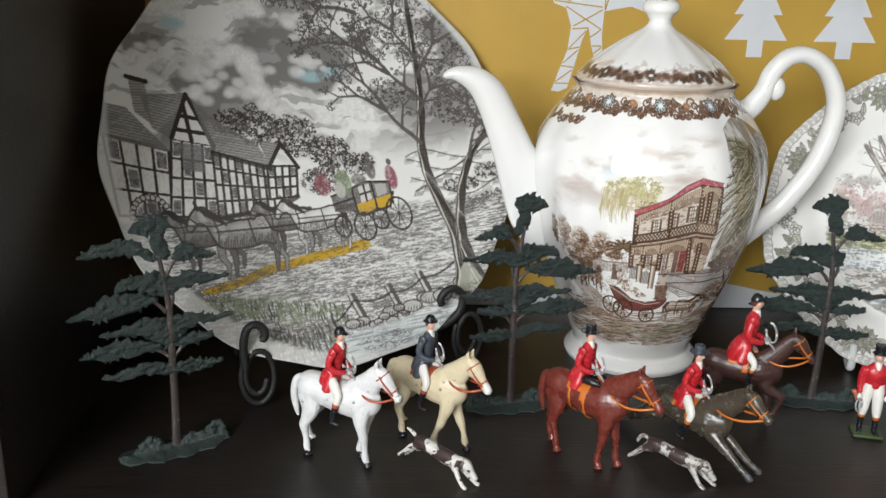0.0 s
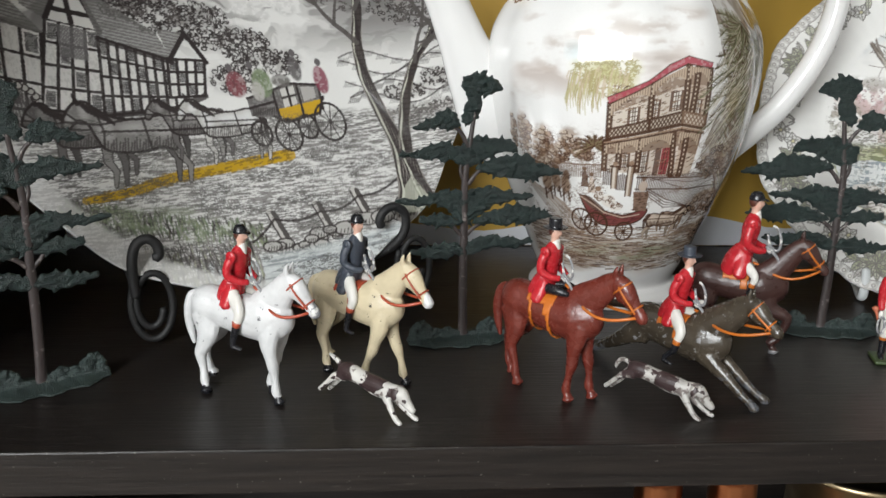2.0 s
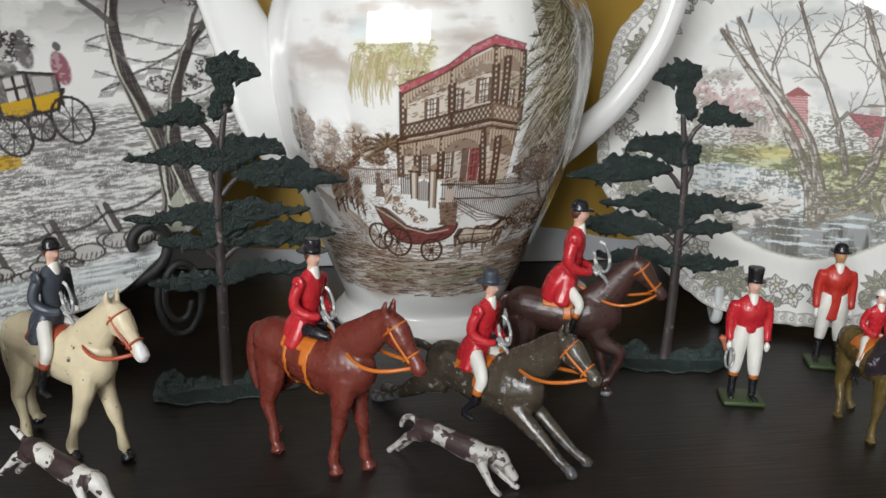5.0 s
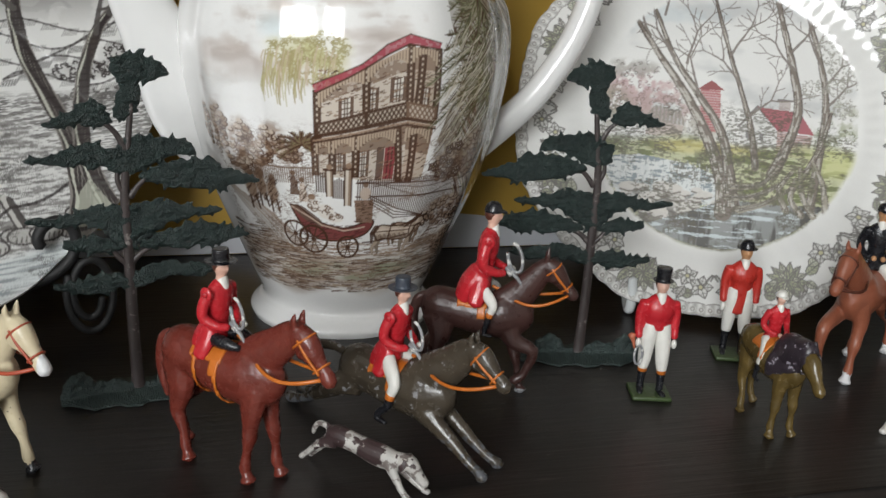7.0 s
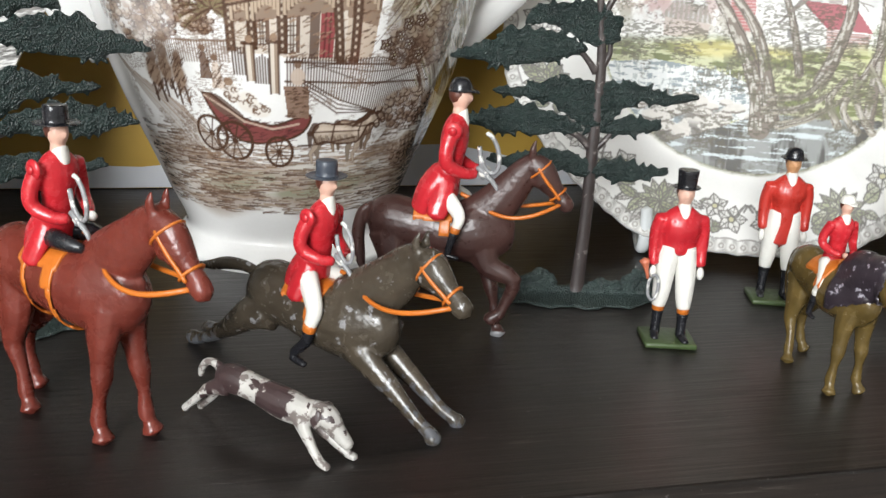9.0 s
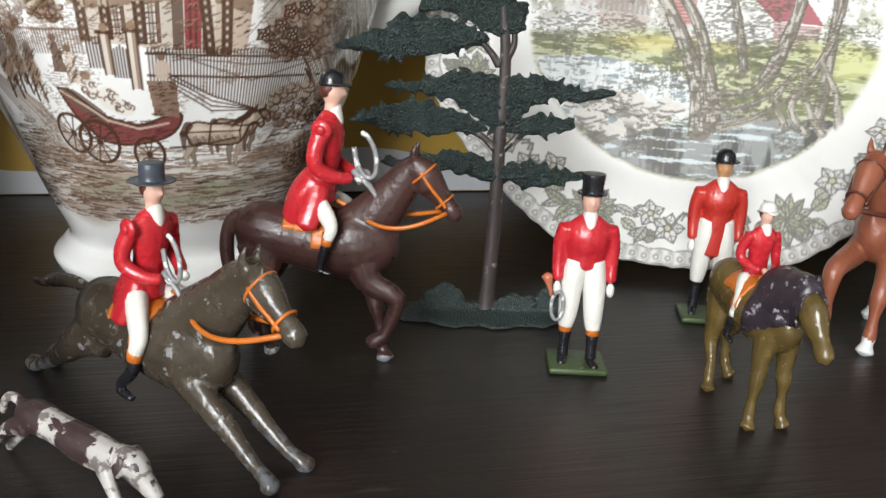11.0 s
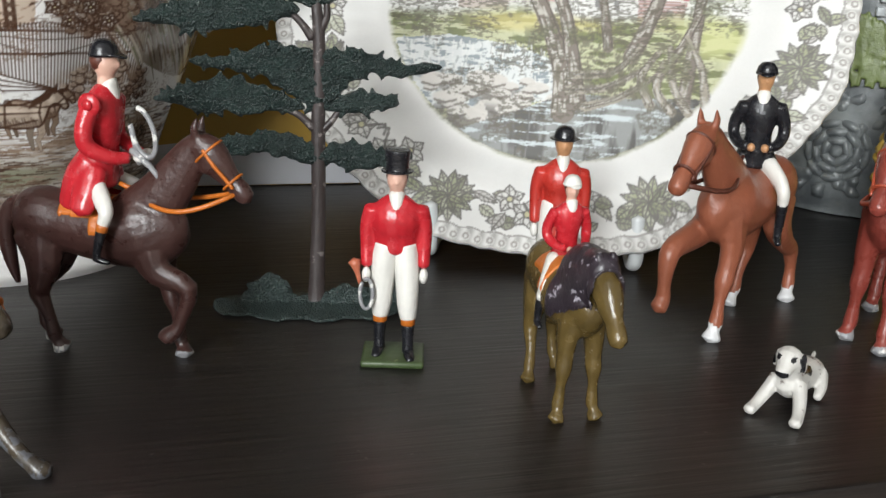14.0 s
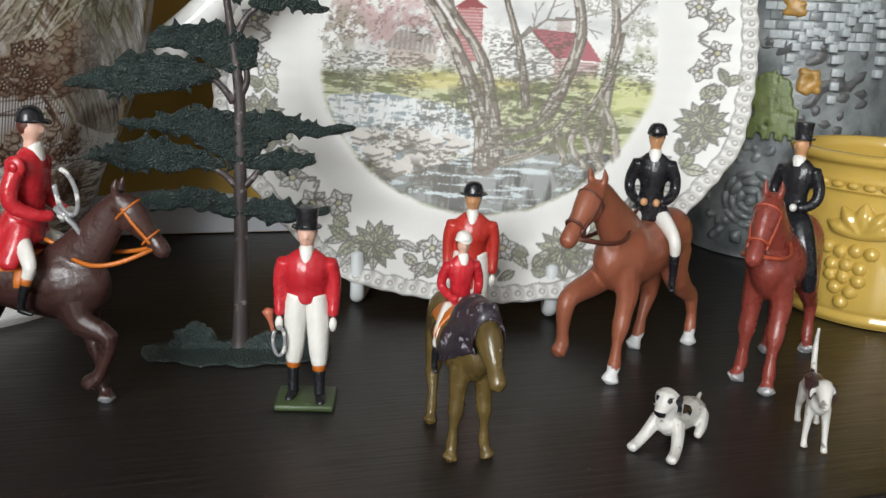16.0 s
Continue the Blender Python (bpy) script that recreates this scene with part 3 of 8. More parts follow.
def draw_coaching(cv):
    rnd = random.Random(21)
    cv.bold = 1.55
    u, v = cv.u, cv.v
    everywhere = (slice(None), slice(None))
    # sky: banked clouds, darker above
    wu, wv = u + 26 * (fbm(u, v, 0.035, 31) - 0.5), v + 22 * (fbm(u, v, 0.04, 32) - 0.5)
    n = fbm(wu * 0.8 + wv * 0.25, wv * 1.8 - wu * 0.2, 0.019, 2, 5)
    band = step(-20, 24, v)
    cv.lay(everywhere, band * step(0.45, 0.49, n) * 0.40, (0.33, 0.315, 0.305))
    cv.lay(everywhere, band * step(0.51, 0.55, n) * 0.65, (0.19, 0.18, 0.175))
    cv.lay(everywhere, band * step(0.58, 0.62, n) * 0.6, (0.12, 0.115, 0.11))
    cv.lay(everywhere, band * step(0.6, 0.66, fbm(wu * 0.5, wv * 3.4, 0.05, 9, 4)) * 0.6, (0.20, 0.19, 0.185))
    # heaped cumulus: each puff pale above, shaded below
    for x, y, r, k in ((-28, 108, 15, 16), (-60, 66, 17, 18), (-92, 100, 12, 10), (-42, 50, 15, 14), (12, 88, 13, 10), (-78, 46, 12, 10), (22, 24, 13, 10), (-20, 30, 12, 9), (44, 44, 9, 7), (-112, 72, 10, 8), (6, 62, 12, 8), (-50, 128, 16, 12)):
        puffs = sorted(((x + rnd.uniform(-1.3, 1.3) * r, y + rnd.uniform(-0.6, 0.7) * r, r * rnd.uniform(0.2, 0.42)) for _ in range(k)), key=lambda q: -q[1])
        for px, py, pr in puffs:
            cv.oval(px + 0.5, py - 0.9, pr * 1.25, pr * 1.0, (0.24, 0.23, 0.22), 0.42, lambda a, b: 0.3 + 0.7 * step(0.35, 0.6, value_noise(a, b, 0.8, 6)), 0.5)
            cv.oval(px, py + 0.4, pr * 1.15, pr * 0.85, (0.80, 0.79, 0.77), 0.6, None, 0.55)
    for x, y, rx, ry in ((7, 53, 10, 4), (-86, 91, 9, 4), (21, 56, 7, 3.4)):
        cv.oval(x, y, rx, ry, (0.38, 0.56, 0.60), 0.8, lambda a, b: step(0.3, 0.55, fbm(a, b, 0.12, 5)), 0.5)
    # hills beyond the road
    for k in range(5):
        y = -12 - k * 7
        pts = [(62 + i * 9, y + 5 * math.sin(i * 0.9 + k * 1.7) + rnd.uniform(-1, 1)) for i in range(12)]
        cv.line(pts, 0.35, INK, 0.7, None, 3)
        for x, yy in pts:
            for i in range(7):
                cv.line([(x + i * 1.1, yy - 0.5), (x + i * 1.1 - 2.4, yy - 3.6)], 0.16, INK, 0.55)
    for x, y, rx, ry, q in ((100, -37, 16, 5, 60), (126, -30, 14, 6, 60), (95, -52, 20, 5, 60), (122, -50, 12, 5, 40)):
        cv.oval(x, y, rx, ry, GREY, 0.45, None, 0.5)
        cv.scribble(x, y, rx, ry, q, rnd, INK, 1.2, 0.25)
    # ground: flat dashes
    ground = 1 - step(-48, -40, v + 0.04 * u)
    cv.lay(everywhere, ground * 0.22, (0.40, 0.385, 0.37))
    cv.lay(everywhere, ground * strokes(0.14, 1.3, 0.50, 4)(u, v) * 0.8, (0.18, 0.17, 0.16))
    cv.lay(everywhere, ground * strokes(0.30, 2.0, 0.53, 8)(u, v) * 0.7, (0.13, 0.12, 0.115))
    # trees behind the inn
    for x, y, rx, ry, q in ((-46, 22, 17, 14, 190), (-18, 12, 17, 15, 200), (4, -2, 15, 12, 150), (-62, 24, 12, 9, 90), (24, -12, 12, 8, 80), (-5, -22, 18, 9, 110)):
        cv.oval(x, y, rx, ry, GREY, 0.55, lambda a, b: 0.4 + 0.6 * step(0.4, 0.6, value_noise(a, b, 0.35, 4)), 0.4)
        cv.scribble(x, y, rx, ry, q, rnd, INK, 1.3, 0.26)
    # the inn
    tile = lambda a, b: 0.72 + 0.28 * (np.sin(b * 3.2 + a * 0.8 + 1.5 * value_noise(a, b, 0.8, 2)) > 0)
    roof = (0.17, 0.162, 0.155)
    timbered(cv, (-147, 19), (-108, 7), (-116, -37), (-149, -33), 4, 3)
    cv.poly([(-146, 39), (-129, 36), (-106, 6), (-149, 17)], roof, 0.95, tile)
    cv.poly([(-118, 44), (-88, 45), (-103, 14), (-115, 22)], roof, 0.95, tile)
    cv.poly([(-123, 55), (-113, 52), (-114, 24), (-124, 33)], (0.22, 0.205, 0.19), 1, lambda a, b: 0.7 + 0.3 * (np.sin(b * 3.5) > -0.3))
    cv.line([(-124, 55.5), (-112, 52.5)], 1.0, INK)
    timbered(cv, (-104, 15), (-78, 9), (-86, -39), (-117, -36), 4, 4)
    cv.poly([(-87.5, 44), (-78, 9), (-104, 15)], (0.70, 0.685, 0.66))
    for p in ([(-104, 15), (-87.5, 44), (-77, 8)], [(-95, 30), (-82, 27)], [(-91, 37), (-91, 13)], [(-100, 21), (-80, 17)]):
        cv.line(p, 0.95, INK)
    cv.poly([(-99, 12), (-84, 9), (-87, -9), (-101, -6)], (0.16, 0.15, 0.15), 0.9, lambda a, b: 0.5 + 0.5 * (np.sin(a * 3.6) * np.sin(b * 3.6) > -0.5))
    cv.poly([(-85, 42), (-74, 28), (-47, 8), (-41, -9), (-79, 5)], roof, 0.95, tile)
    timbered(cv, (-79, 5), (-42, -9), (-46, -38), (-86, -40), 8, 4)
    timbered(cv, (-44, -8), (-23, -10), (-28, -31), (-48, -31), 4, 3)
    cv.poly([(-46, 10), (-30, 7), (-42, -8)], roof, 0.95, tile)
    cv.line([(-43, -9), (-30.5, 7), (-22, -11)], 0.9, INK)
    shade = lambda a, b: strokes(1.1, 0.5, 0.52, 9)(a, b)
    for q in ([(-79, 5), (-42, -9), (-46, -38), (-86, -40)], [(-147, 19), (-108, 7), (-116, -37), (-149, -33)], [(-104, 15), (-78, 9), (-86, -39), (-117, -36)]):
        cv.poly(q, (0.22, 0.21, 0.20), 0.22, shade)
    cv.line([(-79, 4), (-42, -10)], 1.6, INK, 0.9)
    cv.line([(-117, -37), (-86, -40), (-46, -38), (-28, -31)], 1.2, INK, 0.9)
    # arch of dressed stones
    for i in range(13):
        a = math.pi * i / 12
        cv.oval(-129 + 12 * math.cos(a), -35 + 12.5 * math.sin(a), 2.3, 1.9, (0.50, 0.48, 0.45), 1)
        cv.ring(-129 + 12 * math.cos(a), -35 + 12.5 * math.sin(a), 1.9, 0.25)
    cv.oval(-129, -36, 9.5, 10, (0.11, 0.10, 0.10), 0.9, lambda a, b: 0.5 + 0.5 * (np.sin(a * 4) > -0.2))
    # the road's ochre edge
    pts = spline([(-108, -87), (-85, -84), (-61, -78), (-25, -74), (12, -70)], 6)
    cv.line(pts, 2.2, (0.50, 0.31, 0.02), 0.9, 3.6)
    for _ in range(160):
        x = rnd.uniform(-106, 14)
        y = np.interp(x, pts[:, 0], pts[:, 1]) + rnd.uniform(-4, 4)
        cv.line([(x, y), (x + rnd.uniform(1, 4), y + 0.4)], 0.25, (0.20, 0.13, 0.03), 0.8)
    # team and coach
    for x, y, rx, ry in ((-78, -68, 44, 8), (-24, -62, 40, 6), (30, -64, 34, 4)):
        cv.oval(x, y, rx, ry, (0.14, 0.13, 0.125), 0.4, strokes(0.4, 2.2, 0.46, 17), 0.4)
    cv.bold = 1.0
    cart_horse(cv, -97, -49, 1.7, (0.13, 0.122, 0.117))
    cart_horse(cv, -72, -51, 2.0, (0.24, 0.23, 0.22))
    cart_horse(cv, -38, -46, 1.45, (0.15, 0.14, 0.135))
    cart_horse(cv, -18, -48, 1.6, (0.52, 0.505, 0.48))
    cv.bold = 1.55
    cv.line([(-60, -50), (-4, -50)], 0.4, INK)
    cv.poly([(-4, -34), (12, -30), (24, -26), (43, -28), (42, -44), (10, -47), (-4, -45)], (0.15, 0.14, 0.135), 1, lambda a, b: 0.9 + 0.1 * (value_noise(a, b, 0.9, 4) > 0.5))
    cv.poly([(12, -42), (43, -37), (39, -46), (16, -50)], (0.55, 0.34, 0.03))
    cv.poly([(18, -29.5), (27, -27.5), (26.5, -39), (18, -41)], (0.58, 0.56, 0.53))
    cv.poly([(31, -28.5), (40, -29), (39.5, -36), (31, -38)], (0.42, 0.40, 0.38))
    for p in ([(22.5, -28.5), (22.3, -40)], [(18, -35), (27, -33.5)], [(29, -27), (28.5, -46)], [(13, -30), (13, -48)], [(-4, -34), (12, -30), (24, -26), (43, -28), (42, -44)], [(-4, -40), (12, -37)]):
        cv.line(p, 0.5, INK)
    for k in range(14):
        cv.line([(-3 + k * 1.1, -44.5), (-2 + k * 1.1, -40.5)], 0.25, INK, 0.8)
    cv.line([(10, -46), (16, -50), (39, -46), (44, -36)], 0.6, INK)
    wheel(cv, -1, -56, 7.5)
    wheel(cv, 15.5, -58, 10)
    wheel(cv, 29, -54, 7.5)
    wheel(cv, 44, -52, 12)
    # plain coloured shapes on top of the coach
    for x, y, rx, ry, c in ((-8, -25, 6, 8, (0.22, 0.075, 0.085)), (8, -25, 6, 9, (0.20, 0.25, 0.15)), (4, -30, 4, 6, (0.45, 0.43, 0.40)), (31, -17, 4, 8, (0.12, 0.11, 0.11)), (46, -25, 4.5, 9, (0.24, 0.06, 0.09)), (20, -24, 6, 4, (0.15, 0.14, 0.13))):
        cv.oval(x, y, rx, ry, c, 0.92, lambda a, b: 0.75 + 0.25 * (value_noise(a, b, 0.7, 5) > 0.4))
    for x, y in ((-10, -14.5), (3, -13.5), (32, -7), (47, -13.5)):
        cv.oval(x, y, 2.0, 2.4, (0.13, 0.12, 0.12))
    cv.line([(28, -12), (14, -2)], 0.25, INK)
    # bank of grass
    for k in range(420):
        x = rnd.uniform(-122, -18)
        y = -92 - 0.24 * (x + 118) + rnd.uniform(-9, 4)
        h = rnd.uniform(1.5, 4.5)
        cv.line([(x, y), (x + rnd.uniform(-1.2, 1.2), y + h)], 0.3, rnd.choice(((0.13, 0.17, 0.10), (0.22, 0.25, 0.16), INK)), 0.8)
    for x, y, rx, ry in ((-75, -101, 32, 7), (-45, -112, 20, 5), (-100, -97, 16, 6)):
        cv.oval(x, y, rx, ry, (0.25, 0.29, 0.19), 0.55, lambda a, b: step(0.35, 0.65, fbm(a * 0.5, b, 0.2, 3)), 0.5)
    # posts, chain and rocks
    for x, y, h in ((-9, -121, 17), (20, -122, 20), (46, -118, 21)):
        cv.line([(x + 2, y), (x - 2, y + h)], 2.6, (0.50, 0.48, 0.45), 1, 2.3)
        cv.line([(x + 3.6, y), (x - 0.2, y + h)], 1.0, INK, 0.9)
        cv.line([(x - 0.6, y), (x - 4.4, y + h)], 0.35, INK, 0.9)
    for a, b in (((-10, -108), (19, -107)), ((19, -107), (45, -101)), ((45, -101), (76, -92)), ((-10, -108), (-36, -122))):
        cv.line([(a[0] + (b[0] - a[0]) * t / 8, a[1] + (b[1] - a[1]) * t / 8 - 3 * math.sin(math.pi * t / 8)) for t in range(9)], 0.45, INK, 0.9)
    for k in range(46):
        x = rnd.uniform(-20, 90)
        y = -126 + 0.17 * max(x, 0) + rnd.uniform(-5, 5)
        r = rnd.uniform(2.0, 5)
        cv.oval(x, y, r * 1.5, r * 0.85, (0.45, 0.435, 0.41), 0.95)
        cv.ring(x, y, r * 0.85, 0.3, INK, 0.85, 1.75)
        for i in range(5):
            cv.line([(x + (i - 2) * r * 0.45, y - r * 0.6), (x + (i - 1.4) * r * 0.45, y - r * 0.1)], 0.22, INK, 0.8)
    # water
    water = (1 - step(-131, -126, v - 0.10 * np.maximum(u, 0))) * step(-70, -45, u)
    cv.lay(everywhere, water * 0.75, (0.62, 0.66, 0.66))
    cv.lay(everywhere, water * strokes(0.05, 0.9, 0.57, 12)(u, v) * 0.8, (0.24, 0.26, 0.27))
    for k in range(240):
        x, y = rnd.uniform(-100, -26), rnd.uniform(-146, -124)
        cv.line([(x, y), (x + rnd.uniform(-3, 3), y + rnd.uniform(4, 15))], 0.4, rnd.choice((INK, (0.33, 0.34, 0.25), GREY)), 0.8, 0.14)
    # the great trees
    bark = (0.24, 0.22, 0.20)
    for x, y, rx, ry in ((62, 78, 26, 15), (50, 104, 30, 16), (100, 92, 26, 20), (112, 60, 22, 16), (60, 36, 16, 12), (122, 20, 18, 14), (104, 22, 14, 12), (84, 122, 40, 16)):
        cv.oval(x, y, rx, ry, (0.30, 0.285, 0.27), 0.4, lambda a, b: step(0.50, 0.62, fbm(a, b, 0.16, 13)), 0.4)
        cv.scribble(x, y, rx, ry, int(rx * ry * 0.34), rnd, INK, 1.3, 0.2)
    for pts, w0, w1 in (([(70, -118), (78, -100), (82, -69), (76, -30), (77, -4), (86, 30), (90, 70), (92, 112)], 6.2, 1.5), ([(88, -114), (86, -88), (88, -70), (98, -42), (112, -18), (130, 2), (136, 26)], 5.4, 1.3)):
        p = spline(pts, 8)
        cv.line(p, w0, bark, 1, w1)
        for k in range(7):
            o = (k - 3) / 3.5
            q = [(x + o * (w0 + (w1 - w0) * i / len(p)) * 0.9 + 0.5 * math.sin(i * 0.9 + k), y) for i, (x, y) in enumerate(p)]
            cv.line(q, 0.42, INK if k != 1 else (0.52, 0.52, 0.44), 0.9)
    cv.poly([(66, -116), (76, -100), (84, -92), (90, -112), (96, -118)], (0.50, 0.51, 0.42), 0.6)
    for x, y, a, l, w in ((86, 30, 2.3, 30, 1.8), (90, 62, 2.0, 26, 1.5), (92, 100, 1.4, 22, 1.5), (88, 48, 0.9, 30, 1.6), (77, -2, 2.2, 34, 1.9), (82, 20, 1.0, 22, 1.4), (60, 62, 2.6, 24, 1.2), (112, -18, 1.2, 26, 1.4), (131, 4, 2.0, 20, 1.2), (122, -8, 0.6, 18, 1.1), (95, 110, 2.7, 30, 1.3), (104, 84, 0.5, 26, 1.2), (50, 98, 2.7, 26, 1.1), (78, 112, 2.6, 34, 1.2)):
        cv.branch(x, y, a, l, w, 3, rnd, (0.10, 0.09, 0.085), 4.2, 0.75)
    # engraved tone over land and sky
    cv.lay(everywhere, ground * step(0.50, 0.60, fbm(u * 0.6, v * 1.8, 0.09, 21)) * strokes(0.5, 3.2, 0.46, 22)(u, v) * 0.75, (0.10, 0.095, 0.09))
    # thin plain edge
    rr = np.hypot(u, v)
    cv.lay(everywhere, step(143, 147, rr) * 0.6, PAPER)


def leaf(cv, x, y, ang, l, w, fill, ink=GREY, veins=4):
    c, s = math.cos(ang), math.sin(ang)
    side = lambda k: [(x + c * l * t - s * k * w * math.sin(math.pi * t ** 0.8), y + s * l * t + c * k * w * math.sin(math.pi * t ** 0.8)) for t in (i / 7 for i in range(8))]
    a, b = side(1), side(-1)
    cv.poly(a + b[::-1], fill, 0.9)
    cv.line(a, 0.22, ink, 0.9)
    cv.line(b, 0.22, ink, 0.9)
    cv.line([(x, y), (x + c * l, y + s * l)], 0.22, ink, 0.9)
    for i in range(1, veins + 1):
        t = i / (veins + 1)
        px, py = x + c * l * t, y + s * l * t
        for k in (-1, 1):
            cv.line([(px, py), (px + c * l * 0.12 - s * k * w * 0.6, py + s * l * 0.12 + c * k * w * 0.6)], 0.15, ink, 0.8)


def flower(cv, x, y, r, fill, n=5, ink=GREY, turn=0.0):
    for i in range(n):
        a = turn + 2 * math.pi * i / n
        leaf(cv, x, y, a, r, r * 0.38, fill, ink, 1)
    cv.oval(x, y, r * 0.22, r * 0.22, (0.50, 0.47, 0.30))
    cv.ring(x, y, r * 0.22, 0.2, ink)


def draw_farm(cv):
    rnd = random.Random(33)
    cv.bold = 1.35
    whole = cv
    cv = Canvas(whole.u, (whole.v + 1.5) * 0.955)  # the picture is a little taller than wide
    cv.bold = 1.35
    u, v = cv.u, cv.v
    ev = (slice(None), slice(None))
    cx, cy, R = 3.0, 2.0, 70.5
    d = np.hypot(u - cx, v - cy)
    disc = 1 - step(R - 2.5, R + 0.5, d + 2.5 * (fbm(u, v, 0.12, 3) - 0.5))
    # sky
    cv.lay(ev, disc * step(-12, 6, v) * step(0.5, 0.7, fbm(u, v * 1.6, 0.035, 4)) * 0.5, (0.40, 0.41, 0.42))
    cv.lay(ev, disc * step(20, 60, v) * step(0.5, 0.66, fbm(u, v * 1.4, 0.03, 14)) * 0.4, (0.46, 0.54, 0.58))
    # pink and grey woods to the side
    for x, y, rx, ry, c in ((-44, 12, 24, 12, (0.50, 0.31, 0.31)), (-30, 4, 22, 9, (0.47, 0.35, 0.33)), (-60, 4, 12, 12, (0.30, 0.28, 0.22)), (-48, 25, 16, 5, (0.36, 0.33, 0.30)), (61, -4, 12, 8, (0.33, 0.35, 0.22)), (64, 8, 8, 6, (0.42, 0.42, 0.32)), (-8, -4, 14, 6, (0.45, 0.42, 0.36))):
        cv.oval(x, y, rx, ry, c, 0.75, lambda a, b: disc_at(a, b) * step(0.35, 0.6, fbm(a, b, 0.25, 6)), 0.4)
        cv.scribble(x, y, rx * 0.92, ry * 0.92, int(rx * ry * 0.35), rnd, tuple(q * 0.5 for q in c), 0.9, 0.18, 0.6)
    # cottage to the side, mill tower, farmhouse
    cv.poly([(-40, -2), (-34, 6), (-20, 4), (-17, -4)], (0.30, 0.27, 0.24), 0.9, lambda a, b: 0.6 + 0.4 * (np.sin(a * 3) > -0.3))
    cv.poly([(-38, -10), (-38, -2), (-18, -4), (-19, -11)], (0.50, 0.42, 0.38), 0.9)
    cv.poly([(-10.5, 16), (0, 16.5), (1.5, -6), (-9, -7)], (0.42, 0.15, 0.15), 0.95, lambda a, b: 0.65 + 0.35 * (np.sin(b * 4.5) > -0.2))
    cv.poly([(-12.5, 16), (-5, 21.5), (2, 16.5)], (0.30, 0.10, 0.10))
    cv.poly([(12, -1), (20, 8), (31, -2), (31, -17), (12.5, -18)], (0.66, 0.65, 0.63), 1, lambda a, b: 0.8 + 0.2 * (np.sin(b * 5) > -0.5))
    cv.line([(11, -2), (20, 9), (32, -3)], 0.45, GREY)
    cv.poly([(31, -3), (49, -5), (48, -16), (31, -17)], (0.38, 0.24, 0.22), 0.95, lambda a, b: 0.6 + 0.4 * (np.sin(b * 5) > -0.3))
    cv.poly([(20, 9), (42, 7.5), (50, -4), (31, -3)], (0.36, 0.10, 0.12), 0.95)
    cv.poly([(31, 8), (31, 13), (37, 13), (37, 8)], (0.50, 0.44, 0.42))
    cv.line([(30.5, 13.2), (37.5, 13.2)], 0.5, GREY)
    for x, y in ((16, -6), (23, -7), (16, -14), (25, -14), (36, -10), (43, -10)):
        cv.poly([(x - 1.2, y - 2), (x - 1.2, y + 2), (x + 1.2, y + 2), (x + 1.2, y - 2)], (0.15, 0.14, 0.14), 0.85)
    # meadow
    low = disc * (1 - step(-14, -9, v + 2 * np.sin(u * 0.09)))
    cv.lay(ev, low * 0.85, (0.45, 0.46, 0.25))
    cv.lay(ev, low * strokes(0.12, 0.6, 0.47, 5)(u, v) * 0.85, (0.115, 0.135, 0.05))
    cv.oval(-8, -15, 26, 3.5, (0.58, 0.50, 0.20), 0.6, None, 0.5)
    cv.oval(60, -18, 13, 7, (0.55, 0.56, 0.26), 0.7, None, 0.5)
    # foaming stream
    def stream(a, b):
        return disc_at(a, b) * step(0.30, 0.5, fbm(a * 0.6, b, 0.1, 2) + 0.25)
    cv.poly([(-66, -24), (-40, -21), (-14, -24), (4, -30), (2, -44), (-20, -48), (-44, -50), (-60, -44)], (0.66, 0.68, 0.68), 0.95, stream)
    cv.poly([(-66, -24), (-40, -21), (-14, -24), (4, -30), (2, -44), (-20, -48), (-44, -50), (-60, -44)], (0.21, 0.25, 0.27), 0.9, lambda a, b: disc_at(a, b) * strokes(0.22, 0.9, 0.50, 7)(a, b))
    for k in range(260):
        x, y = rnd.uniform(-62, 4), rnd.uniform(-46, -24)
        cv.line([(x, y), (x + rnd.uniform(-0.6, 0.6), y + rnd.uniform(1, 3))], 0.22, rnd.choice(((0.72, 0.72, 0.70), (0.30, 0.33, 0.33))), 0.75)
    # stones and earth of the near bank
    cv.lay(ev, disc * (1 - step(-44, -38, v + 0.02 * u)) * step(0.38, 0.55, fbm(u * 0.5, v, 0.14, 5)) * 0.9, (0.17, 0.15, 0.13))
    for k in range(70):
        x = rnd.uniform(-58, 8)
        y = rnd.uniform(-58, -38) - 0.05 * x
        r = rnd.uniform(1.2, 3.4)
        cv.oval(x, y, r * 1.7, r * 0.8, (0.60, 0.57, 0.53), 0.9 * float(math.hypot(x - cx, y - cy) < R - 5))
        cv.line([(x - r * 1.4, y - r * 0.5), (x, y - r * 0.8), (x + r * 1.4, y - r * 0.4)], 0.35, (0.17, 0.15, 0.13), 0.9 * float(math.hypot(x - cx, y - cy) < R - 5))
    # pond
    pond = spline([(-36, -58), (-14, -50), (8, -42), (32, -42), (60, -42), (52, -58), (30, -70), (6, -73), (-20, -68), (-36, -58)], 6)
    cv.poly(pond, (0.26, 0.27, 0.265), 0.95, lambda a, b: disc_at(a, b))
    cv.poly(pond, (0.06, 0.055, 0.05), 0.85, lambda a, b: disc_at(a, b) * step(0.46, 0.6, fbm(a * 1.6, b * 0.35, 0.1, 8)))
    cv.poly(pond, (0.60, 0.66, 0.68), 0.8, lambda a, b: disc_at(a, b) * strokes(0.10, 0.8, 0.60, 3)(a, b))
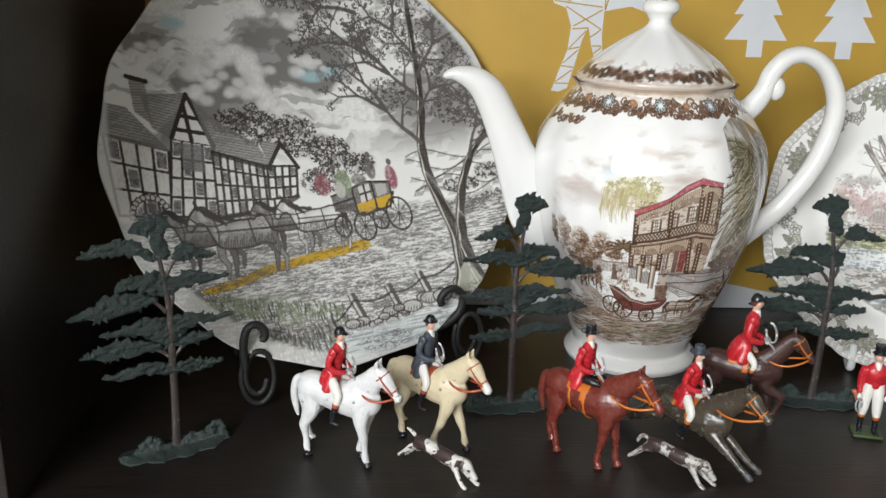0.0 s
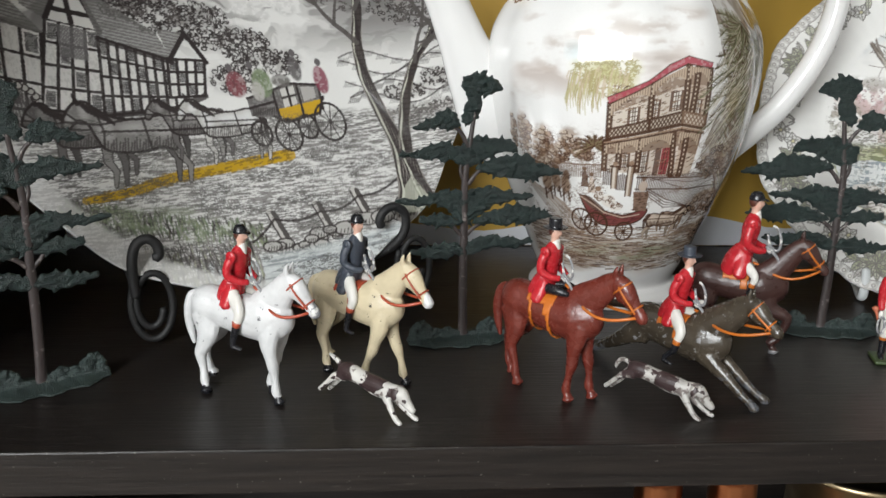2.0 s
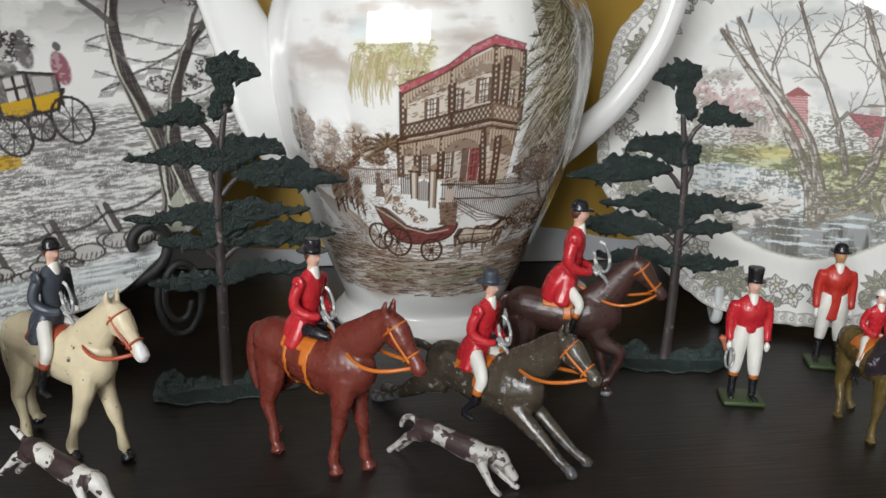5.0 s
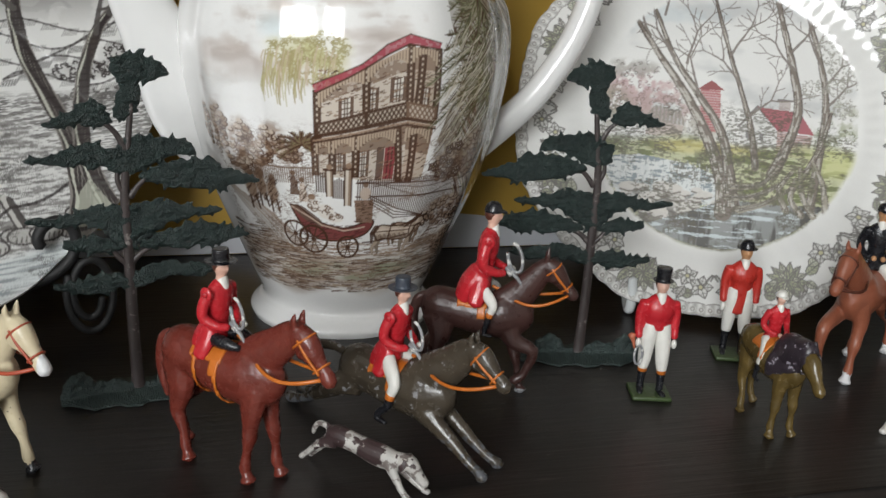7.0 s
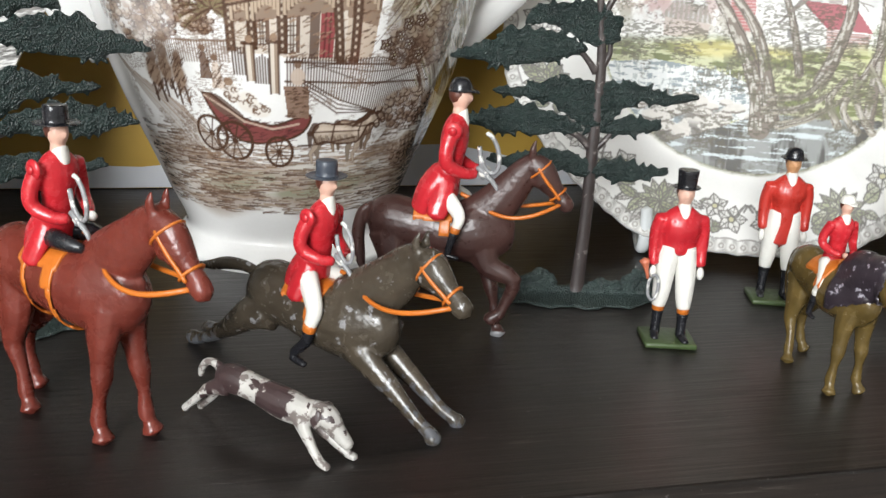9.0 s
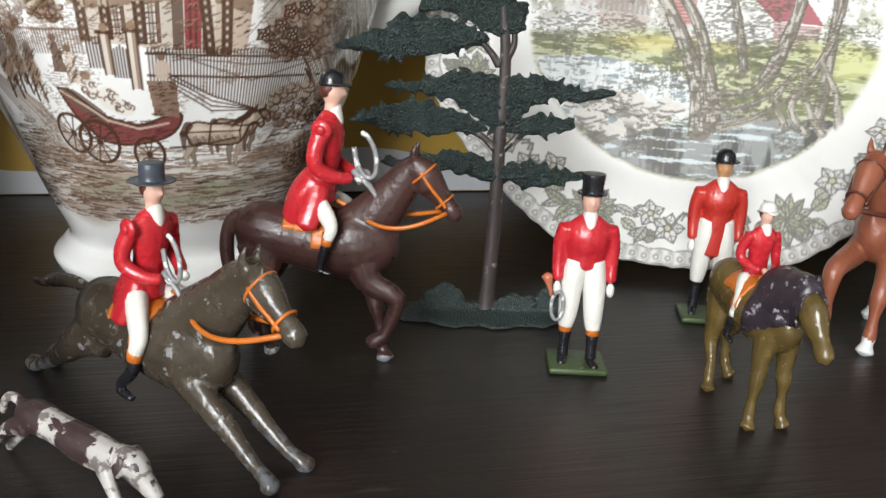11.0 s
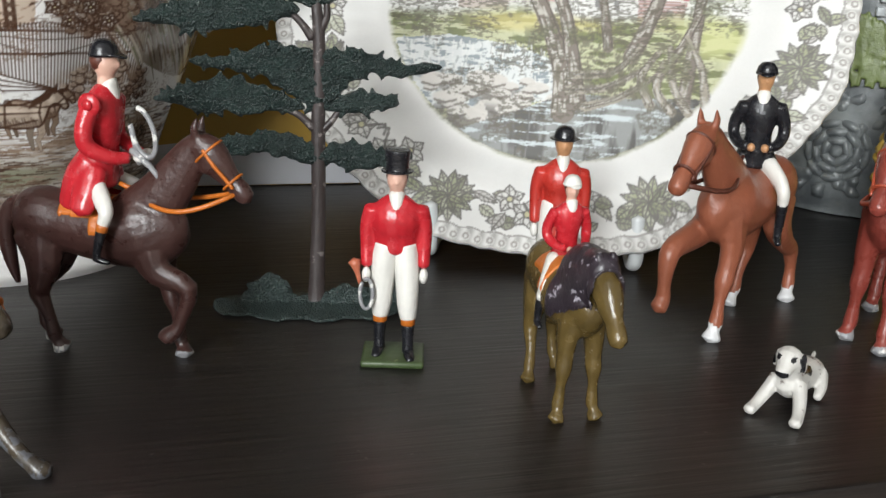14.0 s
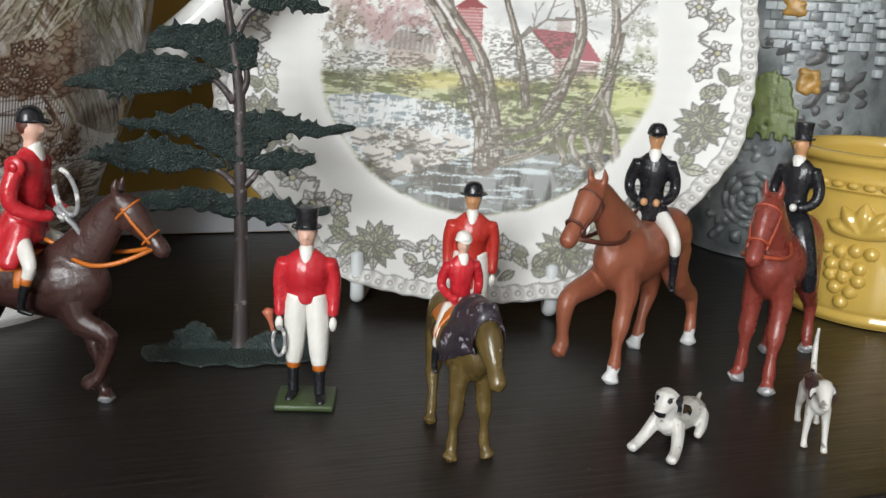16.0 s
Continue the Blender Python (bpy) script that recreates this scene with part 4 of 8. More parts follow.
    # leaning trunks with roots
    bark, lit = (0.20, 0.17, 0.145), (0.52, 0.49, 0.44)

    def trunk(pts, w0, w1, tone=bark):
        p = spline(pts, 8)
        cv.line(p, w0, tone, 1, w1)
        for k in range(3):
            q = [(x - (0.7 - 0.45 * k) * (w0 + (w1 - w0) * i / len(p)) + 0.35 * math.sin(i * 0.7 + 2 * k), y) for i, (x, y) in enumerate(p)]
            for i in range(0, len(q) - 5, 4 + k):
                cv.line(q[i:i + 4], w0 * 0.13, lit, 0.8, w0 * 0.06)
        for k in (0, 4):
            o = (k - 2) / 2.2
            cv.line([(x + o * (w0 + (w1 - w0) * i / len(p)) * 0.95 + 0.3 * math.sin(i * 1.1 + k), y) for i, (x, y) in enumerate(p)], 0.15, (0.075, 0.062, 0.055), 0.8)
    trunk([(6, -48), (5, -34), (0, -20), (-9, -2), (-19, 14), (-33, 32), (-47, 51)], 4.6, 1.2)
    trunk([(11, -44), (8, -28), (2, -6), (-12, 14), (-26, 33), (-38, 58)], 3.4, 0.9)
    trunk([(21, -23), (18, -6), (14, 8), (3, 38), (-7, 68)], 2.0, 0.8)
    trunk([(30, -26), (36, -12), (41, 8), (37, 30), (32, 48), (26, 69)], 3.2, 1.2)
    trunk([(50, -42), (53, -16), (55, 12), (50, 38), (42, 62)], 2.6, 1.0)
    trunk([(40, -34), (48, -22), (54, -8), (58, 8)], 2.0, 0.9)
    for a, b, c in (((8, -40), (22, -38), (36, -30)), ((10, -34), (24, -32), (33, -22)), ((38, -44), (34, -34), (40, -24)), ((52, -46), (46, -36), (44, -22)), ((58, -44), (56, -30), (50, -18)), ((14, -46), (26, -42), (38, -34)), ((46, -46), (40, -38), (42, -28))):
        trunk([a, b, c], 1.8, 1.0, (0.33, 0.30, 0.25))
    for x, y, a, l in ((-26, 33, 2.2, 18), (-40, 44, 2.0, 14), (-12, 14, 1.7, 20), (-19, 30, 1.4, 18), (10, 20, 2.2, 16), (4, 36, 1.0, 18), (38, 30, 2.3, 18), (36, 40, 1.0, 16), (53, 20, 1.0, 16), (51, 34, 2.0, 16), (-33, 56, 1.5, 12), (28, 60, 1.9, 10), (56, 12, 0.6, 14), (16, 4, 0.8, 14)):
        cv.branch(x, y, a, l, 0.55, 3, rnd, (0.22, 0.19, 0.17), None, 0.75)
    for x, y in ((60, 22), (64, 12), (58, 34), (55, 44), (66, 26), (48, 20)):
        cv.scribble(x, y, 6, 6, 40, rnd, (0.33, 0.32, 0.28), 0.8, 0.18, 0.7)
    for x, y, rx, ry, c in ((20, -34, 26, 8, (0.16, 0.15, 0.11)), (46, -30, 14, 10, (0.19, 0.19, 0.12)), (-50, -16, 18, 5, (0.15, 0.16, 0.09)), (0, -20, 14, 4, (0.16, 0.17, 0.10)), (62, -10, 9, 8, (0.20, 0.21, 0.13)), (-28, -52, 26, 5, (0.12, 0.11, 0.10))):
        cv.oval(x, y, rx, ry, c, 0.8, lambda a, b: disc_at(a, b) * step(0.52, 0.60, fbm(a * 0.9, b, 0.28, 31)), 0.4)
    cv.lay(ev, disc * (1 - step(2, 14, v)) * step(0.47, 0.56, fbm(u * 0.8, v, 0.11, 71)) * strokes(0.7, 1.6, 0.45, 72)(u, v) * 0.75, (0.11, 0.10, 0.075))
    # tidy the edge of the picture
    cv.lay(ev, step(R - 0.5, R + 1.5, d), PAPER)
    whole.rgb = cv.rgb
    cv = whole
    u, v = cv.u, cv.v
    # floral border
    inks = (0.17, 0.16, 0.15)
    greens = ((0.36, 0.38, 0.25), (0.48, 0.49, 0.38), (0.26, 0.27, 0.19), (0.50, 0.48, 0.45))
    for g in range(8):
        base = g * math.pi / 4 + math.pi / 8 + 0.04
        for k in range(17):
            t = base + (k - 8) * 0.030 + rnd.uniform(-0.02, 0.02)
            r = 93 + rnd.uniform(-5, 7)
            leaf(cv, r * math.cos(t), r * math.sin(t), t + rnd.uniform(-2.2, 2.2), rnd.uniform(6, 10), rnd.uniform(1.6, 2.8), rnd.choice(greens), inks)
        for k, q in ((-7.5, 88), (7.5, 89), (-10, 95), (10, 94)):
            t = base + k * 0.032
            flower(cv, q * math.cos(t), q * math.sin(t), rnd.uniform(5, 6.5), (0.67, 0.66, 0.63), 5, inks, rnd.uniform(0, 1))
        big = 95
        x, y = big * math.cos(base), big * math.sin(base)
        for ring, n, l in ((0, 13, 10.5), (1, 9, 7.0)):
            for i in range(n):
                leaf(cv, x, y, 2 * math.pi * i / n + ring * 0.3, l, l * 0.2, greens[(i + ring) % 3], inks, 2)
        for s in (-1, 1):
            t0 = base + s * 0.30
            pts = [((90 + 3 * math.sin(i * 0.9)) * math.cos(t0 + s * i * 0.016), (90 + 3 * math.sin(i * 0.9)) * math.sin(t0 + s * i * 0.016)) for i in range(8)]
            cv.line(pts, 0.4, inks, 0.9)
    # beaded rim
    a = np.arctan2(v, u)
    rim_r = octagon(a)
    gap = rim_r - np.hypot(u, v)
    cv.lay(ev, step(5.6, 5.2, gap) * 0.8 * (0.55 + 0.45 * np.sin(a * 150)), (0.33, 0.315, 0.295))
    cv.lay(ev, (np.abs(gap - 5.8) < 0.4) * 0.8, (0.26, 0.245, 0.23))
    for i in range(150):
        t = 2 * math.pi * i / 150
        r = float(octagon(np.array(t))) - 2.6
        cv.oval(r * math.cos(t), r * math.sin(t), 1.7, 1.7, (0.66, 0.65, 0.62), 0.9)
        cv.ring(r * math.cos(t), r * math.sin(t), 1.0, 0.22, (0.34, 0.32, 0.30), 0.8)
    cv.lay(ev, step(1.1, 0.4, gap) * 0.7, (0.40, 0.38, 0.35))


def disc_at(a, b):
    return (np.hypot(a - 3.0, b - 2.0) < 69.0) * 1.0


SEPIA = (0.085, 0.047, 0.030)


def scrolls(cv, z, height, span, rnd, top_line=True):
    """Brown rococo scrollwork with small blue flowers."""
    a0, a1 = span
    x = a0
    while x < a1:
        r = height * rnd.uniform(0.20, 0.32)
        y = z + rnd.uniform(-0.28, 0.22) * height
        turn = rnd.choice((-1, 1))
        cv.line([(x + r * (1 - i / 16) * math.cos(turn * i * 0.55), y + r * (1 - i / 16) * math.sin(turn * i * 0.55)) for i in range(15)], 0.6, (0.17, 0.10, 0.065), 0.85, 0.25)
        if rnd.random() < 0.8:
            leaf(cv, x, y, rnd.uniform(0, 6.28), height * 0.4, height * 0.12, rnd.choice(((0.42, 0.33, 0.25), (0.55, 0.47, 0.38), (0.34, 0.33, 0.26))), SEPIA, 3)
        x += height * rnd.uniform(0.20, 0.34)


def hatch(cv, area, n, rnd, length, colours, w=0.2, lean=0.0, keep=None):
    """Engraver's lines: n fine strokes scattered over area (x0, x1, y0, y1)."""
    x0, x1, y0, y1 = area
    for _ in range(n):
        x, y = rnd.uniform(x0, x1), rnd.uniform(y0, y1)
        if keep and not keep(x, y):
            continue
        l = rnd.uniform(0.4, 1.0) * length
        b = rnd.uniform(-0.5, 0.5)
        cv.line([(x, y), (x + l * 0.5, y + lean * l * 0.5 + b), (x + l, y + lean * l)], w * rnd.uniform(0.7, 1.3), rnd.choice(colours), 0.85, w * 0.5)


def bushy(cv, x, y, rx, ry, rnd, dark, mid, pale):
    """A round engraved tree: dark underside, curled leaves, lit crown."""
    cv.oval(x, y, rx, ry, mid, 0.75, lambda a, b: 0.45 + 0.55 * step(0.38, 0.6, value_noise(a, b, 0.7, 4)), 0.3)
    for _ in range(int(rx * ry * 0.5) + 5):
        t, q = rnd.uniform(0, 6.28), math.sqrt(rnd.uniform(0, 1))
        px, py = x + rx * 0.9 * q * math.cos(t), y + ry * 0.9 * q * math.sin(t)
        r = rnd.uniform(0.9, 1.7)
        cv.oval(px, py, r, r * 0.8, pale if py > y - ry * 0.1 and px < x + rx * 0.3 else mid, 0.7, None, 0.4)
        cv.line([(px + r * math.cos(k * 0.7 - 2.6), py + r * 0.8 * math.sin(k * 0.7 - 2.6)) for k in range(6)], 0.2, dark, 0.85)
    cv.scribble(x + rx * 0.25, y - ry * 0.35, rx * 0.7, ry * 0.6, int(rx * ry * 0.45), rnd, dark, 0.8, 0.2)


def frond(cv, x, y, ang, l, droop, rnd, colours, wide=5.0):
    """A palm frond: a bowed rib with leaflets hanging from both sides."""
    pts = []
    for i in range(9):
        t = i / 8
        pts.append((x + l * t * math.cos(ang), y + l * t * math.sin(ang) - droop * t * t))
    for i in range(26):
        t = i / 26 * 8
        k = int(t)
        px, py = pts[k][0] + (pts[k + 1][0] - pts[k][0]) * (t - k), pts[k][1] + (pts[k + 1][1] - pts[k][1]) * (t - k)
        for sd in (-1, 1):
            b = ang + sd * rnd.uniform(0.35, 0.75) - 0.25 * droop / max(l, 1)
            ll = wide * (1 - 0.6 * i / 26) * rnd.uniform(0.8, 1.25)
            cv.line([(px, py), (px + ll * math.cos(b), py + ll * math.sin(b) - 0.12 * ll)], 0.26, rnd.choice(colours), 0.85, 0.1)
    cv.line(pts, 0.35, colours[0], 0.9, 0.15)


def lattice(cv, quad, cols, rows, paper, ink, w=0.25):
    """Ironwork in a quad a (top left), b (top right), c (low right), d (low left): crossed bars and rings."""
    a, b, c, d = (np.array(q, float) for q in quad)
    cv.poly([a, b, c, d], paper, 0.92)
    at = lambda s, t: (a + (b - a) * s) * (1 - t) + (d + (c - d) * s) * t
    for i in range(cols):
        for j in range(rows):
            cv.line([at(i / cols, j / rows), at((i + 1) / cols, (j + 1) / rows)], w, ink, 0.85)
            cv.line([at((i + 1) / cols, j / rows), at(i / cols, (j + 1) / rows)], w, ink, 0.85)
    for t in (0, 1):
        cv.line([at(0, t), at(1, t)], w * 1.5, ink, 0.95)
        cv.line([at(t, 0), at(t, 1)], w * 1.5, ink, 0.95)


def sash(cv, x0, x1, y0, y1, rise, rnd):
    """A tall window: dark shutters, pale panes with glazing bars."""
    cv.poly([(x0, y0), (x1, y0 + rise), (x1, y1 + rise), (x0, y1)], (0.12, 0.07, 0.05), 0.95)
    m = (x1 - x0) * 0.24
    cv.poly([(x0 + m, y0 + 0.5), (x1 - m, y0 + rise + 0.5), (x1 - m, y1 + rise - 0.6), (x0 + m, y1 - 0.6)], (0.70, 0.66, 0.60), 1)
    for i in range(1, 4):
        y = y0 + (y1 - y0) * i / 4
        cv.line([(x0 + m, y + rise * 0.25), (x1 - m, y + rise * 0.75)], 0.22, SEPIA, 0.9)
    for k in (1, 2):
        x = x0 + m + (x1 - x0 - 2 * m) * k / 3
        cv.line([(x, y0 + rise * 0.5), (x, y1 + rise * 0.5)], 0.2, SEPIA, 0.9)


def draw_pot(cv):
    rnd = random.Random(54)
    cv.bold = 1.2
    u, v = cv.u, cv.v
    ev = (slice(None), slice(None))
    front = step(-66, -52, u) * (1 - step(66, 78, u))
    dark, mid, pale = (0.070, 0.034, 0.020), (0.28, 0.185, 0.125), (0.58, 0.48, 0.39)
    brown = (0.17, 0.105, 0.07)
    # drifting sky: soft brown undersides, pale tops
    cl = fbm(u * 0.8 - v * 0.3, v * 1.7, 0.035, 5, 5)
    sky = front * step(118, 134, v) * (1 - step(166, 174, v))
    cv.lay(ev, sky * step(0.48, 0.60, cl) * 0.45, (0.45, 0.36, 0.31))
    cv.lay(ev, sky * step(0.58, 0.68, cl) * 0.4, (0.34, 0.26, 0.22))
    for x, y, rx, ry in ((-36, 151, 9, 5), (-22, 156, 11, 3.6), (-6, 161, 14, 4.5), (12, 167, 10, 3.5), (-54, 124, 8, 7), (-44, 140, 6, 4), (6, 152, 9, 3)):
        cv.oval(x, y - 1.2, rx, ry, (0.42, 0.33, 0.28), 0.55, lambda a, b: step(0.32, 0.6, fbm(a, b * 1.6, 0.12, 5)), 0.5)
        cv.oval(x + 1, y + 1.6, rx * 0.8, ry * 0.6, (0.80, 0.79, 0.77), 0.6, None, 0.6)
    cv.oval(-30, 146, 5, 4.5, (0.50, 0.64, 0.68), 0.45, None, 0.8)
    # earth bank: a tan wash under many fine bowed lines
    low = (1 - step(50, 64, v + 0.10 * np.abs(u))) * step(21, 29, v + 3 * np.sin(u * 0.13)) * step(-78, -66, u) * (1 - step(72, 90, u))
    cv.lay(ev, low * 0.55, (0.50, 0.41, 0.33))
    cv.lay(ev, low * step(0.46, 0.62, fbm(u * 0.5, v * 1.6, 0.06, 15)) * 0.6, (0.27, 0.19, 0.14))
    cv.oval(-2, 36, 34, 5, (0.20, 0.26, 0.14), 0.55, lambda a, b: step(0.35, 0.6, fbm(a * 0.5, b, 0.12, 3)), 0.5)
    cv.oval(20, 43, 24, 3, (0.62, 0.60, 0.55), 0.6, None, 0.6)
    hatch(cv, (-70, 72, 24, 62), 1500, rnd, 9, (dark, brown, brown, (0.36, 0.27, 0.20)), 0.24, 0.02, lambda x, y: y + 0.10 * abs(x) < 60 + 3 * math.sin(x))
    # pale drive and its curve to the side
    cv.poly(spline([(-50, 82), (-38, 84), (-22, 80), (-8, 72), (12, 68), (32, 66), (34, 58), (22, 47), (0, 45), (-30, 47), (-42, 62), (-50, 82)], 5), (0.77, 0.76, 0.74), 0.95)
    hatch(cv, (-36, 30, 45, 52), 170, rnd, 8, (brown, mid), 0.2, 0.03)
    # grey sweep of road to the far side
    for k in range(60):
        x = -70 + k * 0.55
        cv.line([(x, 84 - 0.35 * k), (x + 12, 74 - 0.4 * k), (x + 26, 52 - 0.15 * k)], 0.3, rnd.choice(((0.42, 0.38, 0.35), (0.55, 0.51, 0.47), mid)), 0.55, 0.15)
    # park trees, cypresses, wall and palms
    for x, y, rx, ry in ((-63, 101, 3.0, 10), (-57, 100, 3.2, 12), (-54.5, 102, 3.0, 10)):
        bushy(cv, x, y, rx, ry, rnd, dark, mid, (0.42, 0.33, 0.26))
    for x, y, rx, ry in ((-46, 98, 5.5, 9), (-50, 90, 5, 7), (-33, 100, 5, 7), (-38, 93, 5, 6), (-27, 94, 4.5, 5), (-44, 86, 6, 5)):
        bushy(cv, x, y, rx, ry, rnd, dark, mid, pale)
    for x in np.arange(-42, -19, 0.8):
        cv.line([(x, 82 + 0.05 * x), (x, 89 + 0.05 * x)], 0.2, brown, 0.8)
    cv.line([(-42, 87), (-19, 88)], 0.35, brown, 0.85)
    for k in range(11):
        frond(cv, -22.5, 98, radians(-25 + k * 23), 8.5, 3.0, rnd, (dark, brown, (0.20, 0.17, 0.09)), 2.2)
    # team waiting by the side
    for x, y in ((-46, 75), (-41, 77), (-36, 75)):
        cv.oval(x, y, 2.6, 5.5, mid, 0.95, None, 0.3)
        cv.oval(x + 0.8, y + 6, 1.6, 2.4, brown, 0.95, None, 0.3)
        hatch(cv, (x - 2.6, x + 2, y - 10, y + 6), 26, rnd, 2.4, (dark, brown), 0.24, 1.2)
        for o in (-1.4, 1.2):
            cv.line([(x + o, y - 4), (x + o * 1.3, y - 10)], 0.4, dark, 0.9)
    # willow
    for x, y, rx, ry in ((-24, 137, 9, 6.5), (-15, 138, 8, 7), (-19, 131, 11, 7)):
        cv.oval(x, y, rx, ry, (0.52, 0.50, 0.26), 0.6, lambda a, b: 0.3 + 0.7 * step(0.4, 0.6, fbm(a, b, 0.2, 6)), 0.35)
        cv.scribble(x, y, rx * 0.95, ry * 0.95, 90, rnd, (0.34, 0.30, 0.15), 0.8, 0.2, 0.75)
    for k in range(120):
        x = rnd.uniform(-34, -9)
        y = 132 + rnd.uniform(-7, 7)
        l = rnd.uniform(5, 15) * (0.6 + 0.4 * math.cos((x + 21) * 0.1))
        cv.line([(x, y), (x - 0.8, y - l * 0.6), (x - 0.5, y - l)], 0.24, rnd.choice(((0.36, 0.31, 0.15), (0.46, 0.42, 0.22), (0.50, 0.40, 0.28))), 0.8, 0.12)
    # the villa: walls
    cream, shade = (0.58, 0.51, 0.44), (0.20, 0.13, 0.09)
    cv.poly([(-17.4, 85), (-17.3, 120.5), (-2.2, 131.5), (11.2, 140.2), (12.5, 82)], cream, 1)
    cv.poly([(11.2, 140.2), (20.8, 138.6), (21.4, 108), (20, 84), (12.5, 82)], (0.50, 0.41, 0.33), 1)
    cv.poly([(-17.3, 120.5), (-2.2, 131.5), (11.2, 140.2), (11.4, 131), (-2, 124), (-17.2, 115.5)], shade, 0.8, lambda a, b: 0.5 + 0.5 * (value_noise(a, b, 1.0, 2) > 0.35))
    cv.poly([(11.2, 140.2), (20.8, 138.6), (20.9, 130), (11.4, 131)], shade, 0.75)
    cv.poly([(-17.6, 99.5), (-1.7, 104.5), (11.9, 108), (12.1, 99), (-1.7, 96.5), (-17.6, 94)], shade, 0.85)
    cv.poly([(12, 108), (21.4, 106), (20.4, 94), (12.1, 97)], shade, 0.85)
    for x0, x1, y0, y1, r in ((-10.6, -5.8, 109.5, 118.5, 1.2), (-3.0, 1.8, 113.5, 122.5, 1.2), (5.4, 10.6, 117, 127, 1.2), (14.5, 18.5, 114, 124, -0.6), (-12.0, -8.0, 87, 95, 0.5), (-4.4, -0.2, 84.5, 96.5, 0.5)):
        sash(cv, x0, x1, y0, y1, r, rnd)
    cv.poly([(5.2, 83.5), (9.0, 83.5), (8.8, 98.5), (5.2, 97.8)], (0.27, 0.055, 0.06), 0.98)
    for x in (6.4, 7.7):
        cv.line([(x, 84), (x, 98)], 0.25, (0.12, 0.03, 0.03), 0.9)
    for x0, x1 in ((2.2, 4.8), (9.2, 10.8)):
        cv.poly([(x0, 83), (x0, 98), (x1, 98.5), (x1, 83)], (0.10, 0.06, 0.045), 0.9)
    hatch(cv, (-17, 20, 83, 130), 520, rnd, 2.0, (dark, brown, mid), 0.2, 0.5)
    # columns and hanging fretwork
    for x, xb, y0, y1 in ((-17.2, -17.3, 101.5, 121), (-2.4, -1.8, 107, 132), (11.4, 12.0, 110.5, 140.5), (15.3, 14.6, 110.5, 139.6), (20.6, 21.2, 108, 138.8), (-18.3, -18.4, 85, 101), (-12.7, -12.5, 86, 101), (-4.9, -4.7, 85, 103.5), (8.8, 11.2, 82.5, 106.5), (14.5, 15.1, 82.5, 106.5)):
        wd = 0.85
        lattice(cv, ((x - wd, y1), (x + wd, y1), (xb + wd, y0), (xb - wd, y0)), 1, max(3, int((y1 - y0) / 2.2)), (0.50, 0.42, 0.34), dark, 0.26)
    for (xa, ya), (xb, yb) in (((-16.4, 120.2), (-3.2, 130.6)), ((-1.6, 131.4), (10.4, 139)), ((12.4, 139.4), (20, 137.8)), ((-17.5, 100), (-13.4, 100.6)), ((-12, 100.6), (-5.6, 102.4)), ((-4, 102.8), (8.2, 105.4)), ((12, 106), (20, 105))):
        n = max(4, int((xb - xa) / 0.9))
        for i in range(n + 1):
            t = i / n
            x, y = xa + (xb - xa) * t, ya + (yb - ya) * t
            drop = 1.2 + 4.0 * abs(2 * t - 1) ** 2.2
            cv.line([(x, y), (x, y - drop)], 0.42, (0.46, 0.36, 0.27), 0.95)
            cv.line([(x + 0.42, y), (x + 0.42, y - drop)], 0.16, dark, 0.9)
    # red eaves
    cv.poly([(-18.6, 123.6), (-8.2, 129.9), (-3.6, 132.8), (4.0, 140.6), (11.2, 144.8), (21.6, 141.4), (21.0, 138.8), (11.0, 140.9), (4.2, 136.6), (-2.2, 131.4), (-8.2, 126.8), (-17.6, 120.2)], (0.36, 0.060, 0.085), 0.97, lambda a, b: 0.85 + 0.15 * (value_noise(a, b, 0.8, 3) > 0.4))
    cv.line([(-17.6, 120.2), (-8.2, 126.8), (-2.2, 131.4), (4.2, 136.6), (11.0, 140.9), (21.0, 138.8)], 0.3, dark, 0.9)
    cv.line([(-18.6, 123.6), (-8.2, 129.9), (-3.6, 132.8), (4.0, 140.6), (11.2, 144.8), (21.6, 141.4)], 0.22, dark, 0.8)
    # balcony
    lattice(cv, ((-17.4, 107.2), (-1.9, 113.1), (-1.8, 107.4), (-17.6, 102.2)), 10, 2, (0.52, 0.45, 0.37), dark, 0.28)
    lattice(cv, ((-1.9, 113.1), (11.4, 117.2), (11.8, 110.8), (-1.8, 107.4)), 9, 2, (0.52, 0.45, 0.37), dark, 0.28)
    lattice(cv, ((11.4, 117.2), (21.3, 114.6), (21.5, 108.3), (11.8, 110.8)), 6, 2, (0.56, 0.48, 0.40), brown, 0.26)
    for o, w in ((0, 0.55), (-1.5, 0.3), (-2.4, 0.4)):
        cv.line([(-18.6, 101.6 + o), (-1.7, 106.8 + o), (11.9, 110.2 + o), (22, 107.9 + o)], w, dark if w > 0.3 else mid, 0.95)
    # gate, posts and railings
    for i in range(66):
        x = -3.5 + i * 0.82
        y0, y1 = 74 - 0.40 * min(max(x, 0), 22), 82.6
        cv.line([(x, y0), (x, y1)], 0.2, dark, 0.9)
        cv.line([(x - 0.2, y1), (x, y1 + 1.0)], 0.2, dark, 0.9)
    for o in (0, -6.5):
        cv.line([(-4, 82 + o), (13, 81.6 + o), (50, 81 + o)], 0.32, dark, 0.95)
    for i in range(7):
        x = -12.4 + i * 0.75
        cv.line([(x, 74.5), (x, 84 - 0.6 * abs(i - 3))], 0.22, dark, 0.95)
    for i in range(6):
        x = -18.4 + i * 0.8
        cv.line([(x, 77), (x, 86)], 0.22, dark, 0.95)
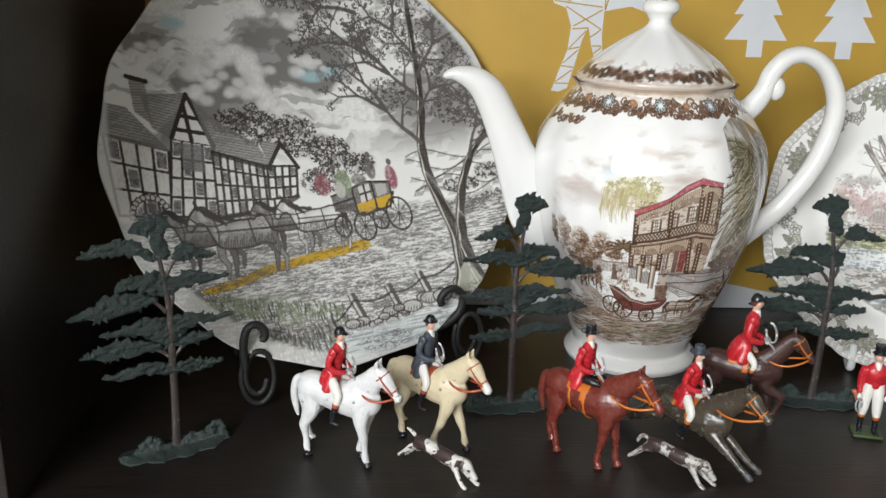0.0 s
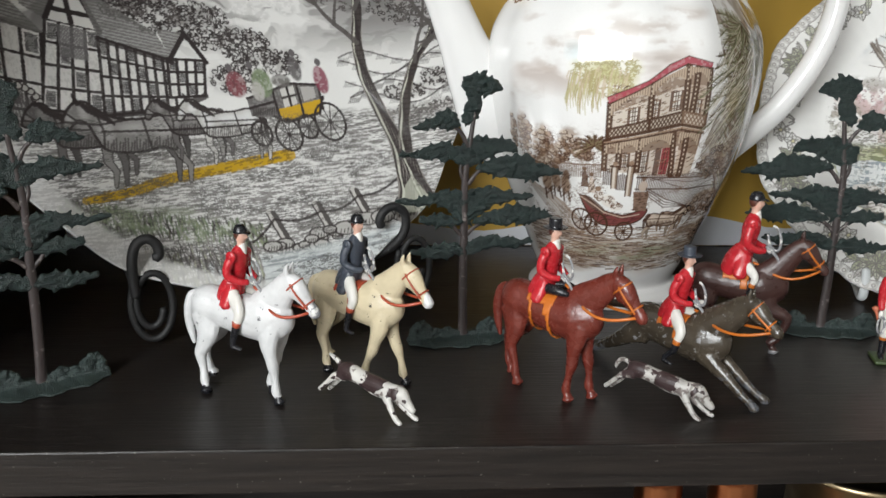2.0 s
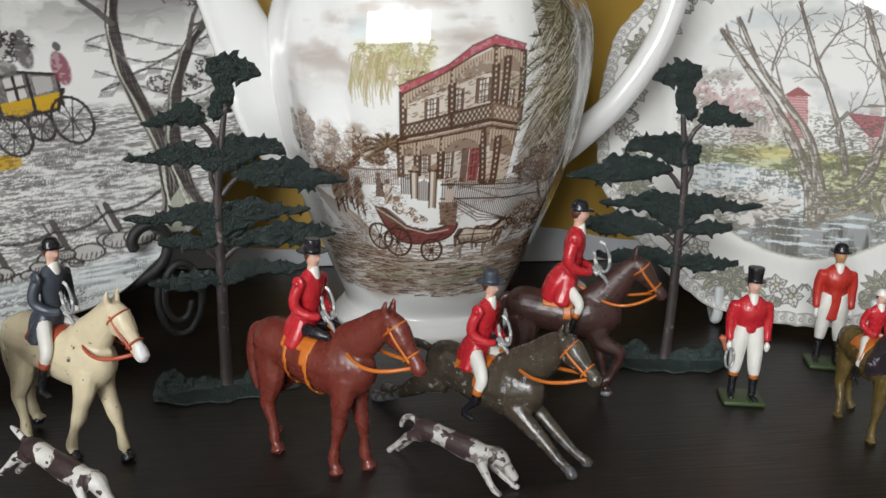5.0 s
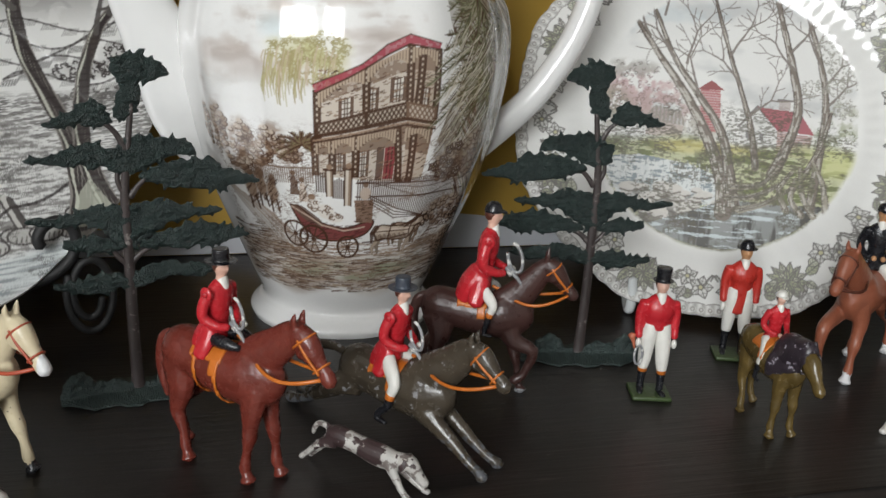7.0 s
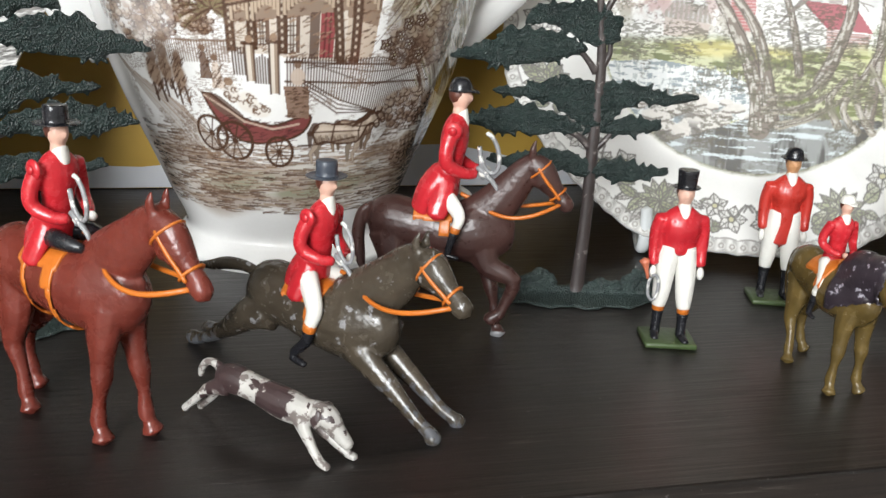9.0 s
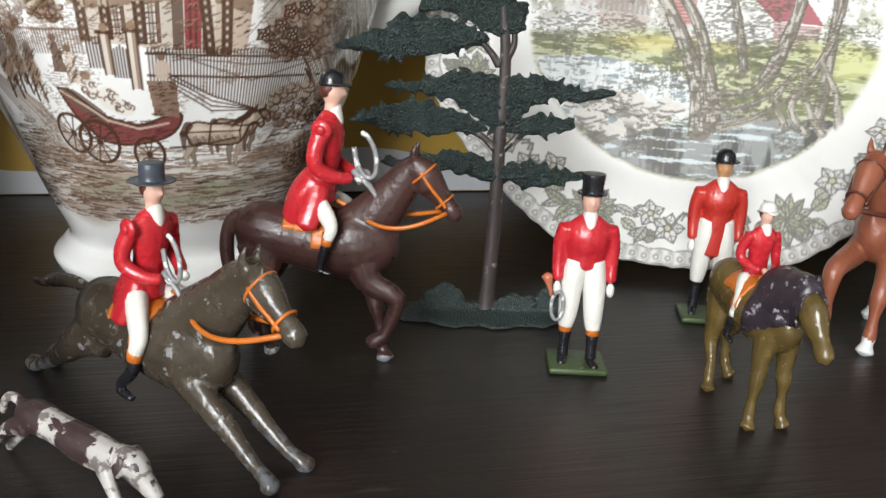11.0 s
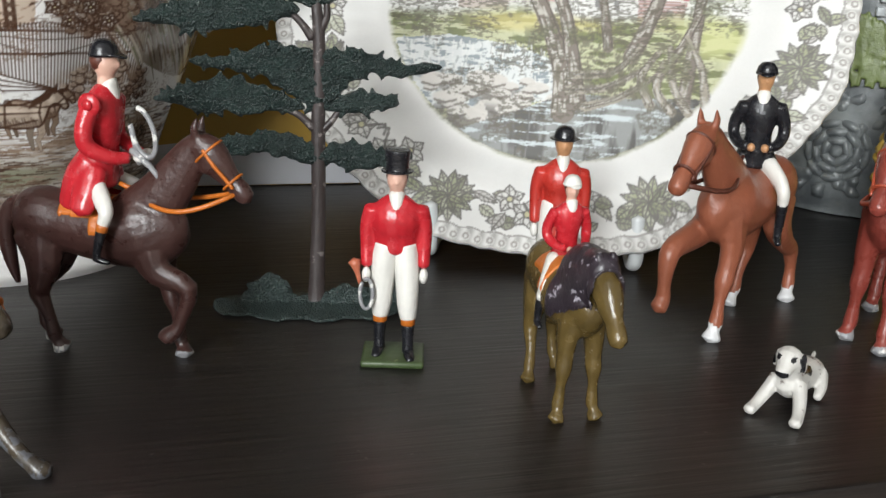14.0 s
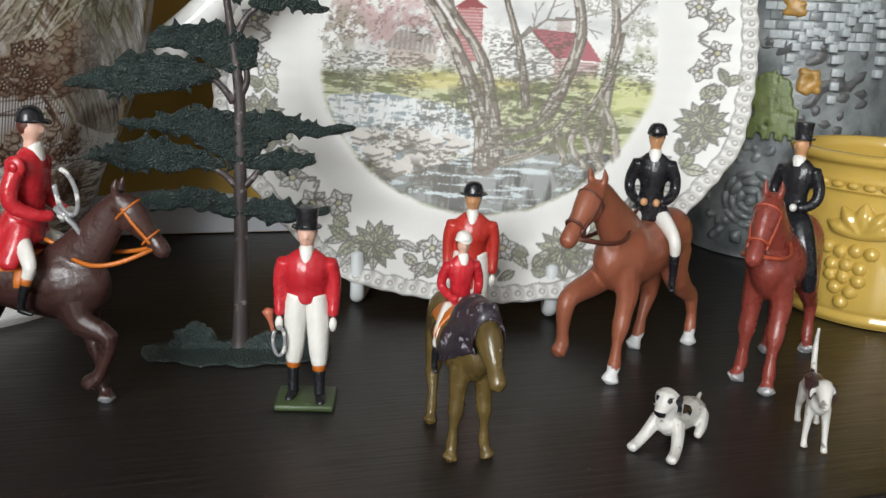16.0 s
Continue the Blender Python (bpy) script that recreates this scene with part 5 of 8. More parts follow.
    for x, y0, y1 in ((-13.6, 75, 87.5), (-7, 71, 88.5)):
        cv.poly([(x - 1.2, y0), (x - 1.2, y1), (x + 1.2, y1), (x + 1.2, y0)], (0.60, 0.53, 0.45), 1)
        cv.poly([(x + 0.2, y0), (x + 0.2, y1), (x + 1.2, y1), (x + 1.2, y0)], (0.24, 0.16, 0.11), 0.85)
        cv.line([(x - 1.7, y1), (x + 1.7, y1)], 0.5, dark, 1)
        cv.oval(x, y1 + 1.4, 1.0, 1.3, mid)
        for xx in (x - 1.2, x + 1.2):
            cv.line([(xx, y0), (xx, y1)], 0.24, dark, 0.95)
    # plain small shapes by the gate
    for x, y, c in ((-26.5, 80, (0.14, 0.09, 0.07)), (-23.5, 77, (0.60, 0.50, 0.42))):
        cv.poly([(x - 0.7, y + 4), (x + 0.7, y + 4), (x + 1.9, y - 5), (x - 1.9, y - 5)], c, 0.95)
        cv.oval(x, y + 5.2, 0.9, 1.2, brown)
        hatch(cv, (x - 1.6, x + 1, y - 5, y + 4), 12, rnd, 1.6, (dark,), 0.18, 1.5)
    # great palms at the far side of the house
    edge = spline([(27, 172), (40, 178), (60, 168), (80, 150), (84, 100), (78, 66), (52, 70), (40, 80), (24, 92), (26, 108), (32, 130), (26, 150), (27, 172)], 5)
    cv.poly(edge, (0.22, 0.175, 0.13), 0.92, lambda a, b: 0.5 + 0.5 * step(0.40, 0.60, fbm(a * 1.3 + b * 0.3, b * 0.4, 0.2, 77)))
    hatch(cv, (30, 82, 72, 168), 800, rnd, 7, (dark, brown, (0.16, 0.16, 0.09), (0.46, 0.40, 0.33)), 0.3, -1.5, lambda x, y: x > 27 + 0.004 * (y - 130) ** 2)
    greens = ((0.09, 0.085, 0.045), (0.13, 0.12, 0.06), (0.22, 0.22, 0.13), (0.30, 0.27, 0.20), dark)
    for cx, cy, l in ((42, 140, 26), (46, 124, 28), (40, 160, 16), (58, 150, 22), (62, 128, 24)):
        for k in range(9):
            frond(cv, cx, cy, radians(140 + k * 19 + rnd.uniform(-6, 6)), l * rnd.uniform(0.7, 1.05), l * 0.35, rnd, greens, 5.5)
    for k in range(150):
        x, y = rnd.uniform(28, 48), rnd.uniform(96, 150)
        cv.line([(x, y), (x - rnd.uniform(3, 9), y - rnd.uniform(5, 13))], 0.2, rnd.choice(((0.58, 0.52, 0.44), (0.48, 0.44, 0.34), dark)), 0.8, 0.08)
    bushy(cv, 33, 88, 9, 9, rnd, dark, (0.22, 0.15, 0.11), (0.36, 0.28, 0.21))
    bushy(cv, 46, 92, 9, 12, rnd, dark, (0.22, 0.15, 0.11), (0.33, 0.26, 0.19))
    for x, y in ((24.4, 88), (29.1, 90.5), (31.5, 95), (27.9, 84.4), (33, 88), (36, 96), (38, 84)):
        flower(cv, x, y, 2.5, (0.68, 0.63, 0.57), 5, dark)
    bushy(cv, 40, 64, 16, 8, rnd, dark, (0.25, 0.17, 0.12), (0.40, 0.31, 0.24))
    bushy(cv, 50, 48, 14, 7, rnd, dark, (0.27, 0.19, 0.14), (0.42, 0.33, 0.26))
    # open carriage with its big hind wheels
    hull = spline([(-29, 70), (-26, 69.5), (-22.5, 66), (-17.6, 61.7), (-8.3, 59.6), (-2, 62.0), (3.4, 63.5), (3.2, 60), (0.4, 56.4), (-5, 54.0), (-12, 52.6), (-19.6, 53.4), (-25, 59.5), (-27.5, 65), (-29, 70)], 3)
    cv.poly(hull, (0.18, 0.042, 0.038), 0.98)
    cv.poly(spline([(-29, 70.3), (-25, 70), (-20, 65.5), (-17, 61.8), (-18.5, 59.5), (-24, 63), (-27, 67), (-29, 70.3)], 3), (0.13, 0.08, 0.06), 0.9)
    hatch(cv, (-26, 0, 53.5, 62), 90, rnd, 3, ((0.07, 0.03, 0.025), (0.11, 0.03, 0.03)), 0.2, 0.25, lambda x, y: y < 68 - 0.0 * x - (x + 28) * 0.33 and y > 53)
    cv.line(hull, 0.32, dark, 1)
    cv.line([(-28.5, 69.2), (-22, 64.4), (-17.4, 60.4), (-8.3, 58.2), (0, 60.4)], 0.3, (0.50, 0.38, 0.30), 0.9)
    for x, y, rx, ry in ((-20, 70.5, 2.2, 3.4), (-15.5, 67.5, 3.2, 3.6), (-12, 64.6, 3.4, 2.4)):
        cv.oval(x, y, rx, ry, (0.72, 0.67, 0.61), 0.95, None, 0.2)
        cv.scribble(x, y, rx * 0.8, ry * 0.8, 10, rnd, brown, 0.9, 0.2)
    cv.oval(-20.5, 74.4, 1.3, 1.5, mid)
    wheel(cv, -29, 55.4, 6.4, 0.82, dark, 0.42)
    wheel(cv, -21.4, 53, 7.0, 0.84, dark, 0.45)
    wheel(cv, -6.4, 49.6, 5.6, 0.82, dark, 0.42)
    cv.poly([(-4.6, 73.7), (2.6, 73.8), (3.2, 62.3), (-3.4, 62.8)], (0.22, 0.14, 0.10), 0.98)
    hatch(cv, (-4.2, 1.6, 63, 73), 40, rnd, 1.8, (dark, brown), 0.22, 0.15)
    cv.oval(-0.6, 77, 2.0, 3.0, (0.50, 0.40, 0.33), 0.95)
    cv.oval(-0.7, 81.2, 1.0, 1.3, brown, 0.95)
    cv.line([(-1.8, 82.2), (0.4, 82.2)], 0.35, dark, 1)
    # the drawing team and its traces
    cv.oval(20, 46, 13, 2.6, (0.36, 0.27, 0.20), 0.6, strokes(0.4, 2.0, 0.42, 17), 0.5)
    cart_horse(cv, 19.5, 58.5, 0.60, (0.24, 0.17, 0.12), dark, 1)
    cart_horse(cv, 14.0, 56.6, 0.78, (0.40, 0.32, 0.25), dark, 1)
    for k in range(4):
        cv.line([(1, 76 - k * 1.2), (12, 69 - 1.6 * k), (25, 64.5)], 0.22, dark, 0.95)
    for k in range(3):
        cv.line([(2, 80 + k), (22, 84 - 5 * k), (44, 80)], 0.18, dark, 0.8)
    cv.line([(0, 52), (9, 52.5), (20, 55)], 0.3, dark, 0.9)
    # engraved tone over the land
    land = step(-66, -54, u) * (1 - step(60, 72, u)) * step(26, 32, v) * (1 - step(96, 112, v))
    cv.lay(ev, land * step(0.50, 0.60, fbm(u, v, 0.10, 61)) * strokes(1.2, 3.0, 0.48, 62)(u, v) * 0.6, brown)
    # scroll border round the shoulder
    cv.lay(ev, step(186.5, 188.5, v) * 0.55, (0.48, 0.36, 0.26))
    edge_v = 178.5 + 2.2 * np.sin(u * 0.16) + 1.2 * np.sin(u * 0.41)
    cv.lay(ev, step(0, 2.5, v - edge_v) * strokes(0.35, 0.5, 0.50, 4)(u, v) * 0.45, (0.45, 0.34, 0.26))
    scrolls(cv, 184, 10.5, (-178, 178), rnd)
    scrolls(cv, 180.5, 7, (-178, 178), rnd)
    scrolls(cv, 172, 8, (-100, -56), rnd)
    for x in range(-170, 180, 34):
        flower(cv, x - 10, 184.5, 4.6, (0.42, 0.52, 0.56), 8, SEPIA)
        cv.oval(x - 10, 184.5, 1.5, 1.4, (0.74, 0.72, 0.68))
        cv.oval(x + 7, 185, 2.2, 1.8, (0.40, 0.20, 0.10), 0.8)
    cv.lay(ev, step(190.6, 191.6, v) * 0.75, (0.45, 0.31, 0.21))


def draw_lid(cv):
    rnd = random.Random(77)
    v, u = cv.v, cv.u
    ev = (slice(None), slice(None))
    edge = 207 + 1.4 * np.sin(u * 0.17) + 1.2 * np.sin(u * 0.41)
    cv.lay(ev, (v > 195) * (v < edge) * strokes(0.35, 0.5, 0.46, 4)(u, v) * 0.55, (0.45, 0.34, 0.26))
    scrolls(cv, 201, 8, (-178, 178), rnd)
    for x in range(-170, 180, 38):
        flower(cv, x, 201.5, 3.4, (0.42, 0.52, 0.56), 7, SEPIA)
        cv.oval(x, 201.5, 1.0, 1.0, (0.74, 0.72, 0.68))
    cv.lay(ev, (v < 197) * 0.6, (0.48, 0.36, 0.26))
    cv.lay(ev, (v > 244.5) * 0.8 * step(0.4, 0.6, fbm(u, v, 0.12, 3)), (0.20, 0.13, 0.10))


LEFT_POSE = plane_pose((0.0289, 0.6287, 0.1439), (0.8836, 0.4683, 0.0), (-0.2136, 0.4030, 0.8899))
dish("printed_plate", "large white plate printed with grey coaching scene, propped up", LEFT_POSE,
     lambda a: 147.6 - 3.7 * np.cos(a) - 2.5 * np.sin(a) + 0.8 * np.cos(2 * a) + 6.7 * np.sin(2 * a) + 1.2 * np.cos(14 * a), lambda s: 14.0 * s ** 3.2 - 3.0, draw_coaching, 570,
     ((0.9452, -0.0713), (0.0104, 0.9594)))
RIGHT_POSE = plane_pose((0.4472, 0.6230, 0.1012), (0.9148, -0.404, 0.0), (0.1772, 0.4012, 0.8987))


def octagon(a):
    k = np.cos(np.mod(a + np.pi / 8, np.pi / 4) - np.pi / 8)
    return 111.0 * (0.62 + 0.38 * np.cos(np.pi / 8) / k * 1.02) + 0.35 * np.cos(72 * a)


dish("printed_plate", "white octagonal plate printed with riverside farm and floral border", RIGHT_POSE, octagon,
     lambda s: 5.5 * step(0.64, 0.80, s) + 5.0 * step(0.75, 1.0, s) - 3.5, draw_farm, 530)


# ---- coffee pot ----
POT = pose(0.246, 0.628, 0)
POT_PROFILE = [(46, 0), (46.8, 3.5), (43, 8), (40.8, 12), (46, 24), (53, 41), (62, 63), (68, 80), (73, 100), (77, 128), (75.8, 150), (69.5, 165), (58.5, 180), (52, 188), (51.8, 191), (53.4, 193.5)]


def coffee_pot():
    ob = thing("coffee_pot", "tall white fluted coffee pot printed with brown plantation scene", "coffee pot", POT)
    q = spline(POT_PROFILE, 24)
    zs = np.linspace(0, 193.4, 500)
    order = np.argsort(q[:, 1])
    rs = np.interp(zs, q[order, 1], q[order, 0])
    th = np.radians(np.concatenate([np.linspace(-180, -82, 60), np.linspace(-81.8, 81.8, 640), np.linspace(82, 180, 60)]))
    T, Z = np.meshgrid(th, zs)
    R = np.repeat(rs[:, None], len(th), 1)
    R = R * (1 + 0.010 * np.cos(14 * T + Z * 0.012) * step(20, 60, Z) * (1 - step(172, 186, Z)))
    R = R * (1 + 0.015 * np.cos(14 * T) * step(188, 193, Z))
    cv = Canvas(np.degrees(T), Z, (0.80, 0.79, 0.775))
    draw_pot(cv)
    body = sheet_mesh("body", np.stack([R * np.sin(T), -R * np.cos(T), Z], -1) * MM, cv.rgb, [PRINT])
    body.parent = ob
    # lid with its printed skirt
    lid_q = spline([(50.8, 193), (51.5, 196), (47.5, 200), (41.5, 206), (33, 212.5), (25, 218), (17, 223), (10.5, 227), (7.2, 231), (8.6, 235), (11.6, 238.5), (11.4, 242.5), (8.2, 245.5), (3.5, 247.2), (0.1, 247.5)], 12)
    th = np.linspace(-np.pi, np.pi, 260)
    T, I = np.meshgrid(th, np.arange(len(lid_q)))
    R, Z = lid_q[I, 0], lid_q[I, 1]
    R = R * (1 + 0.012 * np.cos(14 * T) * step(200, 208, Z) * (1 - step(222, 228, Z)))
    cu, cz = np.meshgrid(np.degrees(th), np.linspace(190, 250, 170))
    cl = Canvas(cu, cz, (0.80, 0.79, 0.775))
    draw_lid(cl)
    jj = np.clip(np.round((Z - 190) / 60 * 169).astype(int), 0, 169)
    lid = sheet_mesh("lid", np.stack([R * np.sin(T), -R * np.cos(T), Z], -1) * MM, cl.rgb[jj, np.tile(np.arange(260), (len(lid_q), 1))], [PRINT])
    lid.parent = ob
    bm = bmesh.new()
    tube(bm, mm([(-56, 0, 90, 25, 17), (-70, 0, 104, 23, 15), (-81, 0, 122, 18, 12.5), (-91, 0, 144, 14, 11), (-100, 0, 165, 12.0, 9.8), (-109, 0, 182.5, 10.8, 9), (-119, 0, 191.5, 8.4, 7.8), (-131, 0, 195, 4.8, 6.0), (-138.5, 0, 193.4, 2.2, 4.0)]), 28, 6)
    part("spout", bm, CHINA, ob)
    bm = bmesh.new()
    tube(bm, mm([(57, 0, 170, 8, 7.5), (67, 0, 178, 7.5, 7), (74, 0, 188, 6.6, 6.6), (78, 0, 200, 6.2, 6.6), (88, 0, 210.5, 5.8, 6.8), (101, 0, 211.5, 5.8, 7.0), (115, 0, 202, 6.0, 7.0), (124, 0, 182, 6.3, 7.0), (122.5, 0, 160, 6.6, 7.0), (114, 0, 136, 6.8, 7.0), (99, 0, 113, 7.0, 7.0), (84, 0, 98, 7.4, 7.2), (66, 0, 84, 8.5, 8)]), 24, 6)
    part("handle", bm, CHINA, ob)
    bm = bmesh.new()
    ball(bm, mm([(82, 0, 190)])[0], (6 * MM, 6.6 * MM, 8 * MM), 16)
    part("thumb_rest", bm, CHINA, ob)


coffee_pot()


# ---- toy horses ----
def leg_rows(fore, hoof_dx, lift, y, pose_kind, hoof_y):
    """A leg from the trunk down to the hoof, in mm; hoof_y: how far the hoof stands to the side."""
    if pose_kind == "bent":  # raised and folded at the knee
        r = [(15, 33, 6, 4), (18, 27, 4.3, 3), (25 + hoof_dx, 23, 2.6, 2.3), (22.5 + hoof_dx, 14, 1.8, 1.6), (21 + hoof_dx, 10.5, 1.9, 1.7), (18.5 + hoof_dx, 8.5, 2.3, 2.1), (17.6 + hoof_dx, 7.2, 2.2, 2.0)]
    elif pose_kind == "lifted":  # drawn up high, shin upright
        r = [(15, 33, 6, 4), (21, 30, 4.6, 3.2), (31 + hoof_dx, 28.5, 3.0, 2.6), (34 + hoof_dx, 25.5, 2.6, 2.3), (34.3 + hoof_dx, 18.5, 1.7, 1.6), (33.8 + hoof_dx, 14.5, 1.9, 1.8), (34.8 + hoof_dx, 12.6, 2.1, 2.0), (35.6 + hoof_dx, 11.6, 2.2, 2.1)]
    elif pose_kind == "step":  # knee forward, toe set down
        r = [(15, 34, 6, 4.2), (20, 29, 4.5, 3.3), (27, 24.5, 2.7, 2.4), (28, 21, 2.2, 2.0), (27.2, 13, 1.5, 1.45), (26.2, 6, 1.95, 1.8), (26.8, 3.6, 1.6, 1.5), (27.2, 1.8, 2.2, 2.1), (27.6, 0.9, 2.5, 2.4)]
    elif pose_kind == "reach":  # stretched forward and down
        r = [(14, 33, 6, 4), (19, 28.5, 4.2, 3.2), (28, 21.5, 2.4, 2.1), (36, 14.8, 1.6, 1.5), (40, 12, 1.7, 1.6), (42.6 + hoof_dx, 10.4, 2.1, 2), (44.3 + hoof_dx, 9.9, 1.6, 1.7)]
    elif pose_kind == "back":  # stretched out behind
        r = [(-17, 35, 7, 5), (-23, 30.5, 5.0, 3.8), (-32, 23, 2.9, 2.4), (-41, 16.5, 1.8, 1.6), (-47, 13, 1.7, 1.6), (-51, 11.2, 2.1, 2), (-53, 10.6, 1.7, 1.7)]
    elif fore:
        r = [(16, 35, 6, 4), (15.5, 27.5, 4.4, 3.3), (15.7 + 0.3 * hoof_dx, 21, 2.6, 2.3), (16.0 + 0.5 * hoof_dx, 16.8, 2.4, 2.3), (15.8 + 0.8 * hoof_dx, 11.5, 1.45, 1.4), (15.5 + hoof_dx, 5.4, 1.95, 1.8), (16.3 + hoof_dx, 3.4, 1.55, 1.5), (16.9 + hoof_dx, 1.7, 2.3, 2.2), (17.2 + hoof_dx, 0.8, 2.7, 2.5)]
    else:
        r = [(-17, 36, 7.5, 4.6), (-15.5, 28, 5.6, 4.0), (-19 + 0.4 * hoof_dx, 20.5, 3.1, 2.6), (-20.8 + 0.7 * hoof_dx, 17.3, 2.6, 2.2), (-19.8 + hoof_dx, 10.5, 1.55, 1.5), (-19.2 + hoof_dx, 5.4, 1.95, 1.8), (-18.4 + hoof_dx, 3.4, 1.6, 1.5), (-17.7 + hoof_dx, 1.7, 2.3, 2.2), (-17.3 + hoof_dx, 0.8, 2.7, 2.5)]
    n = len(r) - 1
    out = []
    for i, (x, z, a, b) in enumerate(r):
        f = max(0.0, (i - 1) / (n - 1))
        out.append((x, y * (0.75 if i == 0 else 1.0) * (1 - f) + hoof_y * f, z + lift * (i / n) ** 0.7, a * (1.12 if i > 1 else 1.0), b * (1.16 if i > 1 else 1.0)))
    return out


def horse_mesh(legs, head=(0, 0, 0), lean=0.0, tail="down", fat=1.0, thick_neck=1.0, leg_gap=4.2, skull_fat=1.0, nod=1.0):
    """legs: four of (fore, side, hoof shift, lift, kind, hoof to the side). head: forward, upward and sideways shift of the muzzle; nod below 1 carries the head flatter."""
    bm = bmesh.new()
    trunk = [(-24.5, 40, 3.5, 3), (-22.5, 39.8, 7, 5.8), (-17, 39.3, 9.2, 7.8), (-9, 38.4, 8.6, 7.7 * fat), (0, 37.2, 9.3 * fat, 8.4 * fat), (8, 36.8, 10.2, 8.2 * fat), (14, 37.6, 11.0, 7.8), (20, 39.5, 8.6, 5.6), (23, 41, 5.5, 4)]
    tube(bm, mm([(x, 0, z, a, b) for x, z, a, b in trunk]), 20, 4)
    fx, fz, fy = head
    hz = lambda z: 57.6 + (z - 57.6) * nod
    hx = lambda x: 28.0 + (x - 28.0) * (2.0 - nod) ** 0.5
    neck = [(11, 0, 41, 8.5, 5), (17, fy * 0.05, 46, 7.8, 4.5), (22.5 + fx * 0.4, fy * 0.15, 51.5 + fz * 0.4, 6.2, 3.7), (26.5 + fx * 0.7, fy * 0.3, 56 + fz * 0.7, 4.9, 3.2), (29.5 + fx, fy * 0.4, 58.2 + fz, 3.6, 2.9)]
    tube(bm, mm([(x, y, z, a * thick_neck, b * thick_neck) for x, y, z, a, b in neck]), 16, 4)
    skull = [(28.0 + fx, fy * 0.38, 57.6 + fz, 3.4, 2.9), (31 + fx, fy * 0.5, 55 + fz, 4.3, 3.3), (34.0 + fx, fy * 0.7, 51.4 + fz, 3.6, 2.9), (37.0 + fx, fy * 0.86, 47.9 + fz, 2.5, 2.0), (39.6 + fx, fy * 0.97, 44.9 + fz, 2.55, 2.2), (41.3 + fx, fy * 1.05, 43.0 + fz, 2.0, 1.9)]
    tube(bm, mm([(hx(x - fx) + fx, y, hz(z - fz) + fz, a * skull_fat, b * skull_fat) for x, y, z, a, b in skull]), 14, 4)
    for s in (-1, 1):
        ball(bm, mm([(hx(31.0) + fx, fy * 0.5 + s * 1.5, hz(52.4) + fz)])[0], (2.9 * MM, 2.0 * MM, 3.2 * MM), 10)
        ball(bm, mm([(hx(40.9) + fx, fy + s * 1.3, hz(44.6) + fz)])[0], (1.2 * MM, 1.0 * MM, 1.1 * MM), 8)
        ball(bm, mm([(hx(32.2) + fx, fy * 0.55 + s * 2.5, hz(56.3) + fz)])[0], (1.3 * MM, 1.0 * MM, 0.9 * MM), 8)
        tube(bm, mm([(28.0 + fx, fy * 0.38 + s * 1.9, 59.4 + fz, 1.5, 1.0), (28.0 + fx, fy * 0.38 + s * 2.3, 62.2 + fz, 1.2, 0.8), (28.9 + fx, fy * 0.38 + s * 2.1, 64.8 + fz, 0.35, 0.3)]), 8, 3)
    for fore, side, dx, lift, kind, sway in legs:
        tube(bm, mm(leg_rows(fore, dx, lift, side * leg_gap, kind, sway)), 10, 3)
    if tail == "down":
        rows = [(-23.5, 0, 44, 1.6, 1.5), (-27, 0, 41.5, 2, 1.9), (-28.6, 0, 34, 2.4, 2.1), (-28, 0, 26, 2.1, 1.8), (-26.5, 0, 19, 0.9, 0.8)]
    else:
        rows = [(-23, 0, 43, 1.5, 1.4), (-29, 0, 44, 1.8, 1.6), (-36, 0, 43.2, 2.0, 1.7), (-43, 0, 41, 1.5, 1.3), (-48, 0, 40.5, 0.6, 0.5)]
    tube(bm, mm(rows), 10, 3)
    bm = fuse(bm, 0.00058, 2)
    if lean:
        bmesh.ops.rotate(bm, verts=bm.verts, cent=(0.039, 0, 0.0015), matrix=Matrix.Rotation(radians(lean), 3, "Y"))
    bm.normal_update()
    return bm


def face_slots(bm, rules):
    """rules: (slot, test); a later rule wins."""
    for f in bm.faces:
        c = f.calc_center_median()
        for slot, test in rules:
            if test(c):
                f.material_index = slot


def wobble(c, s, seed=0.0):
    return noise.noise(Vector((c.x * s + seed, c.y * s, c.z * s)))


def rein(parent, mat, muzzle, hand, sag, r=0.00055):
    for s in (-1, 1):
        bm = bmesh.new()
        a, b = Vector(muzzle), Vector(hand)
        rows = []
        for i in range(9):
            t = i / 8
            p = a.lerp(b, t)
            w = 5.2 * MM * math.sin(math.pi * min(t * 1.15, 1)) ** 0.8 + 1.7 * MM * (1 - t)
            rows.append((p.x, p.y + s * w, p.z - sag * math.sin(math.pi * t) * (1.0 if s > 0 else 1.25), r * 1.3, r))
        tube(bm, rows, 6, 2)
        part("rein", bm, mat, parent)


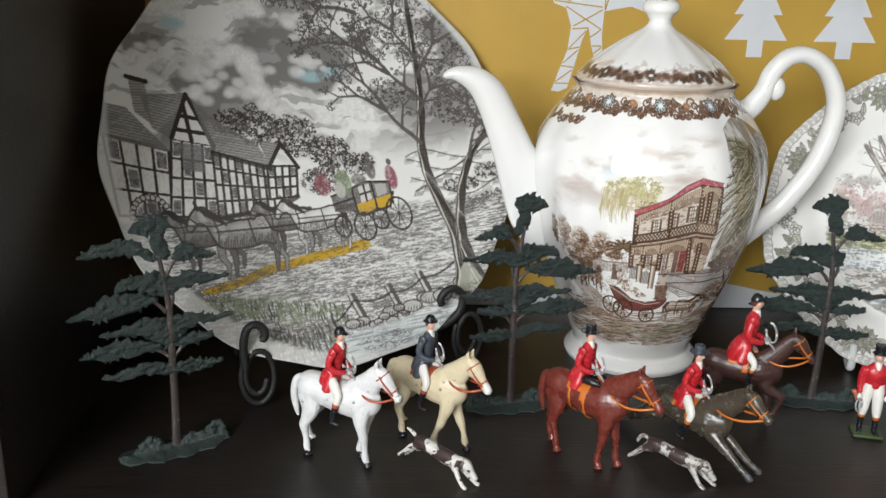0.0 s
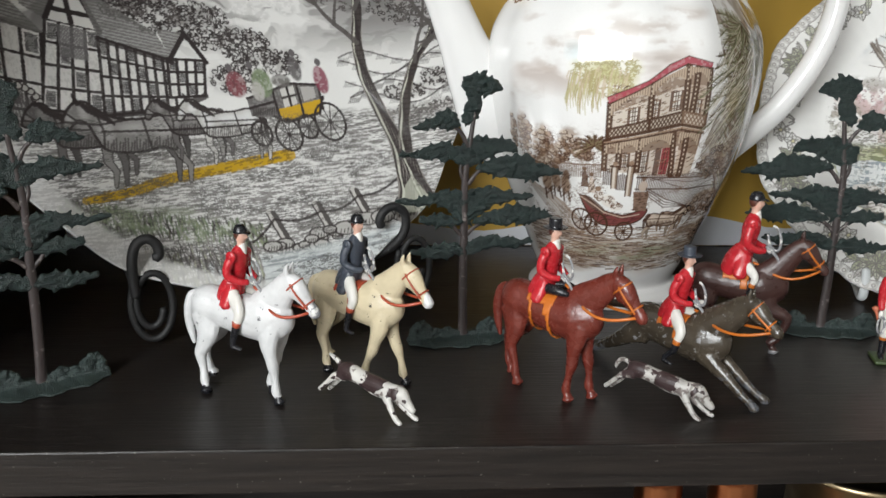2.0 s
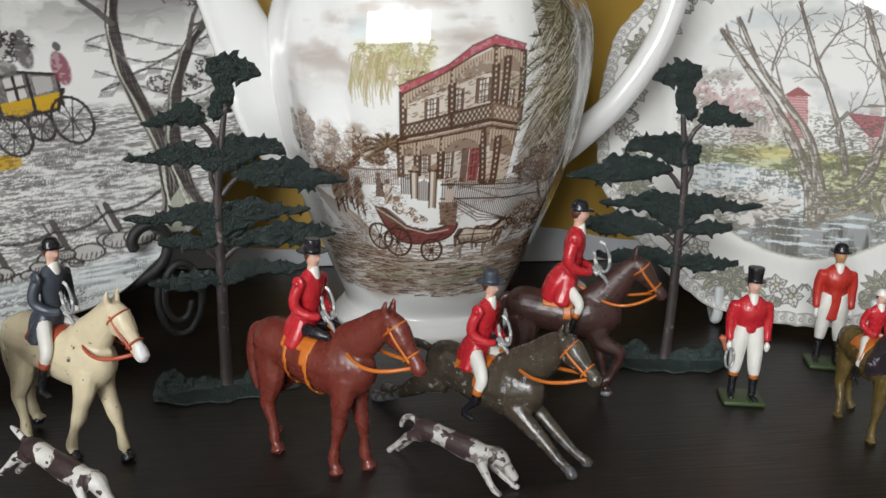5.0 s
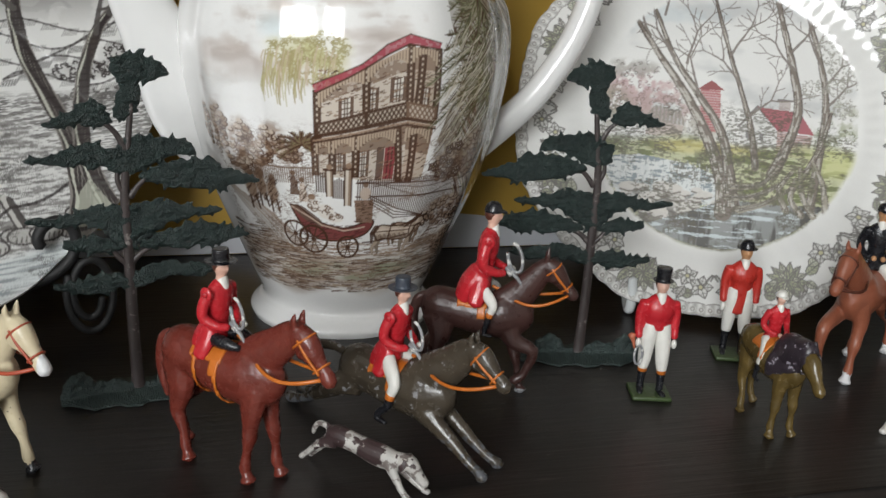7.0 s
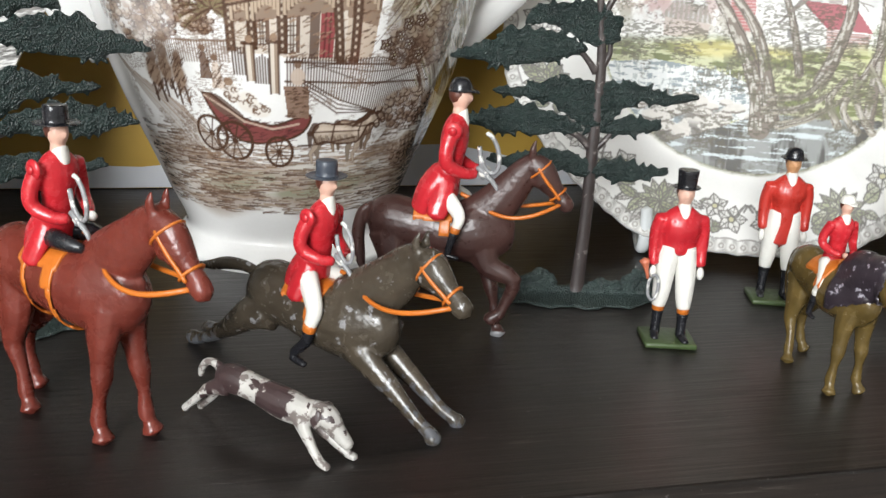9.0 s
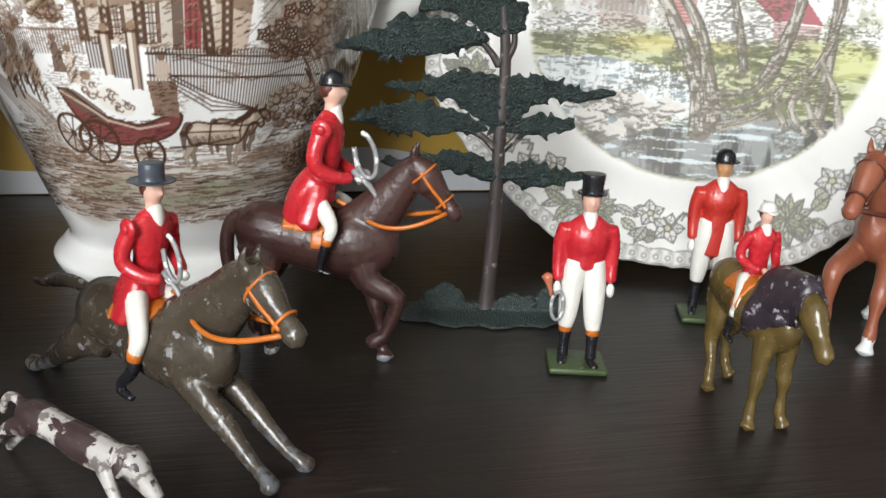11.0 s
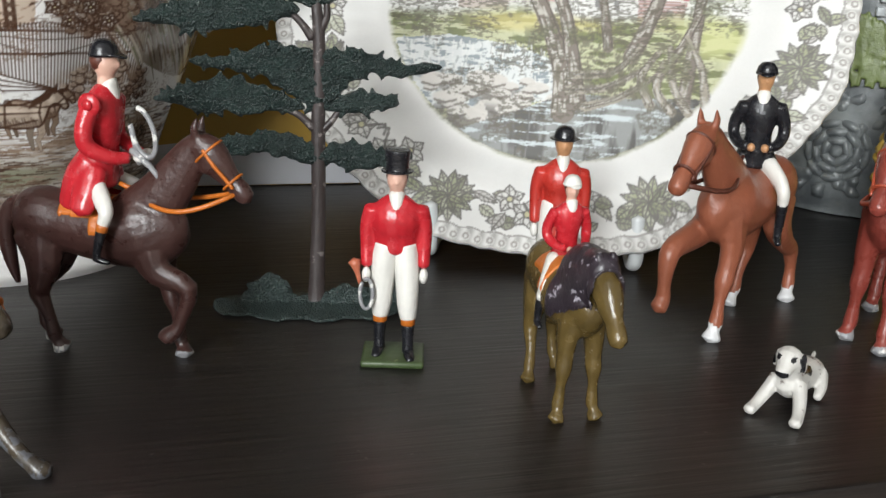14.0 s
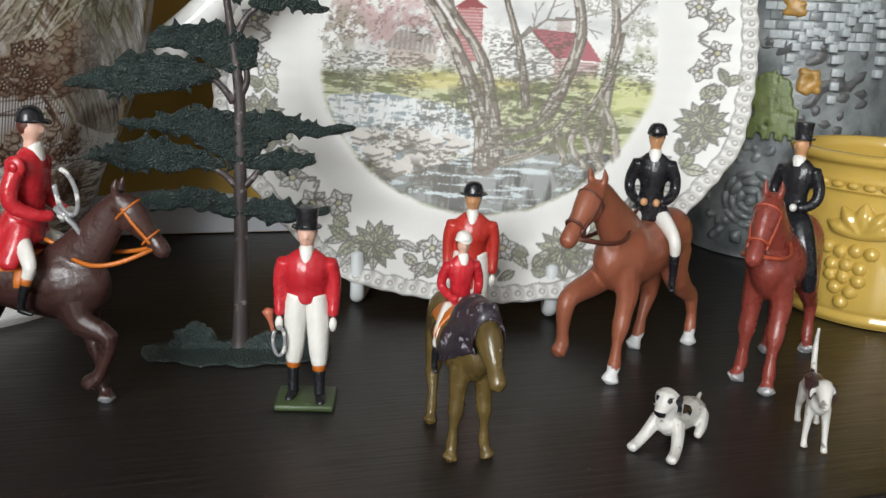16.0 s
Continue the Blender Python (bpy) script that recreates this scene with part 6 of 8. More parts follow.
def toy_horse(label, m, coat, legs, head=(0, 0, 0), lean=0.0, tail="down", fat=1.0, tack=None, hoof=None, hoof_top=4.2, saddle=True, girth=True, muzzle=None, mane=None, group="toy hunt horses", scale=1.0, sag=4.0, thick_neck=1.0, leg_gap=4.2, bridle=True, skull_fat=1.0, nod=1.0):
    ob = thing("toy_horse", label, "toy horse", m @ Matrix.Scale(scale, 4), group)
    bm = horse_mesh(legs, head, lean, tail, fat, thick_neck, leg_gap, skull_fat, nod)
    hz = lambda z: 57.6 + (z - 57.6) * nod
    hx = lambda x: 28.0 + (x - 28.0) * (2.0 - nod) ** 0.5
    turn = Matrix.Translation((0.039, 0, 0.0015)) @ Matrix.Rotation(radians(lean), 4, "Y") @ Matrix.Translation((-0.039, 0, -0.0015))
    back = turn.inverted()
    fx, fy_, fz = head[0] * MM, head[2] * MM, head[1] * MM
    if tack:
        if saddle:
            def on_saddle(c):
                q = back @ c
                return abs(q.y) < 0.0105 and ((-0.0085 < q.x < 0.0050 and q.z > 0.0428) or (0.0008 < q.x < 0.0042 and q.z > 0.0385))
            part("saddle", shell(bm, on_saddle, 0.0006), tack, ob)
        if girth:
            for gx in (-0.0064, 0.0028):
                part("girth", shell(bm, lambda c: gx < (back @ c).x + 0.12 * ((back @ c).z - 0.037) < gx + 0.0014 and 0.027 < (back @ c).z < 0.0425, 0.0005), tack, ob)
        if bridle:
            ax = Vector((hx(40) - 28, 0, hz(44.4) - 57.6)).normalized()
            up = Vector((-ax.z, 0, ax.x))

            def strap_ring(cx, cz, cy, ra, rb, r=0.00042):
                ring = bmesh.new()
                ctr = Vector((hx(cx) * MM + fx, cy, hz(cz) * MM + fz))
                rows = []
                for i in range(17):
                    t = 2 * math.pi * i / 16
                    q = turn @ (ctr + up * ra * MM * math.cos(t) + Vector((0, rb * MM * math.sin(t), 0)))
                    rows.append((*q, r * 1.5, r))
                return tube(ring, rows, 6, 2, side=tuple(ax))
            part("noseband", strap_ring(37.2, 47.6, fy_ * 0.87, 3.0, 2.6), tack, ob)
            part("browband", strap_ring(30.6, 55.3, fy_ * 0.5, 4.45, 3.45), tack, ob)
            for s in (-1, 1):
                strap = bmesh.new()
                rows = []
                for cx, cz, cy, rb in ((30.4, 56.4, 0.5, 3.35), (33.2, 52.4, 0.64, 3.35), (36.0, 49.0, 0.8, 2.9), (38.0, 46.4, 0.9, 2.6)):
                    q = turn @ Vector((hx(cx) * MM + fx, fy_ * cy + s * rb * MM, hz(cz) * MM + fz))
                    rows.append((*q, 0.0006, 0.00045))
                part("cheek_strap", tube(strap, rows, 6, 3), tack, ob)
            mz = turn @ Vector((hx(38.2) * MM + fx, fy_ * 0.95, hz(44.5) * MM + fz))
            hd = turn @ Vector((0.0065, 0, 0.0505))
            rein(ob, tack, mz, hd, sag * MM)
    if mane:
        part("mane", shell(bm, lambda c: mane[1](back @ c), 0.0010), mane[0], ob)
    for s in (-1, 1):
        e = bmesh.new()
        p = turn @ Vector((hx(31.7) * MM + fx, fy_ * 0.53 + s * 0.0030, hz(55.6) * MM + fz))
        ball(e, p, (0.0009, 0.0006, 0.0008), 8)
        part("eye", e, BLACK_P, ob)
    slots = [coat]
    rules = []
    if hoof:
        slots.append(hoof)
        rules.append((1, lambda c: (back @ c).z * 1 < hoof_top * MM * (0.9 + (0.25 if hoof_top < 10 else 0.7) * wobble(c, 400)) if not lean else (c.z < hoof_top * MM)))
    if muzzle:
        slots.append(muzzle)
        rules.append((len(slots) - 1, lambda c: (back @ c).x > 0.0395 + fx and (back @ c).z > 0.035))
    face_slots(bm, rules)
    part("body", bm, slots, ob)
    return ob


# ---- toy riders and standing figures: each one plain casting ----
def head_and_hat(bm, x, z, hat, skin_slot, hat_slot, hair_slot):
    h = bmesh.new()
    ball(h, (x, 0, z), (2.75 * MM, 2.45 * MM, 3.4 * MM), 14)
    tube(h, [(x, 0, z - 2 * MM, 1.7 * MM, 1.7 * MM), (x - 0.4 * MM, 0, z - 5 * MM, 1.8 * MM, 1.9 * MM)], 10, 2)
    ball(h, (x + 2.7 * MM, 0, z - 0.3 * MM), (0.7 * MM, 0.55 * MM, 0.9 * MM), 8)
    add(bm, fuse(h, 0.00042, 2), skin_slot)
    h = bmesh.new()
    ball(h, (x - 0.75 * MM, 0, z + 0.55 * MM), (2.55 * MM, 2.62 * MM, 3.0 * MM), 12)
    add(bm, h, hair_slot)
    h = bmesh.new()
    if hat == "top":
        lathe(h, mm([(0.1, 6.9), (2.5, 6.8), (2.95, 6.5), (2.75, 4.5), (2.65, 2.1), (2.9, 1.7), (3.7, 1.8), (3.8, 1.5), (3.0, 1.2), (0.1, 1.1)]), 20, 2)
    elif hat == "broad":
        lathe(h, mm([(0.1, 6.0), (2.3, 5.9), (2.8, 5.5), (2.85, 3.6), (2.9, 2.1), (3.4, 1.7), (5.2, 1.9), (5.3, 1.6), (3.0, 1.2), (0.1, 1.1)]), 20, 2)
    elif hat == "bowler":
        lathe(h, mm([(0.1, 4.9), (1.4, 4.7), (2.5, 3.7), (3.0, 2.0), (3.2, 1.5), (4.1, 1.4), (4.1, 1.1), (3.0, 0.9), (0.1, 0.8)]), 20, 2)
    else:  # peaked cap
        lathe(h, mm([(0.1, 4.6), (1.5, 4.4), (2.6, 3.3), (3.05, 1.8), (3.05, 0.9), (0.1, 0.8)]), 18, 2)
        tube(h, mm([(1.5, 0, 1.4, 0.5, 2.6), (3.4, 0, 1.2, 0.45, 2.2), (4.6, 0, 0.8, 0.3, 1.3)]), 10, 2)
    bmesh.ops.translate(h, verts=h.verts, vec=(x - 0.2 * MM, 0, z + 0.4 * MM))
    add(bm, h, hat_slot)


def toy_rider(label, m, coat, breeches, hat="top", skin=None, leg_tack=None, legs=True, whip=True, long_coat=True, skirt=False, arm_fwd=8.0, group="toy riders", lean=4.0, boot_x=3.0, hat_mat=None, jockey=False, leg_k=1.0):
    """Seated figure; its seat is at the origin, it faces along x."""
    skin = skin or SKIN_P
    bm = bmesh.new()
    c = bmesh.new()
    L = lean
    tube(c, mm([(-1.2, 0, 0.5, 4.0, 5.4), (-0.4, 0, 5, 3.6, 4.5), (L * 0.2, 0, 10, 3.3, 3.9), (L * 0.5, 0, 15, 3.8, 4.9), (L * 0.7, 0, 19, 3.2, 5.0), (L * 0.85, 0, 21.4, 2.0, 2.8)]), 16, 4)
    if long_coat:
        tube(c, mm([(-1.0, 0, 6, 4, 5), (-4, 0, 1, 4.6, 5.9), (-6.4, 0, -4.6, 3.8, 5.6)]), 14, 3)
        for s in (-1, 1):
            tube(c, mm([(-0.5, s * 3, 4, 3, 2.4), (-1.2, s * 6.0, -1, 3.2, 1.8), (-2.0, s * 7.6, -4.5, 2.6, 1.4)]), 10, 3)
    for s in (-1, 1):
        tube(c, mm([(L * 0.66, s * 5.0, 18.6, 2.3, 2.0), (L * 0.3 - 0.6, s * 6.9, 13.5, 2.0, 1.9), (L * 0.2, s * 7.0, 9.5, 1.9, 1.8), (L * 0.4 + arm_fwd * 0.45, s * 5.2, 7.2, 1.6, 1.6), (L * 0.4 + arm_fwd * 0.8, s * 2.9, 6.8, 1.4, 1.4)]), 10, 4)
    add(bm, fuse(c, 0.00045, 2), 0)
    for s in (-1, 1):
        ball_bm = bmesh.new()
        ball(ball_bm, mm([(L * 0.4 + arm_fwd + 0.6, s * 1.9, 6.9)])[0], (1.6 * MM, 1.2 * MM, 1.3 * MM), 10)
        add(bm, ball_bm, 3)
    if whip:  # riveted movable arm
        k = bmesh.new()
        ball(k, mm([(L * 0.66, -6.6, 18.2)])[0], (2.5 * MM, 0.9 * MM, 2.5 * MM), 14)
        ball(k, mm([(L * 0.66, -7.4, 18.2)])[0], (1.2 * MM, 0.6 * MM, 1.2 * MM), 10)
        add(bm, k, 0)
    w = bmesh.new()  # neckcloth and shirt front
    tube(w, mm([(L * 0.7 + 2.5, 0, 16.6, 0.5, 0.5), (L * 0.8 + 2.2, 0, 19.5, 0.8, 1.6), (L * 0.85 + 0.6, 0, 22.0, 2.0, 2.1)]), 10, 2)
    add(bm, w, 1)
    if skirt:  # side-saddle skirt hanging down one flank
        k = bmesh.new()
        tube(k, mm([(0, 0, 2, 4.6, 5.6), (3.5, 4, 0, 4.6, 4.6), (5, 8, -7, 4.4, 3.0), (3.5, 9.4, -15, 3.6, 2.4), (2.8, 9.6, -19, 3.0, 2.0)]), 12, 4)
        tube(k, mm([(0, 0, 3, 4, 4), (6, -2, 1.5, 3.2, 3.4), (8.5, 2, -2, 2.6, 3.0)]), 10, 3)
        add(bm, fuse(k, 0.00045, 2), 0)
    elif legs:
        for s in (-1, 1):
            low = lambda rows: mm([(x * leg_k, y, z * leg_k, ra * leg_k, rb * leg_k) for x, y, z, ra, rb in rows])
            k = bmesh.new()
            tube(k, low([(-0.5, s * 3.6, 1, 3.4, 2.8), (4.6, s * 7.4, -2.8, 3.0, 2.2), (6.6, s * 9.0, -6.0, 2.3, 1.9), (5.4, s * 9.3, -10, 1.8, 1.6)]), 12, 4)
            add(bm, k, 1)
            k = bmesh.new()
            tube(k, low([(5.5, s * 9.3, -9.4, 2.0, 1.75), (5.0, s * 9.3, -11.6, 1.9, 1.7)]), 10, 2)
            add(bm, k, 5)
            k = bmesh.new()
            tube(k, low([(5.1, s * 9.3, -11.2, 1.8, 1.6), (4.0, s * 9.4, -15, 1.6, 1.45), (boot_x, s * 9.4, -19, 1.3, 1.2), (boot_x + 0.2, s * 9.4, -21, 1.2, 1.2)]), 10, 3)
            tube(k, low([(boot_x - 0.8, s * 9.4, -20.6, 1.0, 1.1), (boot_x + 1.5, s * 9.5, -21.2, 1.0, 1.2), (boot_x + 4.0, s * 9.6, -21.6, 0.7, 0.9)]), 10, 3)
            add(bm, k, 4)
    else:  # legs painted short, drawn forward
        for s in (-1, 1):
            k = bmesh.new()
            tube(k, mm([(0.5, s * 3.0, 1, 2.6, 2.4), (5.5, s * 4.6, 1.6, 2.4, 2.0), (9.5, s * 4.4, 1.2, 1.8, 1.6), (12.5, s * 3.6, 0.6, 1.1, 1.0)]), 10, 3)
            add(bm, k, 4)
    if whip:
        k = bmesh.new()
        loop = [(L * 0.4 + arm_fwd + 0.5, -2.2, 5.5)]
        for i in range(13):
            a = radians(-110 + i * 24)
            loop.append((L * 0.4 + arm_fwd + 1.8 + 2.7 * math.sin(a + 0.4), -2.4, 12.3 - 5.2 * math.cos(a)))
        tube(k, mm([(x, y, z, 0.62, 0.55) for x, y, z in loop]), 6, 2, side=(0.0, 1, 0.0))
        tube(k, mm([(L * 0.4 + arm_fwd - 1, -2.4, 8.5, 0.8, 0.8), (L * 0.4 + arm_fwd + 3, -2.2, 5.0, 0.7, 0.7), (L * 0.4 + arm_fwd + 4.6, -2.2, 2.5, 0.5, 0.5)]), 8, 2)
        add(bm, k, 6)
    head_and_hat(bm, (L * 0.9 + 0.3) * MM, 26.2 * MM, hat, 2, 7, 8)
    ob = link_bm("toy_rider", bm, [coat, breeches, skin, skin if jockey else BREECH_P, BLACK_P, leg_tack or ORANGE_P, LEAD_P, hat_mat or BLACK_P, LEATHER_P])
    ob.matrix_world = m
    return tagged(ob, label, "toy rider", group)


def standing_figure(label, m, coat, legs_mat, hat, boots=True, coat_long=False, skin=None, scale=1.0, horn=False, cuff=None):
    """A figure on a small green stand, facing along x."""
    bm = bmesh.new()
    box(bm, -6 * MM, 7 * MM, -7.6 * MM, 7.6 * MM, 0, 1.8 * MM, 0.7 * MM)
    for f in bm.faces:
        f.material_index = 5
    for s in (-1, 1):
        k = bmesh.new()
        dx = 1.6 if s > 0 else -0.6
        tube(k, mm([(dx, s * 3.4, 11.5, 1.9, 1.95), (dx * 0.8, s * 3.2, 15, 2.5, 2.5), (dx * 0.5, s * 3.0, 21, 3.1, 2.9), (0, s * 2.6, 27, 3.5, 3.1), (0, s * 2.2, 31, 3.2, 2.9)]), 12, 4)
        add(bm, k, 1)
        k = bmesh.new()
        tube(k, mm([(dx, s * 3.4, 12.4, 1.9, 1.9), (dx, s * 3.4, 10, 1.8, 1.8)]), 10, 2)
        add(bm, k, 6)
        k = bmesh.new()
        tube(k, mm([(dx, s * 3.4, 10.4, 1.75, 1.75), (dx, s * 3.5, 6, 1.45, 1.4), (dx, s * 3.5, 2.6, 1.5, 1.5)]), 10, 3)
        tube(k, mm([(dx - 0.8, s * 3.5, 2.5, 1.2, 1.3), (dx + 2, s * 3.9, 2.2, 1.1, 1.3), (dx + 4.2, s * 4.3, 1.8, 0.7, 1.0)]), 10, 3)
        add(bm, k, 4)
    c = bmesh.new()
    low = 21.0 if coat_long else 29.3
    flare = 5.9 if coat_long else 5.1
    tube(c, mm([(-0.3, 0, low, 3.6, flare), (0, 0, low + 3, 3.5, 4.9 if coat_long else 5.2), (0.3, 0, 33 if coat_long else 33.5, 3.4, 4.3 if coat_long else 5.3), (0.8, 0, 37, 3.8, 5.6), (0.4, 0, 40.5, 3.1, 5.5), (0, 0, 43, 1.9, 2.8)]), 16, 4)
    for s in (-1, 1):
        tube(c, mm([(0.2, s * 5.7, 40, 2.3, 2.0), (-0.4, s * 6.7, 35.5, 2.1, 1.9), (-0.2, s * 6.8, 30, 1.9, 1.7), (1.0, s * 6.7, 25.4, 1.6, 1.5)]), 10, 4)
    add(bm, fuse(c, 0.00045, 2), 0)
    for s in (-1, 1):
        k = bmesh.new()
        ball(k, mm([(1.7, s * 6.8, 23)])[0], (1.3 * MM, 1.1 * MM, 2.1 * MM), 10)
        add(bm, k, 3)
    w = bmesh.new()
    tube(w, mm([(3.5, 0, 38.5, 0.5, 0.4), (2.8, 0, 41.2, 0.8, 1.3), (0.9, 0, 43.6, 1.9, 2.0)]), 10, 2)
    add(bm, w, 1)
    if horn:
        k = bmesh.new()
        tube(k, mm([(2.0, -9.6, 26.5, 1.6, 1.6), (2.4, -8.9, 24, 0.7, 0.7), (2.6, -8.2, 21, 0.5, 0.5)]), 8, 2)
        add(bm, k, 7)
        k = bmesh.new()
        rows = []
        for i in range(14):
            a = radians(-20 + i * 26)
            rows.append((3.4, -6.6 + 1.5 * math.sin(a), 18.5 + 4 * math.cos(a), 0.5, 0.45))
        tube(k, mm(rows), 6, 2, side=(1, 0, 0))
        add(bm, k, 8)
    head_and_hat(bm, 0.8 * MM, 47.4 * MM, hat, 2, 4, 9)
    ob = link_bm("toy_figure", bm, [coat, legs_mat, skin or SKIN_P, BREECH_P, BLACK_P, GREEN_P, cuff or ORANGE_P, HORN_P, LEAD_P, LEATHER_P])
    ob.matrix_world = m @ Matrix.Scale(scale, 4)
    return tagged(ob, label, "toy figure", "toy standing figures")


# ---- toy hounds ----
def toy_hound(label, m, kind, base, patch, seed, scale=1.0, straight=True):
    bm = bmesh.new()
    if kind == "run":
        tube(bm, mm([(-15, 0, 14.2, 2.8, 2.6), (-11, 0, 14.8, 4.0, 3.7), (-4, 0, 13.8, 3.6, 3.3), (4, 0, 12.4, 4.4, 3.7), (10, 0, 11.8, 4.1, 3.4), (14.5, 0, 12.0, 3.0, 2.7)]), 14, 4)
        tube(bm, mm([(12, 0, 12.6, 2.8, 2.5), (15.5, 0, 13.4, 2.4, 2.2), (18.4, 0, 12.2, 3.2, 3.0), (21.2, 0, 9.4, 2.4, 2.2), (23.8, 0, 7.2, 1.8, 1.7), (25.0, 0, 6.2, 1.4, 1.4)]), 12, 4)
        for s in (-1, 1):
            tube(bm, mm([(17, s * 2.2, 14.6, 1.4, 0.8), (16.8, s * 3.1, 12.4, 1.7, 0.7), (17.0, s * 3.2, 10.2, 0.8, 0.5)]), 8, 3)
            tube(bm, mm([(11, s * 1.8, 11, 2.4, 1.7), (14.0, s * 2.6, 7.2, 1.8, 1.4), (17.5 + s, s * 3.2, 4.0, 1.3, 1.2), (20.5 + 1.5 * s, s * 3.6, 1.6, 1.2, 1.2), (22.8 + 1.5 * s, s * 3.8, 1.0, 1.0, 1.2)]), 8, 3)
            tube(bm, mm([(-12, s * 1.9, 13, 2.9, 2.0), (-17, s * 2.4, 11.2, 1.9, 1.4), (-20, s * 2.6, 7.6 - s, 1.3, 1.2), (-23, s * 2.8, 4.6 - s, 1.15, 1.1), (-25.5, s * 2.9, 2.2 - s, 1.2, 1.2)]), 8, 3)
        tube(bm, mm([(-14, 0, 15.6, 1.4, 1.3), (-17, 0, 17.8, 1.2, 1.2), (-20, 0, 19.2, 1.0, 1.0), (-22, 0, 19.8, 0.7, 0.7)] if straight else [(-13.5, 0, 15.4, 1.4, 1.3), (-16.5, 0, 17.4, 1.2, 1.2), (-19.6, 0, 17.2, 1.1, 1.1), (-21.6, 0, 14.8, 1.1, 1.0), (-22.0, 0, 12.6, 0.8, 0.8)]), 8, 3)
    elif kind == "lie":
        tube(bm, mm([(-17, 0, 4.6, 2.6, 3.2), (-12, 0, 5.4, 4.2, 4.6), (-4, 0, 6.0, 4.2, 3.8), (3, 0, 7.2, 4.4, 3.6), (6.4, 0, 9.2, 3.4, 2.9)]), 14, 4)
        tube(bm, mm([(4.5, 0, 9.5, 3.4, 3.1), (6.0, 0, 12.6, 3.1, 3.0), (7.0, 0, 15.2, 3.3, 3.6), (9.2, 0, 13.6, 2.4, 2.4), (11.4, 0, 12.0, 1.7, 1.8)]), 12, 4)
        for s in (-1, 1):
            tube(bm, mm([(5.8, s * 2.9, 16.2, 1.3, 0.9), (5.6, s * 3.6, 13.8, 1.4, 0.7), (6.0, s * 3.7, 12, 0.7, 0.5)]), 8, 3)
            tube(bm, mm([(4.5, s * 2.8, 8, 3.0, 2.1), (7.5, s * 4.4, 4.4, 2.0, 1.8), (11, s * 5.4, 2.0, 1.6, 1.6), (14.5, s * 5.8, 1.4, 1.4, 1.7)]), 8, 3)
            tube(bm, mm([(-13, s * 3.4, 5, 3.2, 2.0), (-9, s * 5.0, 3.0, 2.2, 1.6), (-5, s * 5.4, 1.4, 1.2, 1.2)]), 8, 3)
        tube(bm, mm([(-17, 0, 5, 1.2, 1.2), (-21, -1.5, 4.4, 0.9, 0.9), (-25, -2, 6.0, 0.6, 0.6)]), 8, 3)
    else:  # standing with the tail high
        tube(bm, mm([(-11, 0, 13.8, 2.2, 2.4), (-8, 0, 14.2, 3.4, 3.3), (-1, 0, 14.4, 3.2, 3.0), (6, 0, 14.2, 4.0, 3.4), (9.5, 0, 15.2, 3.0, 2.6)]), 14, 4)
        tube(bm, mm([(8, 0, 16, 2.7, 2.4), (10.5, 0, 19, 2.4, 2.2), (12, 0, 20.4, 2.8, 2.7), (15, 0, 18.6, 1.9, 1.8), (17.4, 0, 16.6, 1.3, 1.4)]), 12, 4)
        for s in (-1, 1):
            tube(bm, mm([(11, s * 2.3, 21.6, 1.2, 0.8), (11.2, s * 3.2, 19, 1.6, 0.7), (11.4, s * 3.3, 16.6, 0.8, 0.5)]), 8, 3)
            tube(bm, mm([(7, s * 2, 13, 2.4, 1.6), (7.6, s * 2.5, 7.5, 1.2, 1.1), (8.4 + s, s * 2.6, 3, 0.95, 0.9), (9.8 + s, s * 2.6, 0.8, 0.9, 1.1)]), 8, 3)
            tube(bm, mm([(-9, s * 2, 13, 3, 1.9), (-9.5, s * 2.6, 8.4, 1.8, 1.3), (-11.6, s * 2.7, 5.6, 1.1, 1.0), (-11, s * 2.7, 2.4, 0.9, 0.9), (-9.6, s * 2.7, 0.8, 0.9, 1.1)]), 8, 3)
        tube(bm, mm([(-10.5, 0, 15.6, 1.2, 1.1), (-13.5, 0, 20, 1.0, 0.95), (-14.6, 0, 25.5, 0.8, 0.8), (-13.6, 0, 30, 0.45, 0.45)]), 8, 3)
    bm = fuse(bm, 0.0004, 2)
    def marked(c):
        w = wobble(c, 240, seed) * 0.004
        x, y, z = c.x + w, c.y, c.z + w * 0.6
        if kind == "run":
            return (-0.0165 < x < -0.0062 and z > 0.0115) or (-0.0015 < x < 0.0085 and z > 0.0095) or (0.0152 < x < 0.0186 and abs(y) > 0.0019 and z > 0.010) or wobble(c, 420, seed + 4) > 0.42
        if kind == "lie":
            return (0.0045 < x < 0.0075 and abs(y) > 0.0030 and z > 0.0115) or (c.x > 0.0112 and c.z < 0.0128 and c.z > 0.0095) or (c.x > 0.0085 and 0.0152 < c.z < 0.0166 and 0.0012 < abs(c.y) < 0.0024) or (-0.006 < x < 0.001 and z > 0.0092)
        return (0.0095 < x < 0.0135 and abs(y) > 0.0018 and z > 0.015) or (-0.009 < x < 0.003 and z > 0.0152)
    face_slots(bm, [(1, marked)])
    ob = link_bm("toy_hound", bm, [base, patch])
    ob.matrix_world = m @ Matrix.Scale(scale, 4)
    return tagged(ob, label, "toy dog", "toy hounds")


def at_mm(x, y, z=0.0, heading=0.0):
    return pose(x * MM, y * MM, z * MM, 0, 0, heading)


